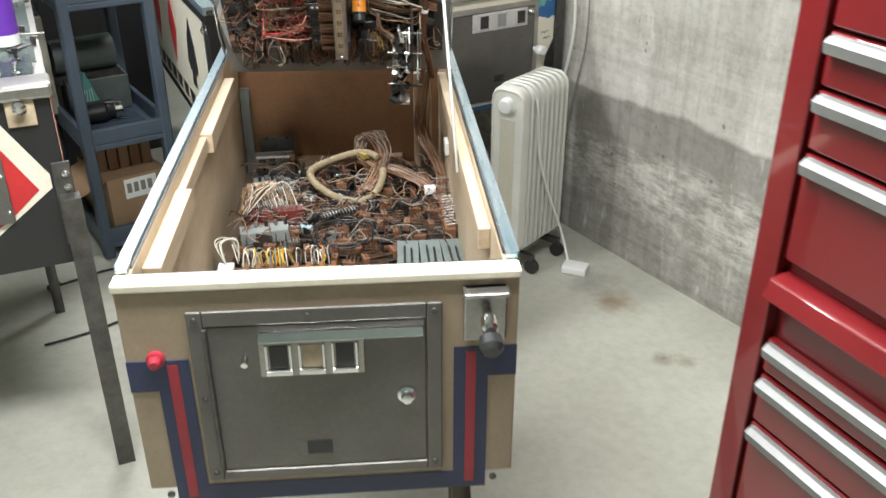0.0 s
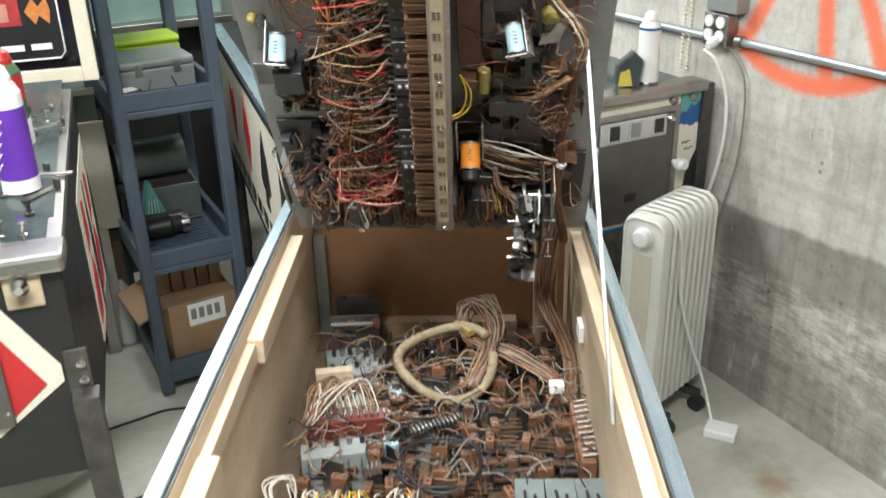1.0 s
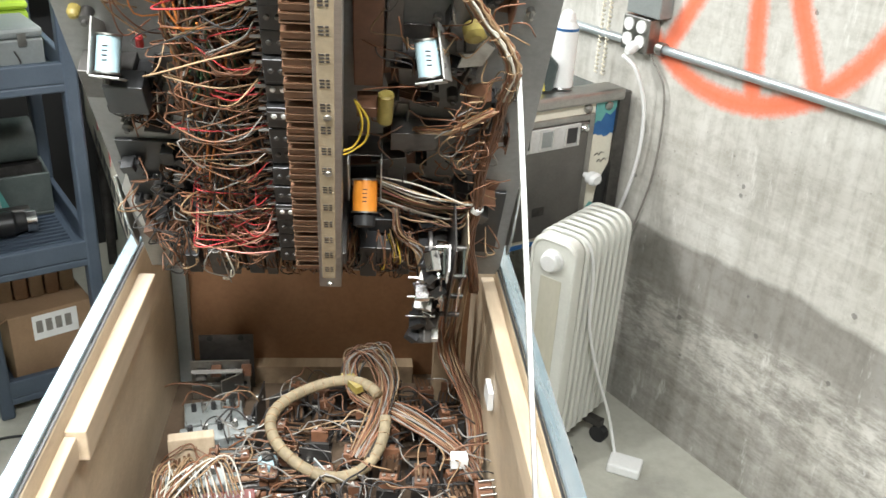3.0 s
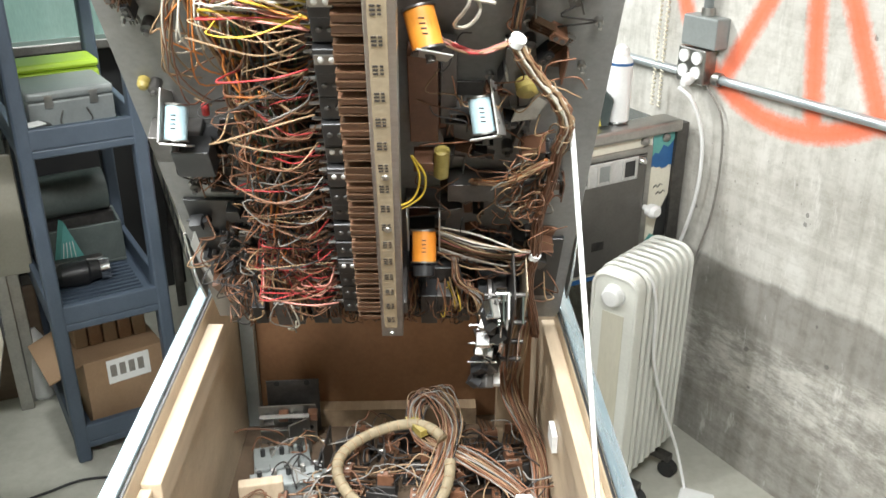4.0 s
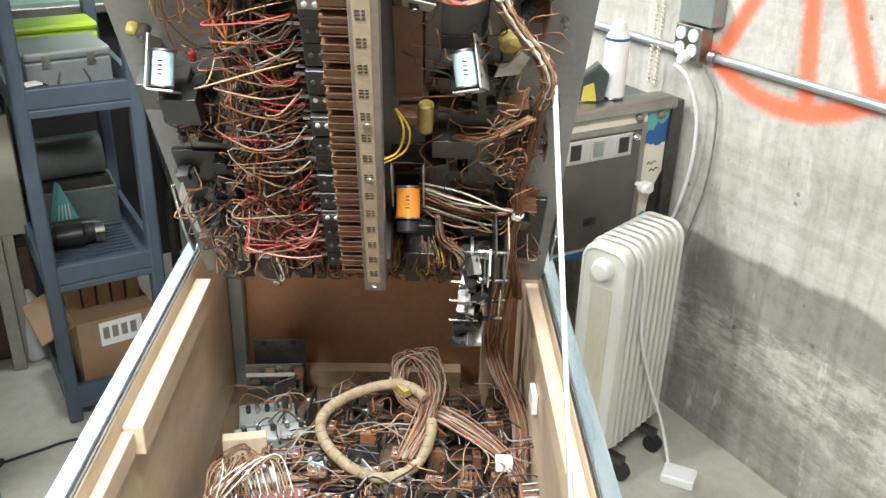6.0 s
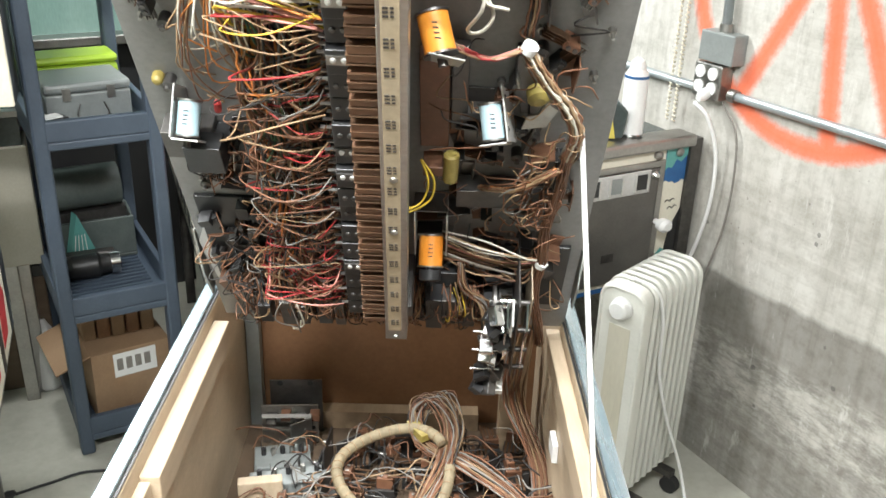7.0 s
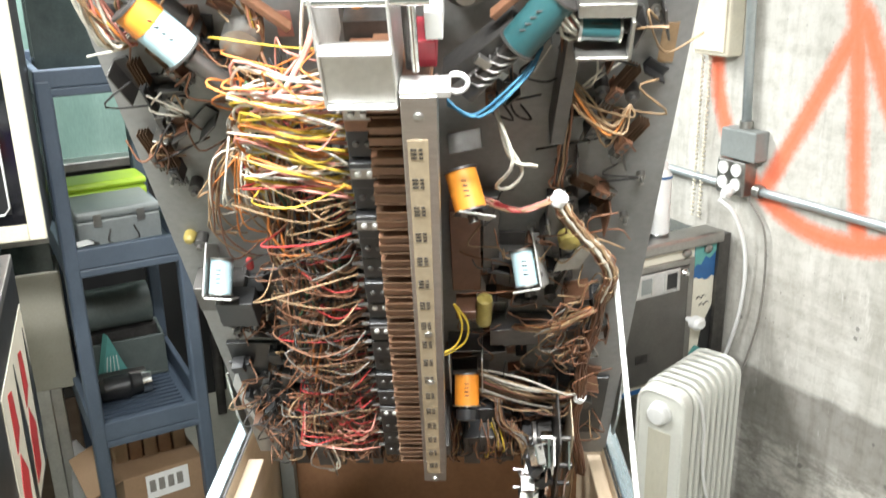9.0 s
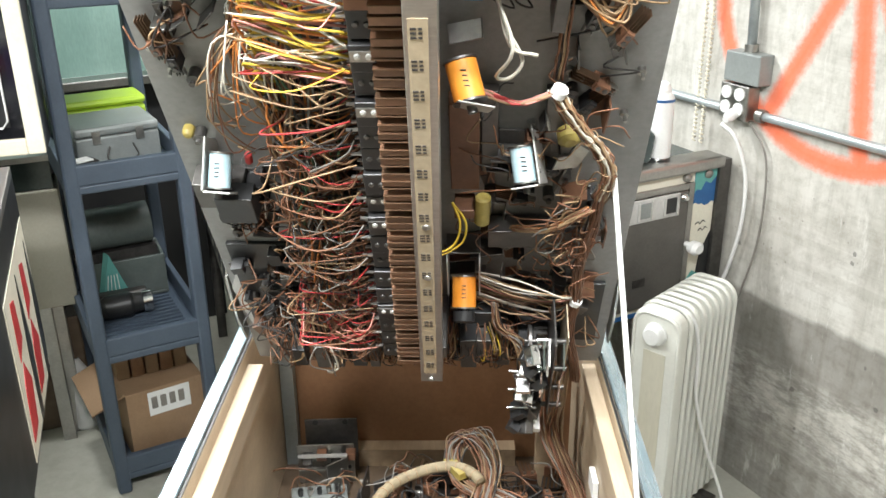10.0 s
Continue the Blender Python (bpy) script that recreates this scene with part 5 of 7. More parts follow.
part("shaft", Mesh().tube([tuple(CAB @ Vector((0.2365, 0.46, 0.945))), tuple(top_end), tuple(top_end + Vector((-0.012, 0.0, 0.006)))], 0.0031, 10), "white_plastic", prop)


# ---- the open cabinet's front ----
def front_fittings():
    c = cabinet
    part("door_frame", Mesh().box((-0.187, -0.006, 0.645), (-0.165, 0, 0.948)).box((0.148, -0.006, 0.645), (0.17, 0, 0.948)).box((-0.165, -0.006, 0.645), (0.148, 0, 0.662)).box((-0.165, -0.006, 0.924), (0.148, 0, 0.948)), "door_steel", c, "grey steel coin door frame", 0.002)
    door = part("coin_door", box((-0.163, -0.004, 0.664), (0.146, -0.0005, 0.922)), "door_steel", c, "dull grey steel coin door", 0.002)
    part("hinge_line", Mesh().rod((-0.164, -0.007, 0.665), (-0.164, -0.007, 0.92), 0.0035, 10), "dark_steel", door)
    part("top_bar", Mesh().prism([(-0.014, 0.898), (-0.004, 0.898), (-0.004, 0.912), (-0.009, 0.912)], -0.09, 0.143, "x"), "chrome", door, "chrome bar", 0.001)
    plate_ = part("slot_plate", box((-0.092, -0.008, 0.836), (0.058, -0.004, 0.9)), "zinc", door, "bright coin slot plate", 0.002)
    for x, mt in ((-0.083, "black"), (-0.036, "label_tan"), (0.011, "black")):
        part("slot_frame", Mesh().box((x, -0.013, 0.85), (x + 0.004, -0.008, 0.892)).box((x + 0.034, -0.013, 0.85), (x + 0.038, -0.008, 0.892)).box((x, -0.015, 0.842), (x + 0.038, -0.008, 0.85)), "chrome", plate_, "", 0.001)
        part("slot_window", box((x + 0.006, -0.0095, 0.852), (x + 0.032, -0.008, 0.89)), mt, plate_)
    part("lock", Mesh().turn([(0, 0.014), (0.004, 0.014), (0.006, 0.009), (0.016, 0.008), (0.017, 0.003)], (0.117, -0.004, 0.792), (0.117, -0.1, 0.792)), "chrome", door, "round chrome lock")
    part("key", Mesh().rod((-0.112, -0.004, 0.868), (-0.112, -0.02, 0.866), 0.005, 10), "chrome", door)
    part("return_slot", box((-0.035, -0.0055, 0.688), (0.003, -0.004, 0.712)), "black", door, "dark coin return opening")
    for x, z in ((-0.176, 0.935), (-0.176, 0.8), (-0.176, 0.66), (0.159, 0.935), (0.159, 0.66), (-0.02, 0.936)):
        part("bolt", Mesh().turn([(0, 0.005), (0.002, 0.0045), (0.003, 0)], (x, -0.006, z), (x, -0.1, z), 10), "dark_steel", c)
    for x0, x1 in ((-0.24, -0.192), (0.187, 0.238)):
        part("stripe", box((x0, -0.0012, 0.634), (x1, 0.0, 0.868)), "navy", c, "navy painted stripe")
        m = (x0 + x1) / 2
        part("stripe", box((m - 0.0075, -0.002, 0.612), (m + 0.0075, -0.0012, 0.86)), "crimson", c, "red painted stripe")
    part("stripe", box((-CW, -0.0012, 0.815), (-0.24, 0.0, 0.868)), "navy", c, "navy painted stripe")
    part("stripe", box((0.238, -0.0012, 0.815), (CW, 0.0, 0.868)), "navy", c, "navy painted stripe")
    part("stripe", box((-0.24, -0.0012, 0.6), (0.238, 0.0, 0.634)), "navy", c, "navy painted stripe")
    part("start_button", Mesh().turn([(0, 0.013), (0.006, 0.013), (0.008, 0.009), (0.016, 0.009), (0.019, 0.006)], (-0.237, 0, 0.872), (-0.237, -0.1, 0.872)), "crimson", c, "round red start button")
    h = part("plunger_housing", Mesh().box((0.2, -0.012, 0.885), (0.262, 0, 0.972)).box((0.198, -0.03, 0.965), (0.264, 0, 0.972)), "steel", c, "steel ball shooter housing", 0.003)
    part("shooter_rod", Mesh().turn([(0, 0.007), (0.03, 0.007), (0.032, 0.012), (0.05, 0.012), (0.055, 0.008)], (0.231, -0.012, 0.945), (0.231, -0.1, 0.93)), "chrome", h)
    part("shooter_knob", Mesh().turn([(0, 0.008), (0.006, 0.016), (0.022, 0.017), (0.03, 0.011)], (0.231, -0.06, 0.925), (0.231, -0.1, 0.912)), "black", h)
    part("inner_ledge", box((-CW + 0.02, 0.029, CT - 0.03), (CW - 0.02, 0.05, CT - 0.012)), "dark_steel", c, "dark channel behind the front edge")
    for s in (-1, 1):
        part("corner_bolt", Mesh().turn([(0, 0.006), (0.003, 0.006), (0.005, 0)], (s * 0.25, -0.001, 0.62), (s * 0.25, -0.1, 0.62), 10), "dark_steel", c)
        part("rail_end", box((s * 0.272 - 0.008, 0.03, CT), (s * 0.272 + 0.008, 0.06, CT + 0.006)), "rail_metal", c)
    part("batten", box((-0.14, CL - 0.05, CB + 0.014), (0.16, CL - 0.021, CB + 0.05)), "wood_dusty", c, "dusty wooden batten")
    part("corner_strip", box((-0.259, CL - 0.045, CB + 0.014), (-0.236, CL - 0.021, CT - 0.12)), "grey_box", c, "grey-green corner strip")
    part("upright_board", box((0.19, CL - 0.13, CB + 0.014), (0.235, CL - 0.1, CT - 0.06)), "wood_dusty", c, "wooden upright with slot")
    part("upright_slot", box((0.204, CL - 0.1315, CB + 0.12), (0.22, CL - 0.13, CB + 0.2)), "bakelite", c)
    part("sticker", box((-0.03, 0.031, CT - 0.012), (0.03, 0.048, CT - 0.0114)), "coil_yellow", c, "small yellow paper sticker")
    part("wall_button", box((0.252, 0.9, 0.8), (0.26, 0.94, 0.83)), "white_plastic", c)


front_fittings()

# ---- things screwed to the bottom board ----
FLOOR = CB + 0.014


def board_at(x, y, turn):
    return sized(pose(x + 0.0096, 1.1347 * y - 0.0825, FLOOR, 0, 0, turn), 1.06)


def on_board(name, x, y, label, category, turn=0.0, group=""):
    return thing(name, CAB @ board_at(x, y, turn), label, category, group)


# relay rack in the rear left corner
rack = on_board("relay_rack", -0.185, 1.085, "dull grey steel relay rack in the rear corner", "relay", 3)
part("upright_plate", box((-0.05, 0.0, 0), (0.045, 0.0025, 0.075)), "zinc", rack, "dull drilled steel plate", 0.0008)
part("top_plate", box((-0.038, 0.03, 0.0), (0.05, 0.0325, 0.105)), "dark_steel", rack, "", 0.0008)
for k in range(4):
    part("contact_holder", box((-0.04 + 0.024 * k, -0.02, 0.05 + 0.006 * (k % 2)), (-0.024 + 0.024 * k, -0.0005, 0.062 + 0.006 * (k % 2))), ("dark_steel", "bakelite")[k % 2], rack, "", 0.0008)
    part("hole_bush", Mesh().rod((-0.03 + 0.022 * k, -0.0012, 0.03), (-0.03 + 0.022 * k, 0.0, 0.03), 0.0035, 10), "black", rack)
for x in (-0.02, 0.03):
    part("bush", Mesh().rod((x, 0.0285, 0.1), (x, 0.03, 0.1), 0.005, 12), "black", rack)
for z, tone in ((0.07, "bright_zinc"), (0.045, "zinc")):
    part("armature", box((-0.045, -0.03, z), (0.035, -0.022, z + 0.0025)), tone, rack)

# chime bars
for i, x in enumerate((0.135, 0.185, 0.234)):
    c = on_board("chime_unit", x, 0.55, "grey-green metal chime bar on a black base", "chime", -2 + 2 * i, "chime bars")
    y0 = 0.012 * (i == 1)
    part("base", box((-0.018, -0.085 - y0, 0), (0.018, 0.09, 0.05)), "black", c, "", 0.002)
    part("bar", box((-0.0215, -0.1 - y0, 0.055), (0.0215, 0.1, 0.0605)), "chime_metal", c, "flat metal bar", 0.0015)
    part("spacer", Mesh().rod((0, 0.06, 0.05), (0, 0.06, 0.055), 0.006, 8), "dark_steel", c)
    part("spacer", Mesh().rod((0, -0.05, 0.05), (0, -0.05, 0.055), 0.006, 8), "dark_steel", c)
    part("wire_clip", Mesh().tube([(-0.007, 0.07, 0.062), (-0.006, -0.05, 0.063), (0.0, -0.062, 0.063), (0.007, -0.05, 0.063), (0.007, 0.06, 0.063)], 0.0024, 6), "dark_steel", c)

# bank of stepping discs at the front left
db = on_board("stepper_bank", -0.13, 0.52, "row of worn metal stepper discs on a shaft", "stepper")
part("end_plate", box((-0.115, -0.05, 0), (-0.085, 0.05, 0.07)), "white_plastic", db, "white end plate", 0.002)
part("shaft", Mesh().rod((-0.085, -0.02, 0.04), (0.108, -0.02, 0.04), 0.012, 16), "chrome", db)
part("back_bar", box((-0.085, 0.03, 0), (0.105, 0.055, 0.055)), "bakelite", db, "brown contact bar", 0.002)
for k in range(8):
    x = -0.074 + 0.024 * k
    part("disc", Mesh().rod((x, -0.018, 0.038), (x + 0.003, -0.018, 0.038), 0.036, 26), "zinc", db)
    part("spacer_drum", Mesh().rod((x + 0.004, -0.018, 0.038), (x + 0.019, -0.018, 0.038), 0.026, 20), "dark_steel", db)
    part("wiper", box((x + 0.006, 0.0, 0.055), (x + 0.016, 0.055, 0.062)), "bakelite", db)
for k in range(44):
    x = rng.uniform(-0.08, 0.1)
    wire([(x, 0.05, 0.055), (x + rng.uniform(-0.006, 0.006), 0.06, 0.075 + 0.01 * rng.random()), (x + rng.uniform(-0.01, 0.01), 0.09, 0.07), (x + rng.uniform(-0.012, 0.012), 0.1, 0.03)], rng.choice(["yellow", "yellow", "white", "tan", "grey", "white", "orange"]) if x > -0.05 else rng.choice(["tan", "white"]), db, 0.0014)
for k in range(5):
    wire([(-0.1, 0.04, 0.07), (-0.115, 0.07, 0.1), (-0.09, 0.09, 0.1), (-0.08, 0.06 + 0.01 * k, 0.06)], "white", db, 0.0014)

pad = on_board("transformer_block", 0.03, 0.48, "brown paper-wrapped transformer with yellow label", "transformer")
part("core", box((-0.045, -0.04, 0), (0.045, 0.045, 0.055)), "bakelite", pad, "", 0.004)
part("label", box((-0.028, -0.0412, 0.005), (0.022, -0.04, 0.03)), "coil_yellow", pad, "yellow paper label")
part("frame", box((-0.05, 0.046, 0), (0.05, 0.06, 0.06)), "dark_steel", pad, "", 0.002)

# relays all over the board
RELAY_LABEL = "small dusty relay with brown contacts and dark coil"


def relay():
    r = on_board("relay", 0, 0, RELAY_LABEL, "relay", 0, "board relays")
    part("frame", Mesh().box((-0.022, -0.014, 0), (0.022, 0.014, 0.003)).box((-0.022, -0.014, 0.003), (-0.0195, 0.014, 0.034)).box((-0.0195, -0.014, 0.031), (0.018, 0.014, 0.034)), "dark_steel", r, "dull steel frame", 0.0006)
    part("winding", Mesh().rod((-0.0194, 0, 0.017), (0.014, 0, 0.017), 0.0115, 16), "bakelite", r, "dark coil winding")
    part("armature", box((0.0145, -0.012, 0.004), (0.017, 0.012, 0.03)), "dark_steel", r)
    for k in range(4):
        part("contact_leaf", box((-0.018 + 0.002 * k, -0.012 + 0.0065 * k, 0.036 + 0.003 * k), (0.03, -0.0085 + 0.0065 * k, 0.0375 + 0.003 * k)), "copper_blade", r)
    part("contact_mount", box((-0.018, -0.012, 0.034), (-0.006, 0.012, 0.052)), "bakelite", r, "brown contact stack", 0.001)
    for k in (-0.006, 0.006):
        part("screw", Mesh().rod((-0.012, k, 0.052), (-0.012, k, 0.054), 0.0026, 8), "zinc", r)
    return r


first = relay()
spots = []
for gy in range(9):
    for gx in range(9):
        x, y = -0.215 + 0.053 * gx, 0.64 + 0.051 * gy
        if (x * x + (y - 0.9) ** 2) ** 0.5 < 0.03 or (x < -0.08 and y > 0.93) or (x > 0.21 and y > 1.0) or y > 1.08 or (x > 0.1 and y < 0.67):
            continue
        spots.append((x + rng.uniform(-0.01, 0.01), y + rng.uniform(-0.01, 0.01), rng.choice((0, 90, 180, 270)) + rng.uniform(-12, 12), rng.uniform(0, 0.012)))
spots += [(0.06, 0.6, 15, 0), (0.015, 0.59, 80, 0), (0.095, 0.62, 200, 0), (0.09, 0.56, 95, 0), (0.1, 0.5, 100, 0), (0.06, 0.655, 270, 0), (-0.03, 0.61, 170, 0), (0.225, 0.42, 180, 0), (0.16, 0.41, 5, 0)]
for x, y, a, lift in spots:
    copy_thing(first, CAB @ board_at(x, y, a))
first.matrix_world = CAB @ board_at(0.1, 0.44, 20)

# grey relay frames and a red-brown terminal strip at the left
for x, y, w, d, h, mt, lab in ((-0.175, 0.84, 0.11, 0.05, 0.06, "grey_box", "grey steel switch frame"), (-0.165, 0.71, 0.12, 0.05, 0.07, "grey_box", "grey steel switch frame"), (-0.19, 1.02, 0.09, 0.07, 0.03, "grey_box", "grey steel bracket plate"), (-0.16, 0.95, 0.13, 0.05, 0.05, "grey_box", "grey steel bracket plate")):
    g = on_board("switch_frame", x, y, lab, "bracket", rng.uniform(6, 14))
    part("base", box((-w / 2, -d / 2, 0), (w / 2, d / 2, h * 0.6)), mt, g, "", 0.002)
    part("cover", box((-w / 2, -d / 2, h * 0.6), (w / 2 - 0.02, d / 2 - 0.012, h)), mt, g, "", 0.002)
    for k in range(5):
        part("stud", Mesh().rod((-w / 2 + 0.015 + k * w / 6, 0, h), (-w / 2 + 0.015 + k * w / 6, 0, h + 0.012), 0.004, 10), "zinc" if k % 2 else "black", g)
        part("blade", box((-w / 2 + 0.01 + k * w / 6, -d / 2 - 0.01, h * 0.5), (-w / 2 + 0.011 + k * w / 6, d / 2 + 0.01, h * 0.9)), "dark_steel", g)
ts = on_board("terminal_strip", -0.16, 0.775, "red-brown terminal strip with soldered wires", "terminal strip", 8)
part("strip", box((-0.065, -0.016, 0.0), (0.065, 0.016, 0.075)), "fibre_red", ts, "red-brown fibre strip", 0.001)
for k in range(12):
    part("lug", box((-0.058 + 0.0105 * k, -0.012, 0.075), (-0.056 + 0.0105 * k, 0.0, 0.084)), "zinc", ts)
for k in range(22):
    x = -0.05 + 0.0048 * k
    wire([(x, 0, 0.08), (x * 0.8 - 0.01, 0.03, 0.11 + 0.01 * rng.random()), (x * 0.5 - 0.03, 0.01 * rng.random(), 0.12), (-0.075 + 0.02 * rng.random(), -0.03 + 0.02 * rng.random(), 0.08)], rng.choice(["tan", "brown", "tan", "copper", "white"]), ts, 0.0012)
wb = on_board("wood_block", -0.2, 0.905, "small pale wooden block", "block", 10)
part("block", box((-0.035, -0.009, 0), (0.03, 0.009, 0.075)), "wood_strip", wb, "", 0.002)
for x, y in ((-0.085, 0.88), (-0.085, 0.745)):
    cp = on_board("capacitor", x, y, "pale blue can capacitor on end", "capacitor", 0, "blue capacitors")
    part("can", Mesh().turn([(0, 0.0145), (0.05, 0.0145), (0.054, 0.011)], (0, 0, 0), (0, 0, 1), 20), "coil_blue", cp)
    part("cap", Mesh().rod((0, 0, 0.054), (0, 0, 0.058), 0.009, 14), "dark_steel", cp)


def coil_ring(name, cx, cy, z, r, thick, material, label, tilt=8):
    g = on_board(name, cx, cy, label, "cable loom")
    pts = [(r * math.cos(a) * 0.98, r * math.sin(a), z + 0.012 * math.sin(a * 2 + 0.5) + 0.02 * math.sin(a)) for a in np.linspace(0.5, 0.5 + math.tau * 0.93, 60)]
    part("sleeve", Mesh().tube(pts, thick, 10), material, g, "woven cloth sleeve")
    for k in range(0, 59, 1):
        p, q = Vector(pts[k]), Vector(pts[k + 1])
        t = (q - p).normalized()
        u = t.orthogonal().normalized()
        if k % 2 == 0:
            part("lacing", Mesh().tube(arc(p, thick + 0.0004, 0, 340, 12, u, t.cross(u)), 0.0007, 4), "wire_tan", g)
    return g


coil_ring("cable_loom", 0.005, 0.915, 0.085, 0.085, 0.0085, "cloth_wire", "thick tan woven cable loom coiled in a ring")
up = on_board("wire_bundle", 0.085, 1.0, "bundle of many coloured wires looped upwards", "cable loom")
for k in range(40):
    o = Vector((rng.uniform(-0.014, 0.014), rng.uniform(-0.01, 0.01), 0))
    col = rng.choice(["tan", "grey", "brown", "brown", "copper", "tan", "grey", "black", "tan", "brown"])
    wire([Vector((-0.03, -0.14, 0.07)) + o, Vector((0.0, -0.07, 0.085)) + o, Vector((0.012, -0.01, 0.11)) + o, Vector((-0.01, 0.03, 0.135)) + o * 1.4, Vector((-0.04, 0.02, 0.12)) + o, Vector((-0.03, -0.02, 0.09)) + o, Vector((0.04, -0.07, 0.08)) + o, Vector((0.11, -0.14, 0.07)) + o * 0.7, Vector((0.135, -0.17, 0.05)) + o], col, up, 0.0012, 5)
part("connector", box((0.1, -0.165, 0.06), (0.125, -0.145, 0.078)), "white_plastic", up, "white plastic connector", 0.002)
part("fan_plug", Mesh().prism([(-0.06, 0.0), (-0.035, -0.04), (-0.02, -0.03), (-0.045, 0.01)], 0.1, 0.112), "cap_yellow", up, "yellow paper-wrapped plug", 0.001)
thin = on_board("wire_loop", 0.0, 0.665, "thin black wire coiled in a loose ring", "wire")
part("loop", Mesh().tube([(0.062 * math.cos(a), 0.06 * math.sin(a), 0.07 + 0.006 * math.sin(3 * a)) for a in np.linspace(0, math.tau, 49)[:-1]], 0.0022, 6, None, True), "black", thin)
part("loop", Mesh().tube([(0.058 * math.cos(a) + 0.004, 0.064 * math.sin(a), 0.074 + 0.005 * math.cos(2 * a)) for a in np.linspace(0, math.tau, 49)[:-1]], 0.002, 6, None, True), "black", thin)
sp = on_board("coil_spring", -0.01, 0.755, "bright steel spring lying on the relays", "spring", 25)
part("spring", Mesh().tube([(-0.04 + 0.0009 * k, 0.009 * math.cos(k * 0.8), 0.07 + 0.009 * math.sin(k * 0.8)) for k in range(90)], 0.0015, 5), "zinc", sp)
part("core", Mesh().rod((-0.045, 0, 0.07), (0.045, 0, 0.07), 0.006, 10), "black", sp)
cb = on_board("connector_comb", 0.235, 0.74, "row of pale connector pins in a dark holder", "connector")
part("holder", box((-0.012, -0.08, 0), (0.012, 0.08, 0.07)), "bakelite", cb, "", 0.002)
for k in range(11):
    part("pin", Mesh().rod((-0.008, -0.07 + 0.014 * k, 0.075), (0.014, -0.07 + 0.014 * k, 0.078), 0.0018, 8), "zinc", cb)
grey_rng = random.Random(11)
for k in range(26):
    x, y = grey_rng.uniform(-0.21, 0.22), grey_rng.uniform(0.66, 1.06)
    g = on_board("metal_bracket", x, y, "small dusty metal bracket among the relays", "bracket", grey_rng.uniform(0, 180), "board brackets")
    w, h = grey_rng.uniform(0.015, 0.035), grey_rng.uniform(0.045, 0.075)
    mt = grey_rng.choice(["dark_steel", "grey_box", "zinc", "black", "dark_steel"])
    part("foot", box((-w, -0.008, 0), (w, 0.008, 0.003)), mt, g, "", 0.0008)
    part("upright", box((-w, -0.008, 0.003), (w, -0.005, h)), mt, g, "", 0.0008)
    part("screw", Mesh().rod((w * 0.4, -0.009, h * 0.7), (w * 0.4, 0.004, h * 0.7), 0.004, 8), "zinc", g)
loose = on_board("wire_tangle", 0, 0.8, "tangle of brown and tan wires over the relays", "wire")
for k in range(200):
    a = Vector((rng.uniform(-0.22, 0.235), rng.uniform(-0.17, 0.26), 0.05 + 0.03 * rng.random()))
    d = Vector((rng.uniform(-1, 1), rng.uniform(-1, 1), 0)).normalized() * rng.uniform(0.02, 0.05)
    n_ = Vector((-d.y, d.x, 0)) * rng.uniform(-0.7, 0.7)
    wire([a - d, a - d * 0.3 + n_ + Vector((0, 0, 0.012 * rng.random())), a + d * 0.5 - n_ * 0.6, a + d + Vector((0, 0, -0.015))], rng.choice(["brown", "grey", "brown", "black", "black", "brown", "grey", "black", "tan"]), loose, rng.uniform(0.0008, 0.0015), 4)
side = on_board("side_loom", 0.2, 1.03, "brown wire loom climbing the cabinet's rear corner", "cable loom")
for k in range(26):
    o = Vector((rng.uniform(-0.012, 0.012), rng.uniform(-0.012, 0.012), 0))
    wire([Vector((0.03, -0.17, 0.05)) + o, Vector((0.035, -0.08, 0.07)) + o, Vector((0.0, 0.0, 0.13)) + o, Vector((-0.005, -0.03, 0.22)) + o * 1.5, Vector((0.012, -0.04, 0.34)) + o], rng.choice(["brown", "copper", "tan", "grey", "brown"]), side, 0.0015, 5)


# ---- wall fittings ----
W = WALL
def on_wall(name, label, category):
    return thing(name, W, label, category)


ob = on_wall("outlet_box", "grey steel junction box with white double outlet", "outlet")
part("junction_box", box((-0.105, -0.045, 1.075), (0.005, 0, 1.147)), "grey_box", ob, "grey steel junction box", 0.004)
pl = part("outlet_plate", box((-0.115, -0.04, 0.985), (-0.025, 0, 1.07)), "zinc", ob, "steel outlet plate", 0.004)
for s in (-0.092, -0.05):
    for z in (1.048, 1.012):
        part("socket", Mesh().rod((s, -0.04, z), (s, -0.044, z), 0.0155, 20), "white_plastic", pl, "white socket")
part("plug", Mesh().turn([(0, 0.014), (0.02, 0.014), (0.035, 0.008)], (-0.06, -0.044, 1.0), (-0.045, -0.1, 0.985)), "white_plastic", ob, "white plug")
cd = on_wall("conduit", "galvanised steel conduit along the concrete wall", "pipe")
part("pipe", Mesh().tube([(-0.01, -0.016, 1.004), (0.05, -0.016, 1.005), (4.0, -0.016, 1.03)], 0.011, 12), "galv", cd)
part("pipe", Mesh().tube([(-0.11, -0.016, 1.0), (-1.2, -0.016, 0.99)], 0.011, 12), "galv", cd)
part("pipe", Mesh().tube([(-0.05, -0.02, 1.147), (-0.075, -0.02, 1.6), (-0.1, -0.02, CEIL / WS)], 0.0115, 12), "galv", cd)
part("coupling", Mesh().rod((-0.008, -0.016, 1.004), (0.012, -0.016, 1.004), 0.016, 14), "zinc", cd)
part("pipe_clip", box((-0.095, -0.034, 1.55), (-0.05, 0, 1.56)), "zinc", cd)
part("coupling", Mesh().rod((-0.05, -0.02, 1.147), (-0.051, -0.02, 1.165), 0.016, 14), "zinc", cd)
cw = on_wall("white_cable", "white power cord hanging from the outlet", "cord")
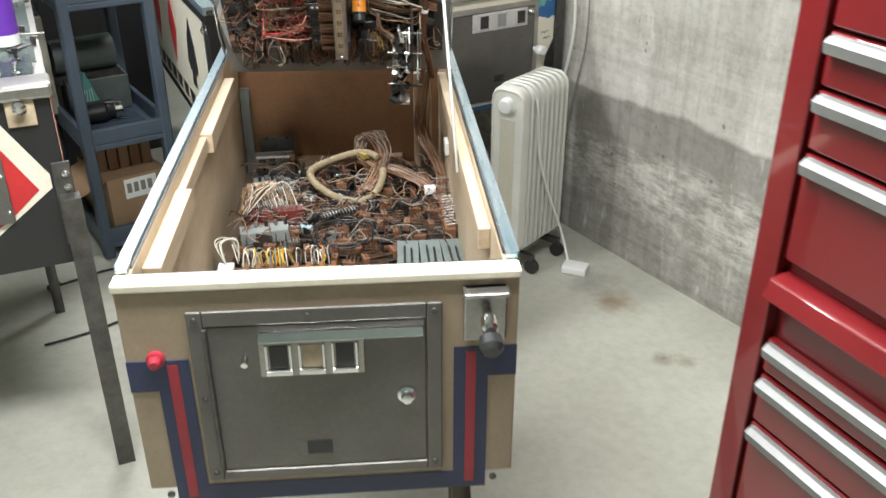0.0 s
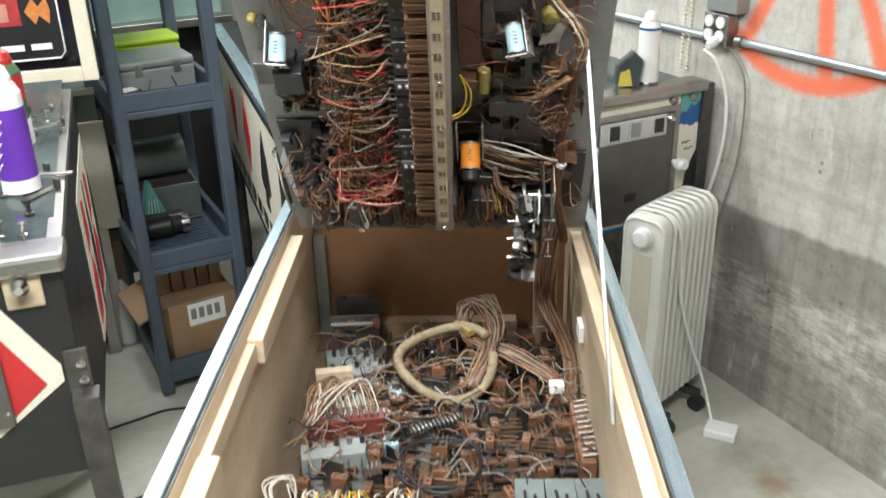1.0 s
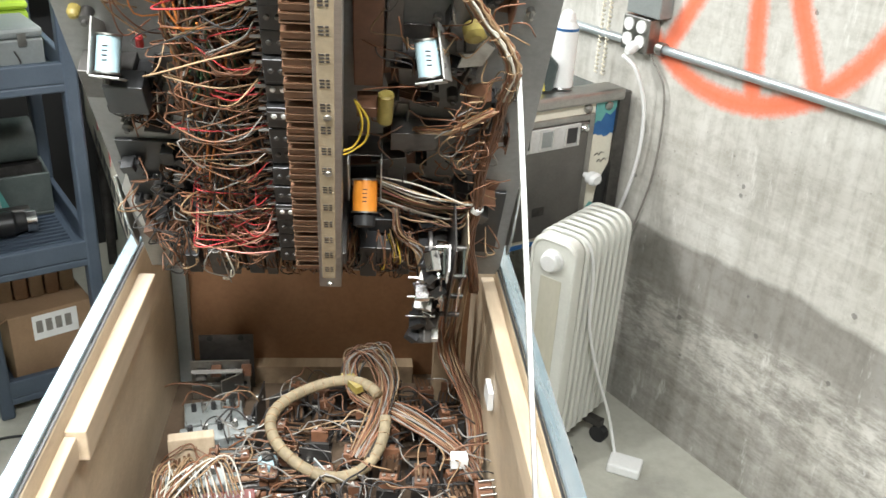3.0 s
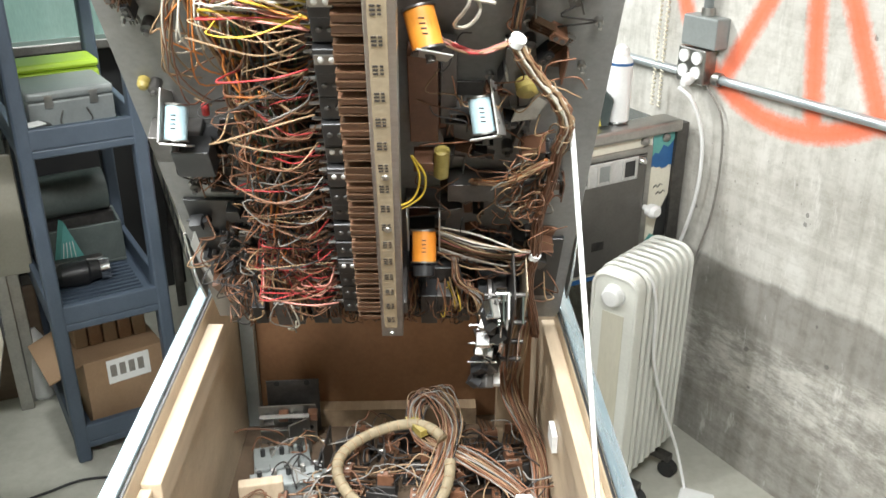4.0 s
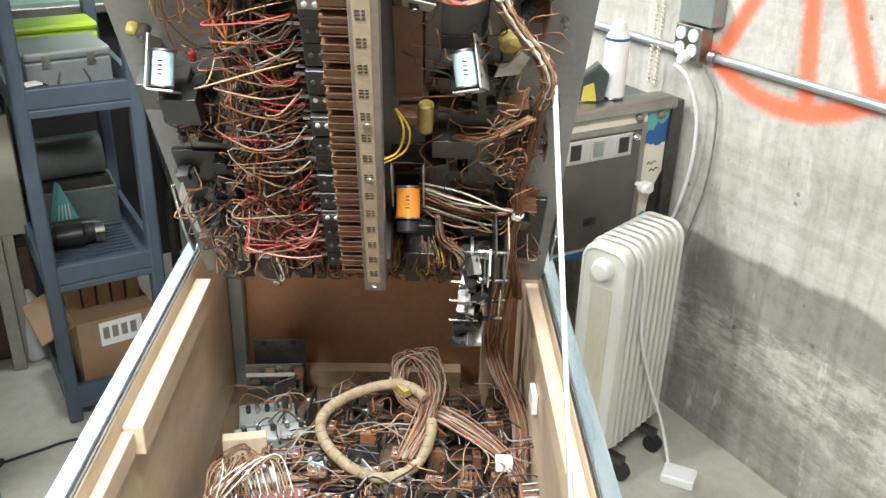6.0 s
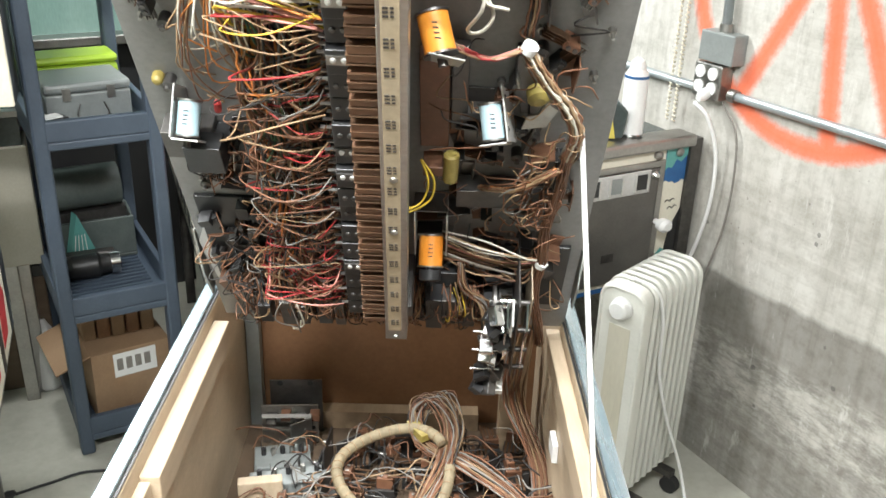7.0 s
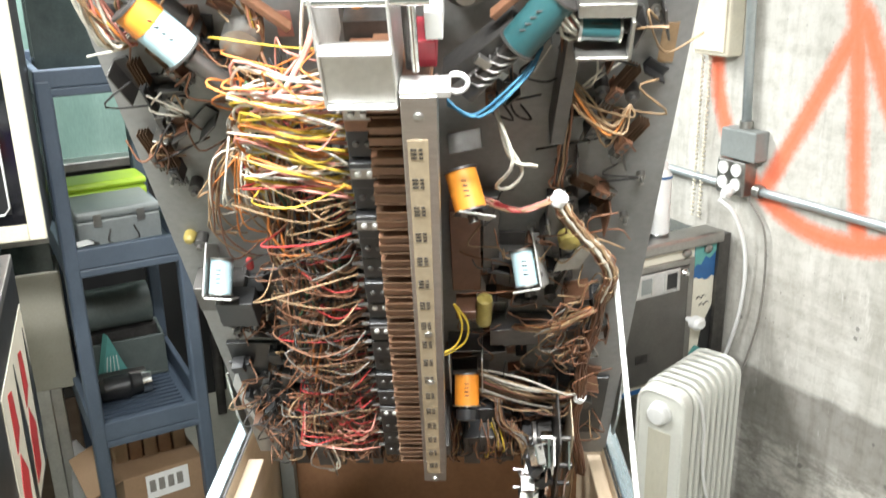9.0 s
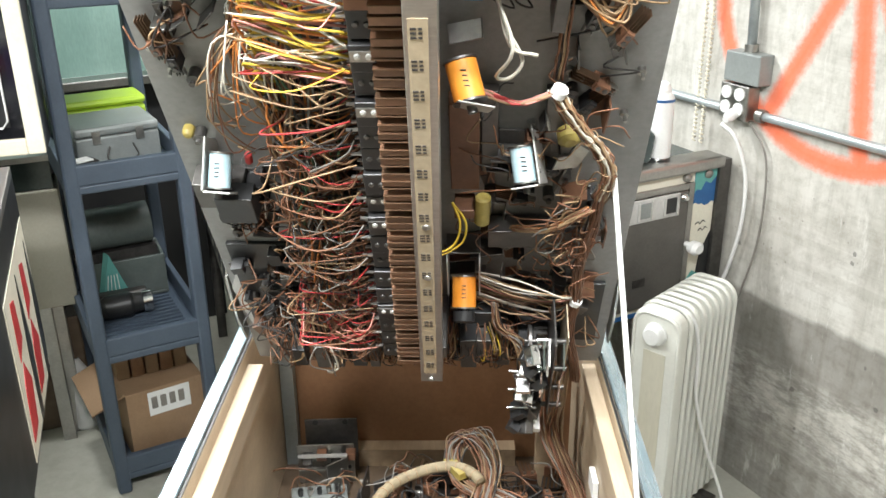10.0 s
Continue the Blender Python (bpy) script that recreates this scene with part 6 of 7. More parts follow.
part("cord", Mesh().tube(curve([(-0.05, -0.09, 0.985), (-0.015, -0.07, 0.95), (0.0, -0.04, 0.85), (-0.01, -0.03, 0.7), (-0.06, -0.03, 0.52), (-0.1, -0.06, 0.4)], 8), 0.005, 8), "white_plastic", cw)
part("thin_cord", Mesh().tube(curve([(-0.03, -0.02, 0.985), (0.03, -0.012, 0.9), (0.035, -0.01, 0.7), (-0.01, -0.01, 0.5), (-0.05, -0.01, 0.3)], 8), 0.0028, 6), "wire_grey", cw, "thin grey cord")
bx = on_wall("wall_box", "cream wall-mounted box above the outlet", "box")
part("body", box((-0.215, -0.05, 1.31), (-0.1, 0, 1.53)), "cream_light", bx, "", 0.006)
part("cover", box((-0.208, -0.056, 1.32), (-0.107, -0.05, 1.52)), "cream_light", bx, "", 0.003)
for s in (-0.185, -0.21):
    ch = on_wall("bead_chain", "white coiled cord hanging down the wall", "cord")
    part("cord", Mesh().tube([(s + 0.004 * math.cos(k * 1.2), -0.02 + 0.004 * math.sin(k * 1.2), 1.31 - 0.0022 * k) for k in range(190)], 0.0022, 5), "cream_light", ch)

# ---- heater cord and plug on the floor ----
hc = thing("heater_cord", Matrix.Identity(4), "white heater cord with plug adapter on the floor", "cord")
part("cord", Mesh().tube(curve([HEATER @ Vector(p) for p in ((0.01, 0.0, 0.697), (0.02, -0.06, 0.68), (0.035, -0.078, 0.6), (0.05, -0.08, 0.45), (0.09, -0.1, 0.3), (0.14, -0.13, 0.15), (0.15, -0.16, 0.04))] + [(0.74, 1.75, 0.012)], 8), 0.0045, 8), "white_plastic", hc)
ad = part("adapter", box((-0.045, -0.032, 0.0), (0.045, 0.032, 0.03)), "white_plastic", hc, "white plug adapter", 0.006)
ad.matrix_local = pose(0.762, 1.728, 0.0, 0, 0, -25)
pc = thing("black_cord", Matrix.Identity(4), "black power cord lying on the floor", "cord")
part("cord", Mesh().tube(curve([(-0.55, 1.7, 0.006), (-0.72, 1.83, 0.006), (-0.9, 1.84, 0.006), (-1.0, 1.78, 0.006), (-1.07, 1.73, 0.006)], 8), 0.004, 6), "rubber", pc)
part("plug", Mesh().turn([(0, 0.006), (0.015, 0.013), (0.045, 0.013), (0.05, 0.006)], (-1.07, 1.73, 0.014), (-1.1, 1.68, 0.014)), "rubber", pc)
pc = thing("black_cord", Matrix.Identity(4), "black power cord under the diamond machine", "cord")
part("cord", Mesh().tube(curve([(-0.6, 1.44, 0.006), (-0.75, 1.5, 0.006), (-0.87, 1.42, 0.006), (-0.96, 1.37, 0.006), (-1.0, 1.35, 0.006)], 8), 0.004, 6), "rubber", pc)

# ---- sea machine's front ----
sm = bpy.data.objects["pinball_machine"]
sd = [o for o in sm.children if o.name.startswith("coin_door")][0]
sp_ = part("slot_plate", box((-0.33, -0.018, 0.735), (-0.12, -0.012, 0.802)), "pale_plate", sd, "pale coin slot plate", 0.003)
for x, mt in ((-0.305, "black"), (-0.24, "grey_box"), (-0.165, "black")):
    w_ = part("slot_window", box((x, -0.021, 0.748), (x + 0.032, -0.018, 0.792)), mt, sp_, "", 0.001)
    part("slot_frame", Mesh().box((x - 0.005, -0.024, 0.744), (x, -0.018, 0.796)).box((x + 0.032, -0.024, 0.744), (x + 0.037, -0.018, 0.796)), "bright_zinc", w_, "", 0.001)
part("knob", Mesh().turn([(0, 0.008), (0.02, 0.008), (0.024, 0.018), (0.045, 0.02), (0.055, 0.012)], (-0.085, -0.012, 0.64), (-0.085, -0.1, 0.64)), "white_plastic", sd, "round white knob")
part("latch", Mesh().turn([(0, 0.012), (0.008, 0.012), (0.016, 0.006)], (-0.108, -0.012, 0.785), (-0.108, -0.1, 0.785)), "chrome", sd)
part("return_slot", box((-0.24, -0.014, 0.54), (-0.205, -0.012, 0.565)), "dark_steel", sd)
part("door_frame", Mesh().box((-0.475, -0.008, 0.455), (-0.462, 0, 0.82)).box((-0.088, -0.008, 0.455), (-0.072, 0, 0.82)).box((-0.462, -0.008, 0.802), (-0.088, 0, 0.82)), "steel", sm, "steel door frame", 0.001)
part("art_patch", Mesh().prism([(-0.068, 0.85), (-0.002, 0.85), (-0.002, 0.748), (-0.012, 0.752), (-0.02, 0.744), (-0.032, 0.742), (-0.04, 0.75), (-0.05, 0.748), (-0.06, 0.755), (-0.068, 0.752)], -0.0016, 0, "y"), "art_blue", sm, "blue painted sky")
part("art_patch", Mesh().prism([(-0.068, 0.85), (-0.002, 0.85), (-0.002, 0.825), (-0.02, 0.805), (-0.035, 0.815), (-0.048, 0.79), (-0.06, 0.795), (-0.068, 0.785)], -0.003, -0.0016, "y"), "art_teal", sm, "teal painted patch")
part("art_patch", Mesh().prism([(-0.002, 0.66), (-0.03, 0.6), (-0.04, 0.52), (-0.002, 0.5)], -0.0016, 0, "y"), "side_black", sm, "dark painted rock")
part("art_patch", Mesh().prism([(-0.07, 0.46), (-0.02, 0.46), (-0.03, 0.53), (-0.05, 0.545), (-0.07, 0.52)], -0.003, -0.0016, "y"), "art_teal", sm, "teal painted wave")
part("art_patch", Mesh().prism([(-0.56, 0.44), (-0.08, 0.44), (-0.08, 0.454), (-0.56, 0.454)], -0.0016, 0, "y"), "art_blue", sm, "blue painted base")
for bx0, bz in ((-0.04, 0.69), (-0.03, 0.668)):
    part("bird", Mesh().tube(curve([(bx0 - 0.014, -0.002, bz - 0.002), (bx0 - 0.006, -0.002, bz + 0.005), (bx0, -0.002, bz - 0.003), (bx0 + 0.008, -0.002, bz + 0.006), (bx0 + 0.016, -0.002, bz + 0.001)], 4), 0.0012, 4), "side_black", sm)
for x in (-0.095, -0.03):
    part("bolt", Mesh().turn([(0, 0.012), (0.008, 0.012), (0.014, 0.004)], (x, 0, 0.835), (x, -0.1, 0.835), 14), "steel", sm)
part("side_strip", box((0.0, -0.01, 0.1), (0.035, 0.04, 0.87)), "dark_steel", sm, "dark steel corner leg")


def spray_can(base, x, y, z, h, r, body, cap, label, capshape="cap"):
    c = thing("spray_can", Matrix.Translation(base @ Vector((x, y, z))), label, "spray can")
    part("body", Mesh().turn([(0, r * 0.94), (0.004, r), (h * 0.78, r), (h * 0.84, r * 0.8), (h * 0.86, r * 0.7)], (0, 0, 0), (0, 0, 1), 28), body, c)
    part("rim", Mesh().turn([(0, r * 1.02), (0.005, r * 1.02)], (0, 0, 0), (0, 0, 1), 28), "art_blue" if body == "white_plastic" and cap != "white_plastic" else "chrome", c)
    part("cap", Mesh().turn([(h * 0.86, r * 0.66), (h * 0.9, r * 0.66), (h * 0.97, r * 0.5), (h, r * 0.2)], (0, 0, 0), (0, 0, 1), 24), cap, c)
    return c


wc = spray_can(SEA, -0.146, 0.0545, 0.888, 0.2, 0.031, "white_plastic", "white_plastic", "white spray can with grey band on machine glass")
part("band", Mesh().turn([(0.15, 0.0315), (0.157, 0.0315)], (0, 0, 0), (0, 0, 1), 28), "art_blue", wc)
vc = spray_can(LEFT, -0.063, 0.252, 0.975, 0.235, 0.033, "white_plastic", "white_plastic", "white spray can with purple label")
part("label_wrap", Mesh().turn([(0.03, 0.0335), (0.16, 0.0335)], (0, 0, 0), (0, 0, 1), 28), "purple", vc, "purple label with unreadable print")
for k in range(5):
    a = 4.2 + 0.12 * k
    p = Vector((0.034 * math.cos(a), 0.034 * math.sin(a), 0.05 + 0.02 * k))
    part("print_bar", Mesh().rod(p, p + Vector((-0.01 * math.sin(a), 0.01 * math.cos(a), 0.012)), 0.0016, 6), "white_plastic", vc)
rc = spray_can(LEFT, -0.079, 0.455, 0.985, 0.21, 0.03, "wire_green", "art_red", "dark green spray can with red cap")
part("label_wrap", Mesh().turn([(0.11, 0.0306), (0.16, 0.0306)], (0, 0, 0), (0, 0, 1), 28), "art_red", rc, "red label band")
part("label_wrap", Mesh().turn([(0.0, 0.0307), (0.07, 0.0307)], (0, 0, 0), (0, 0, 1), 28), "white_plastic", rc, "white label band")
bag = thing("plastic_bag", Matrix.Translation(SEA @ Vector((-0.215, 0.06, 0.888))), "clear blue and yellow crumpled plastic packet", "packet")
part("packet", Mesh().prism([(-0.03, 0), (0.04, 0.0), (0.05, 0.07), (0.02, 0.1), (-0.025, 0.06)], -0.02, 0.02, "y"), "teal_glass", bag, "", 0.006)
part("insert", Mesh().prism([(-0.02, 0.002), (0.02, 0.002), (0.01, 0.05), (-0.015, 0.04)], -0.022, -0.0205, "y"), "coil_yellow", bag)

# ---- card machine's side ----
cm = bpy.data.objects["pinball_machine.001"]
part("side_art", Mesh().prism([(0.06, 0.53), (1.25, 0.53), (1.25, 0.86), (0.06, 0.86)], -0.0016, 0, "x"), "art_white", cm, "off-white painted side")
part("side_band", Mesh().prism([(0.0, 0.86), (1.25, 0.86), (1.25, 0.885), (0.0, 0.885)], -0.003, 0, "x"), "side_black", cm)
part("diamond", Mesh().prism([(0.50, 0.73), (0.56, 0.84), (0.62, 0.73), (0.56, 0.62)], -0.003, -0.0016, "x"), "art_red", cm, "red painted diamond")
part("spade", Mesh().prism([(0.2, 0.68), (0.22, 0.75), (0.27, 0.82), (0.32, 0.75), (0.34, 0.68), (0.31, 0.66), (0.29, 0.67), (0.3, 0.62), (0.24, 0.62), (0.25, 0.67), (0.23, 0.66)], -0.003, -0.0016, "x"), "side_black", cm, "black painted spade")
part("heart", Mesh().prism([(0.84, 0.62), (0.78, 0.74), (0.8, 0.8), (0.84, 0.78), (0.88, 0.8), (0.9, 0.74)], -0.003, -0.0016, "x"), "art_red", cm, "red painted heart")
for k in range(9):
    part("art_bar", Mesh().prism([(0.12 + 0.1 * k, 0.545), (0.17 + 0.1 * k, 0.545), (0.18 + 0.1 * k, 0.585), (0.11 + 0.1 * k, 0.585)], -0.003, -0.0016, "x"), "side_black", cm)
for y, z in ((0.03, 0.84), (0.02, 0.62)):
    part("corner_bolt", Mesh().turn([(0, 0.012), (0.006, 0.012), (0.012, 0.004)], (0, y, z), (-0.1, y, z), 12), "chrome", cm)

# ---- diamond machine ----
lm = bpy.data.objects["pinball_machine.002"]
part("coin_plate", box((-0.085, -0.008, 0.875), (-0.03, 0, 0.955)), "label_tan", lm, "worn brass-coloured shooter plate", 0.003)
part("shooter_knob", Mesh().turn([(0, 0.01), (0.012, 0.01), (0.02, 0.014), (0.03, 0.006)], (-0.058, -0.008, 0.92), (-0.058, -0.1, 0.915)), "chrome", lm)
part("art_white", Mesh().prism([(-0.11, 0.9), (-0.03, 0.765), (-0.03, 0.735), (-0.2, 0.61), (-0.3, 0.61), (-0.3, 0.9)], -0.0016, 0, "y"), "art_white", lm, "off-white painted diamond border")
part("art_red", Mesh().prism([(-0.12, 0.85), (-0.056, 0.735), (-0.12, 0.68), (-0.16, 0.655), (-0.28, 0.655), (-0.28, 0.85)], -0.003, -0.0016, "y"), "art_red", lm, "red painted diamond")
part("coin_door", box((-0.45, -0.014, 0.675), (-0.112, -0.003, 0.89)), "door_steel", lm, "dull steel coin door", 0.003)
for z in (0.86, 0.78, 0.7):
    part("bolt", Mesh().turn([(0, 0.004), (0.003, 0)], (-0.12, -0.014, z), (-0.12, -0.1, z), 8), "zinc", lm)
part("leg_bracket", Mesh().prism([(-0.025, 0.79), (0.012, 0.79), (0.012, 0.62), (-0.025, 0.6)], -0.006, 0.0, "y"), "dark_steel", lm, "dull steel leg bracket", 0.002)
for z in (0.765, 0.735, 0.69):
    part("leg_bolt", Mesh().turn([(0, 0.008), (0.005, 0.008), (0.009, 0.002)], (0.0, -0.006, z), (0.0, -0.1, z), 10), "chrome", lm)
part("side_art", Mesh().prism([(0.42, 0.57), (0.8, 0.57), (0.8, 0.91), (0.42, 0.88)], 0, 0.0016, "x"), "art_white", lm, "off-white painted side")
for k in range(2):
    y0 = 0.44 + 0.18 * k
    part("side_art", Mesh().prism([(y0, 0.6), (y0 + 0.07, 0.6), (y0 + 0.1, 0.68), (y0 + 0.05, 0.74), (y0 + 0.02, 0.7)], 0.0016, 0.003, "x"), "art_red", lm, "red painted side figure")
    part("side_art", Mesh().prism([(y0 + 0.03, 0.75), (y0 + 0.09, 0.77), (y0 + 0.08, 0.85), (y0 + 0.04, 0.86)], 0.0016, 0.003, "x"), "art_red", lm, "red painted side figure")
    part("side_art", Mesh().prism([(y0 + 0.13, 0.57), (y0 + 0.16, 0.57), (y0 + 0.18, 0.72), (y0 + 0.15, 0.87), (y0 + 0.13, 0.72)], 0.0016, 0.003, "x"), "side_black", lm, "black painted band")
bb = [o for o in lm.children if o.name.startswith("backbox")][0]
part("glass_frame", Mesh().box((0.025, 0.935, 1.0), (0.06, 0.949, 1.75)).box((-0.6, 0.935, 1.0), (0.025, 0.949, 1.035)), "cream_light", bb, "cream backglass frame", 0.003)
bg = part("backglass", box((-0.6, 0.943, 1.036), (0.024, 0.949, 1.75)), "glass_black", bb, "black backglass with painted signs")
part("glass_panel", Mesh().prism([(-0.4, 1.06), (0.0, 1.06), (0.0, 1.3), (-0.4, 1.3)], 0.9405, 0.9425, "y"), "side_black", bg, "", 0.001)
part("glass_line", Mesh().tube([(-0.4, 0.94, 1.06), (-0.015, 0.94, 1.06), (-0.003, 0.94, 1.075), (-0.003, 0.94, 1.3)], 0.0025, 6), "white_plastic", bg)
part("neon_patch", box((-0.27, 0.938, 1.14), (-0.085, 0.9404, 1.2)), "wire_red", bg, "dark red painted panel")
part("ornament", Mesh().prism([(-0.075, 1.17), (-0.055, 1.2), (-0.045, 1.18), (-0.025, 1.2), (-0.02, 1.17), (-0.025, 1.14), (-0.045, 1.16), (-0.055, 1.14)], 0.938, 0.9404, "y"), "wire_orange", bg, "orange painted ornament")
for k, (bx0, w) in enumerate(((-0.26, 0.03), (-0.22, 0.03), (-0.18, 0.03), (-0.14, 0.03))):
    part("sign_bar", box((bx0, 0.937, 1.15), (bx0 + w, 0.938, 1.19)), "wire_pink", bg)
for bx0, w in ((-0.14, 0.05), (-0.075, 0.045)):
    part("sign_bar", box((bx0, 0.938, 1.082), (bx0 + w, 0.9404, 1.096)), "white_plastic", bg)
clutter = random.Random(3)
for k in range(64):
    x, y = clutter.uniform(-0.3, -0.025), clutter.uniform(0.07, 0.6)
    z = 0.953 + (y - 0.05) * 0.114
    a = clutter.uniform(0, 180)
    L = clutter.uniform(0.015, 0.05)
    mm = LEFT @ pose(x, y, z, 6.5, 0, a)
    pz = thing("loose_part", mm, "small loose metal pinball part on the glass", "metal part", "loose parts on glass")
    if k % 3:
        part("bar", Mesh().box((-L, -0.006, 0), (L, 0.006, 0.005)).box((L - 0.006, -0.006, 0.005), (L, 0.006, 0.018)), clutter.choice(["chrome", "zinc", "dark_steel", "zinc", "art_blue"]), pz, "", 0.001)
    else:
        part("post", Mesh().turn([(0, 0.008), (0.006, 0.008), (0.008, 0.004), (0.022, 0.004), (0.024, 0.007), (0.03, 0.007)], (0, 0, 0), (0, 0, 1), 12), clutter.choice(["chrome", "zinc", "black"]), pz)

# ---- beige machine behind the cart ----
bm_ = thing("pinball_machine", sized(pose(-1.121, 2.205, 0, 0, 0, 25.7), 1.069), "beige cabinet corner on steel legs beside the cart", "pinball machine")
part("body", box((-0.6, 0, 0.44), (0, 1.2, 0.78)), "beige", bm_, "beige painted cabinet", 0.004)
part("glass_case", Mesh().box((-0.6, 0.01, 0.78), (-0.01, 0.6, 0.86)), "teal_glass", bm_, "dusty green glass panels", 0.003)
part("steel_edge", box((-0.6, 0.0, 0.86), (0.0, 0.03, 0.875)), "steel", bm_)
for x, y in ((-0.09, 0.02), (-0.06, 0.06), (-0.57, 0.03), (-0.03, 1.17), (-0.57, 1.17)):
    part("leg", Mesh().prism([(y - 0.02, 0.46), (y + 0.018, 0.46), (y + 0.03, 0.0), (y, 0.0)], x - 0.018, x + 0.018, "x"), "steel", bm_, "dull steel leg", 0.002)

stash = thing("storage_box", sized(pose(-1.121, 2.205, 0, 0, 0, 25.7), 1.069), "dark brown storage box under the beige cabinet", "box")
part("body", box((-0.5, 0.1, 0), (-0.01, 0.8, 0.36)), "wood_inner", stash, "", 0.006)
part("lid", box((-0.505, 0.095, 0.361), (-0.005, 0.805, 0.4)), "side_black", stash, "black lid", 0.006)

# ---- the cart's load ----
def load(name, x, y, z, label, category, turn=0.0):
    return thing(name, CART @ pose(x, y, z, 0, 0, turn), label, category)


tb = load("tool_box", 0.19, 0.23, 0.86, "grey steel tool box with wire handle", "tool box", 3)
part("body", box((-0.13, -0.09, 0), (0.12, 0.09, 0.075)), "grey_box", tb, "", 0.005)
part("lid", box((-0.132, -0.092, 0.077), (0.122, 0.092, 0.1)), "grey_box", tb, "", 0.008)
part("handle", Mesh().tube(curve([(-0.035, -0.094, 0.05), (-0.045, -0.1, 0.02), (0.0, -0.102, 0.012), (0.045, -0.1, 0.02), (0.035, -0.094, 0.05)], 5), 0.0025, 6), "dark_steel", tb)
for x in (-0.07, 0.06):
    part("latch", box((x - 0.012, -0.096, 0.06), (x + 0.012, -0.092, 0.09)), "zinc", tb)
lb = load("lime_case", 0.2, 0.4, 0.86, "lime green plastic case behind the tool box", "case", 2)
part("body", box((-0.13, -0.06, 0), (0.13, 0.06, 0.1)), "lime", lb, "", 0.012)
part("lid", box((-0.132, -0.062, 0.101), (0.132, 0.062, 0.122)), "lime", lb, "", 0.012)
sb = load("small_box", 0.07, 0.06, 0.86, "small black box with white top", "box", 20)
part("body", box((-0.035, -0.022, 0), (0.035, 0.022, 0.045)), "black", sb, "", 0.003)
part("top", box((-0.03, -0.018, 0.045), (0.02, 0.016, 0.049)), "white_plastic", sb, "", 0.001)
ln = load("grille_mat", 0.18, 0.25, 0.41, "black ribbed mat on the shelf", "mat")
for k in range(12):
    part("rib", box((-0.13, -0.18 + 0.022 * k, 0), (0.13, -0.172 + 0.022 * k, 0.006)), "cart_blue", ln)
dk = load("power_tool", 0.17, 0.2, 0.416, "dark power tool with chrome collar", "tool", -5)
part("body", Mesh().turn([(0, 0.02), (0.02, 0.032), (0.1, 0.034), (0.11, 0.028), (0.16, 0.022)], (-0.11, 0, 0.035), (0.1, 0.01, 0.035)), "black", dk)
part("collar", Mesh().rod((0.03, 0.006, 0.035), (0.06, 0.008, 0.035), 0.03, 18), "chrome", dk, "chrome collar")
part("handle", box((-0.13, 0.03, 0.0), (0.05, 0.06, 0.06)), "dark_steel", dk, "", 0.006)
gp = load("green_card", 0.12, 0.285, 0.416, "folded green striped card", "card", 15)
part("card", Mesh().prism([(-0.05, 0), (0.07, 0), (0.0, 0.16)], -0.015, 0.015, "y"), "art_teal", gp)
for k in range(4):
    part("print_bar", Mesh().rod((-0.03 + 0.018 * k, -0.0155, 0.01), (-0.012 + 0.01 * k, -0.0155, 0.1), 0.0015, 5), "white_plastic", gp)
bxs = load("grey_bin", 0.19, 0.38, 0.416, "dark grey bin full of tools", "bin", -3)
part("bin", Mesh().box((-0.13, -0.07, 0), (0.13, 0.07, 0.01)).box((-0.13, -0.07, 0.01), (0.13, -0.06, 0.12)).box((-0.13, 0.06, 0.01), (0.13, 0.07, 0.12)).box((-0.13, -0.06, 0.01), (-0.12, 0.06, 0.12)).box((0.12, -0.06, 0.01), (0.13, 0.06, 0.12)), "teal_dark", bxs, "", 0.003)
rl = load("paper_roll", 0.17, 0.42, 0.6, "grey paper roll lying under the shelf", "roll")
part("roll", Mesh().turn([(0, 0.06), (0.26, 0.06)], (-0.13, 0, 0.0), (0.2, 0, 0.0), 26), "teal_dark", rl)
part("shelf_bracket", box((-0.14, -0.04, -0.09), (0.14, 0.04, -0.06)), "dark_steel", rl)
part("end_support", box((-0.135, -0.02, -0.184), (-0.12, 0.02, -0.06)), "dark_steel", rl)
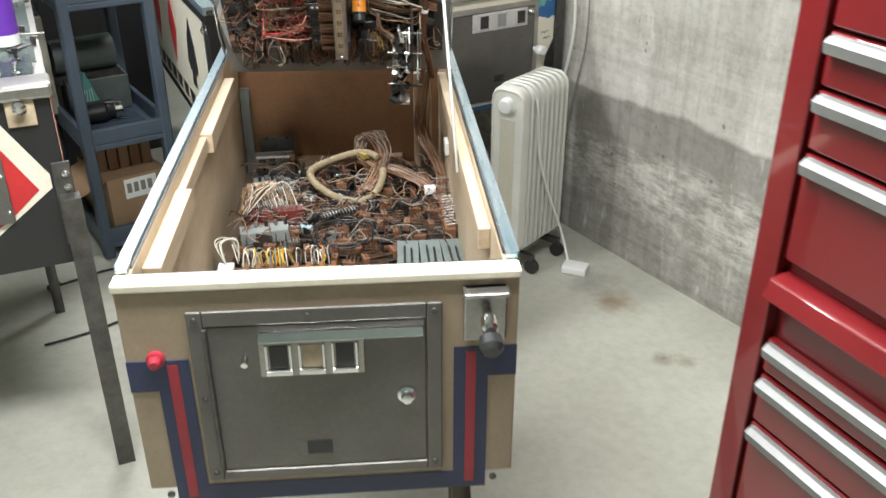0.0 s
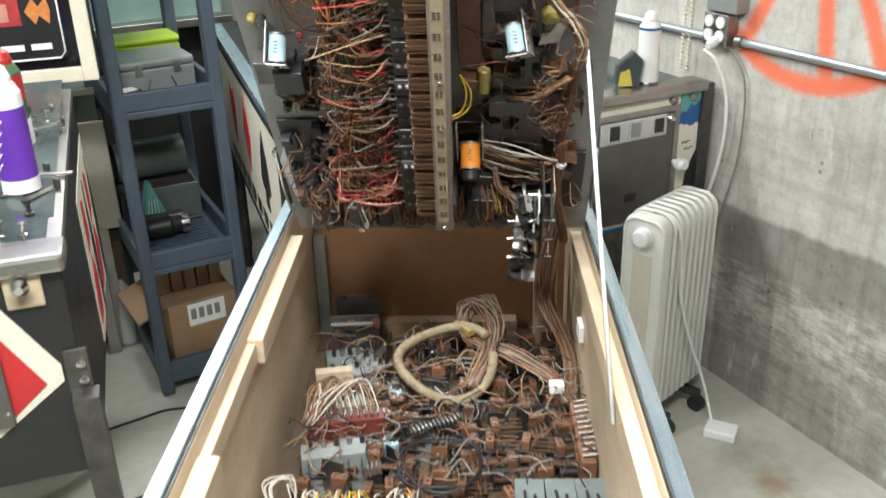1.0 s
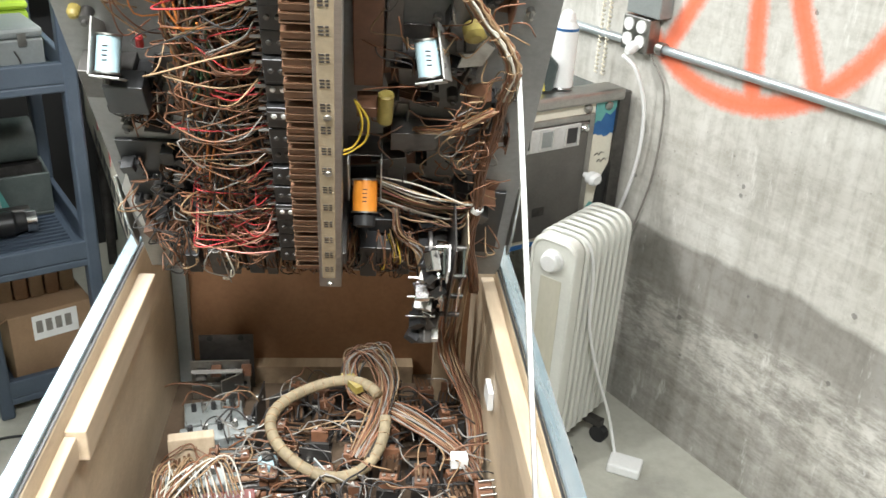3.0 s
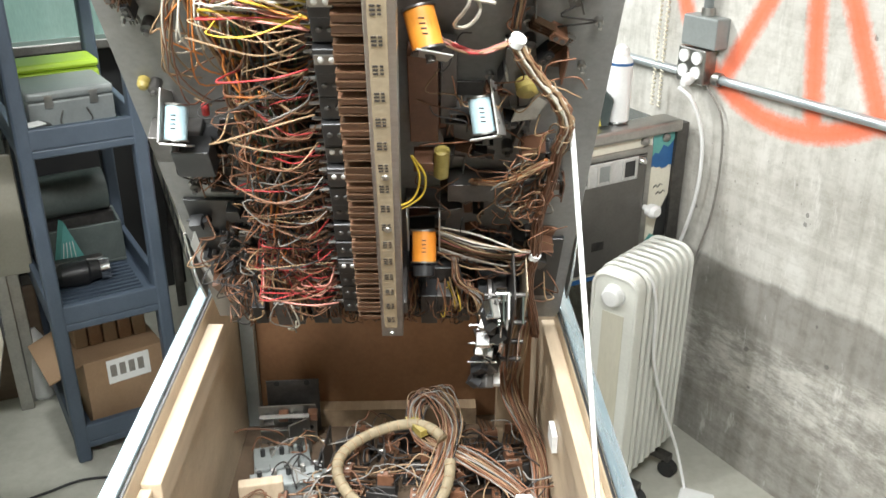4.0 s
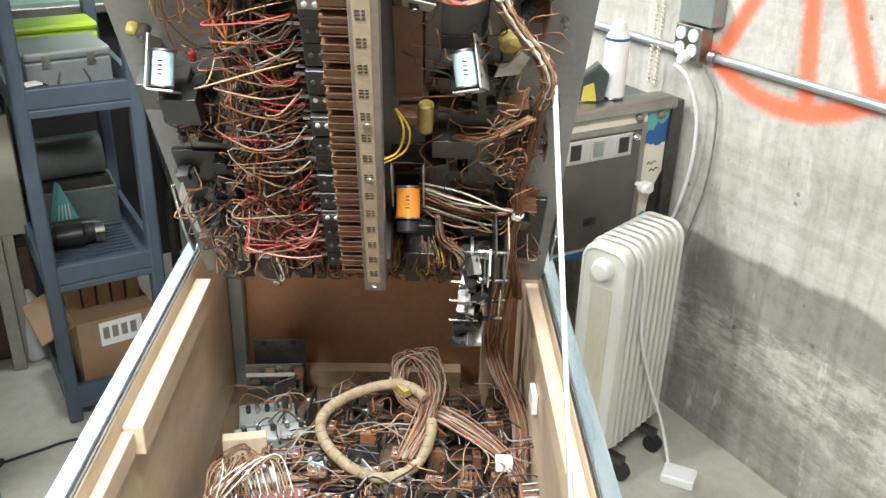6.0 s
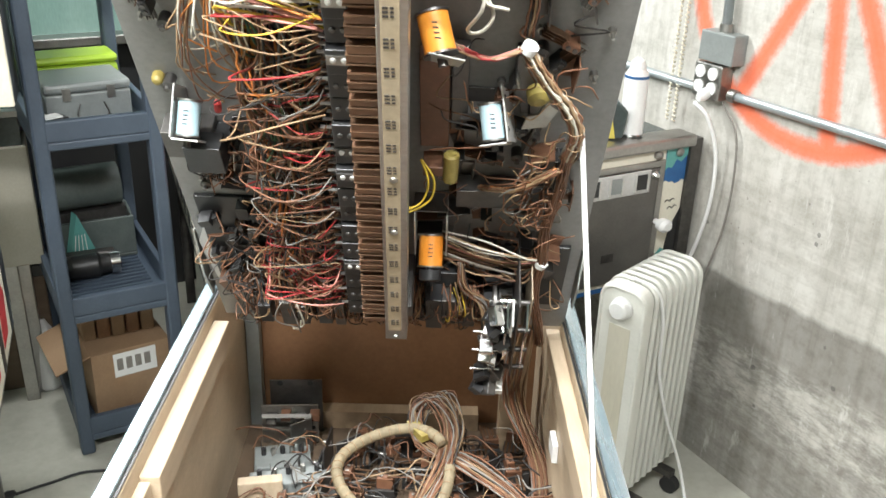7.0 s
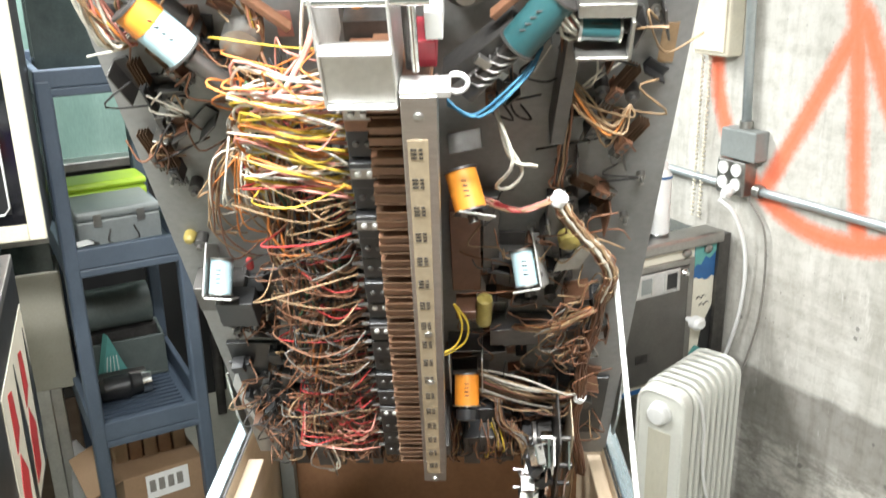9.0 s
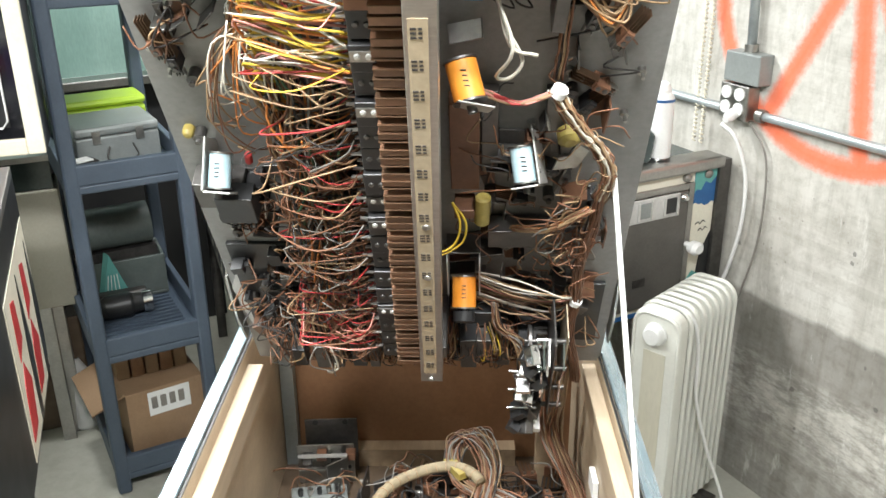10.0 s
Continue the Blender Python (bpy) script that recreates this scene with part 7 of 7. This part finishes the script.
part("end_support", box((0.12, -0.02, -0.184), (0.135, 0.02, -0.06)), "dark_steel", rl)
cx = load("cardboard_box", 0.19, 0.2, 0.06, "open cardboard box with white shipping label", "box", 4)
part("body", box((-0.13, -0.14, 0), (0.13, 0.16, 0.2)), "cardboard", cx, "", 0.002)
part("flap", Mesh().prism([(-0.13, 0.2), (-0.13, 0.204), (-0.24, 0.17), (-0.24, 0.166)], -0.14, 0.1, "y"), "cardboard", cx)
part("shipping_label", box((-0.06, -0.1415, 0.12), (0.08, -0.14, 0.19)), "white_plastic", cx, "white shipping label")
for k in range(4):
    part("print_bar", box((-0.05 + 0.03 * k, -0.142, 0.14), (-0.03 + 0.03 * k, -0.1415, 0.175)), "wire_grey", cx)
br = load("paper_sacks", 0.19, 0.26, 0.26, "brown paper sacks stacked in the box", "paper")
for k in range(5):
    part("sack", box((-0.12 + 0.048 * k, -0.12, 0), (-0.076 + 0.048 * k, 0.1, 0.09 + 0.01 * (k % 2))), "hardboard" if k % 2 else "cardboard", br, "", 0.006)
jar = load("plastic_jug", -0.03, 0.42, 0.0, "white plastic jug on the floor by the cart", "jug")
part("body", Mesh().turn([(0, 0.05), (0.01, 0.055), (0.16, 0.055), (0.2, 0.03), (0.22, 0.018)], (0, 0, 0), (0, 0, 1), 20), "white_plastic", jar)
tp = load("glass_panel", 0.16, 0.3, 1.28, "stack of pale green backglass sheets on the cart", "glass", 2)
for k in range(4):
    part("sheet", box((-0.14, -0.15 + 0.02 * k, 0), (0.15, -0.144 + 0.02 * k, 0.3 - 0.03 * k)), "teal_glass", tp)
gl = load("glass_panel", 0.5, 0.95, 0.0, "tall pale green backglass leaning behind the cart", "glass")
part("sheet", box((-0.6, 0, 0.9), (0.2, 0.02, 1.75)), "teal_pale", gl, "", 0.004)
part("stand", box((-0.6, -0.03, 0.0), (0.2, 0.06, 0.9)), "side_black", gl, "", 0.004)
part("ledge", box((-0.62, -0.08, 0.9), (0.22, -0.001, 0.93)), "steel", gl, "worn steel ledge", 0.004)
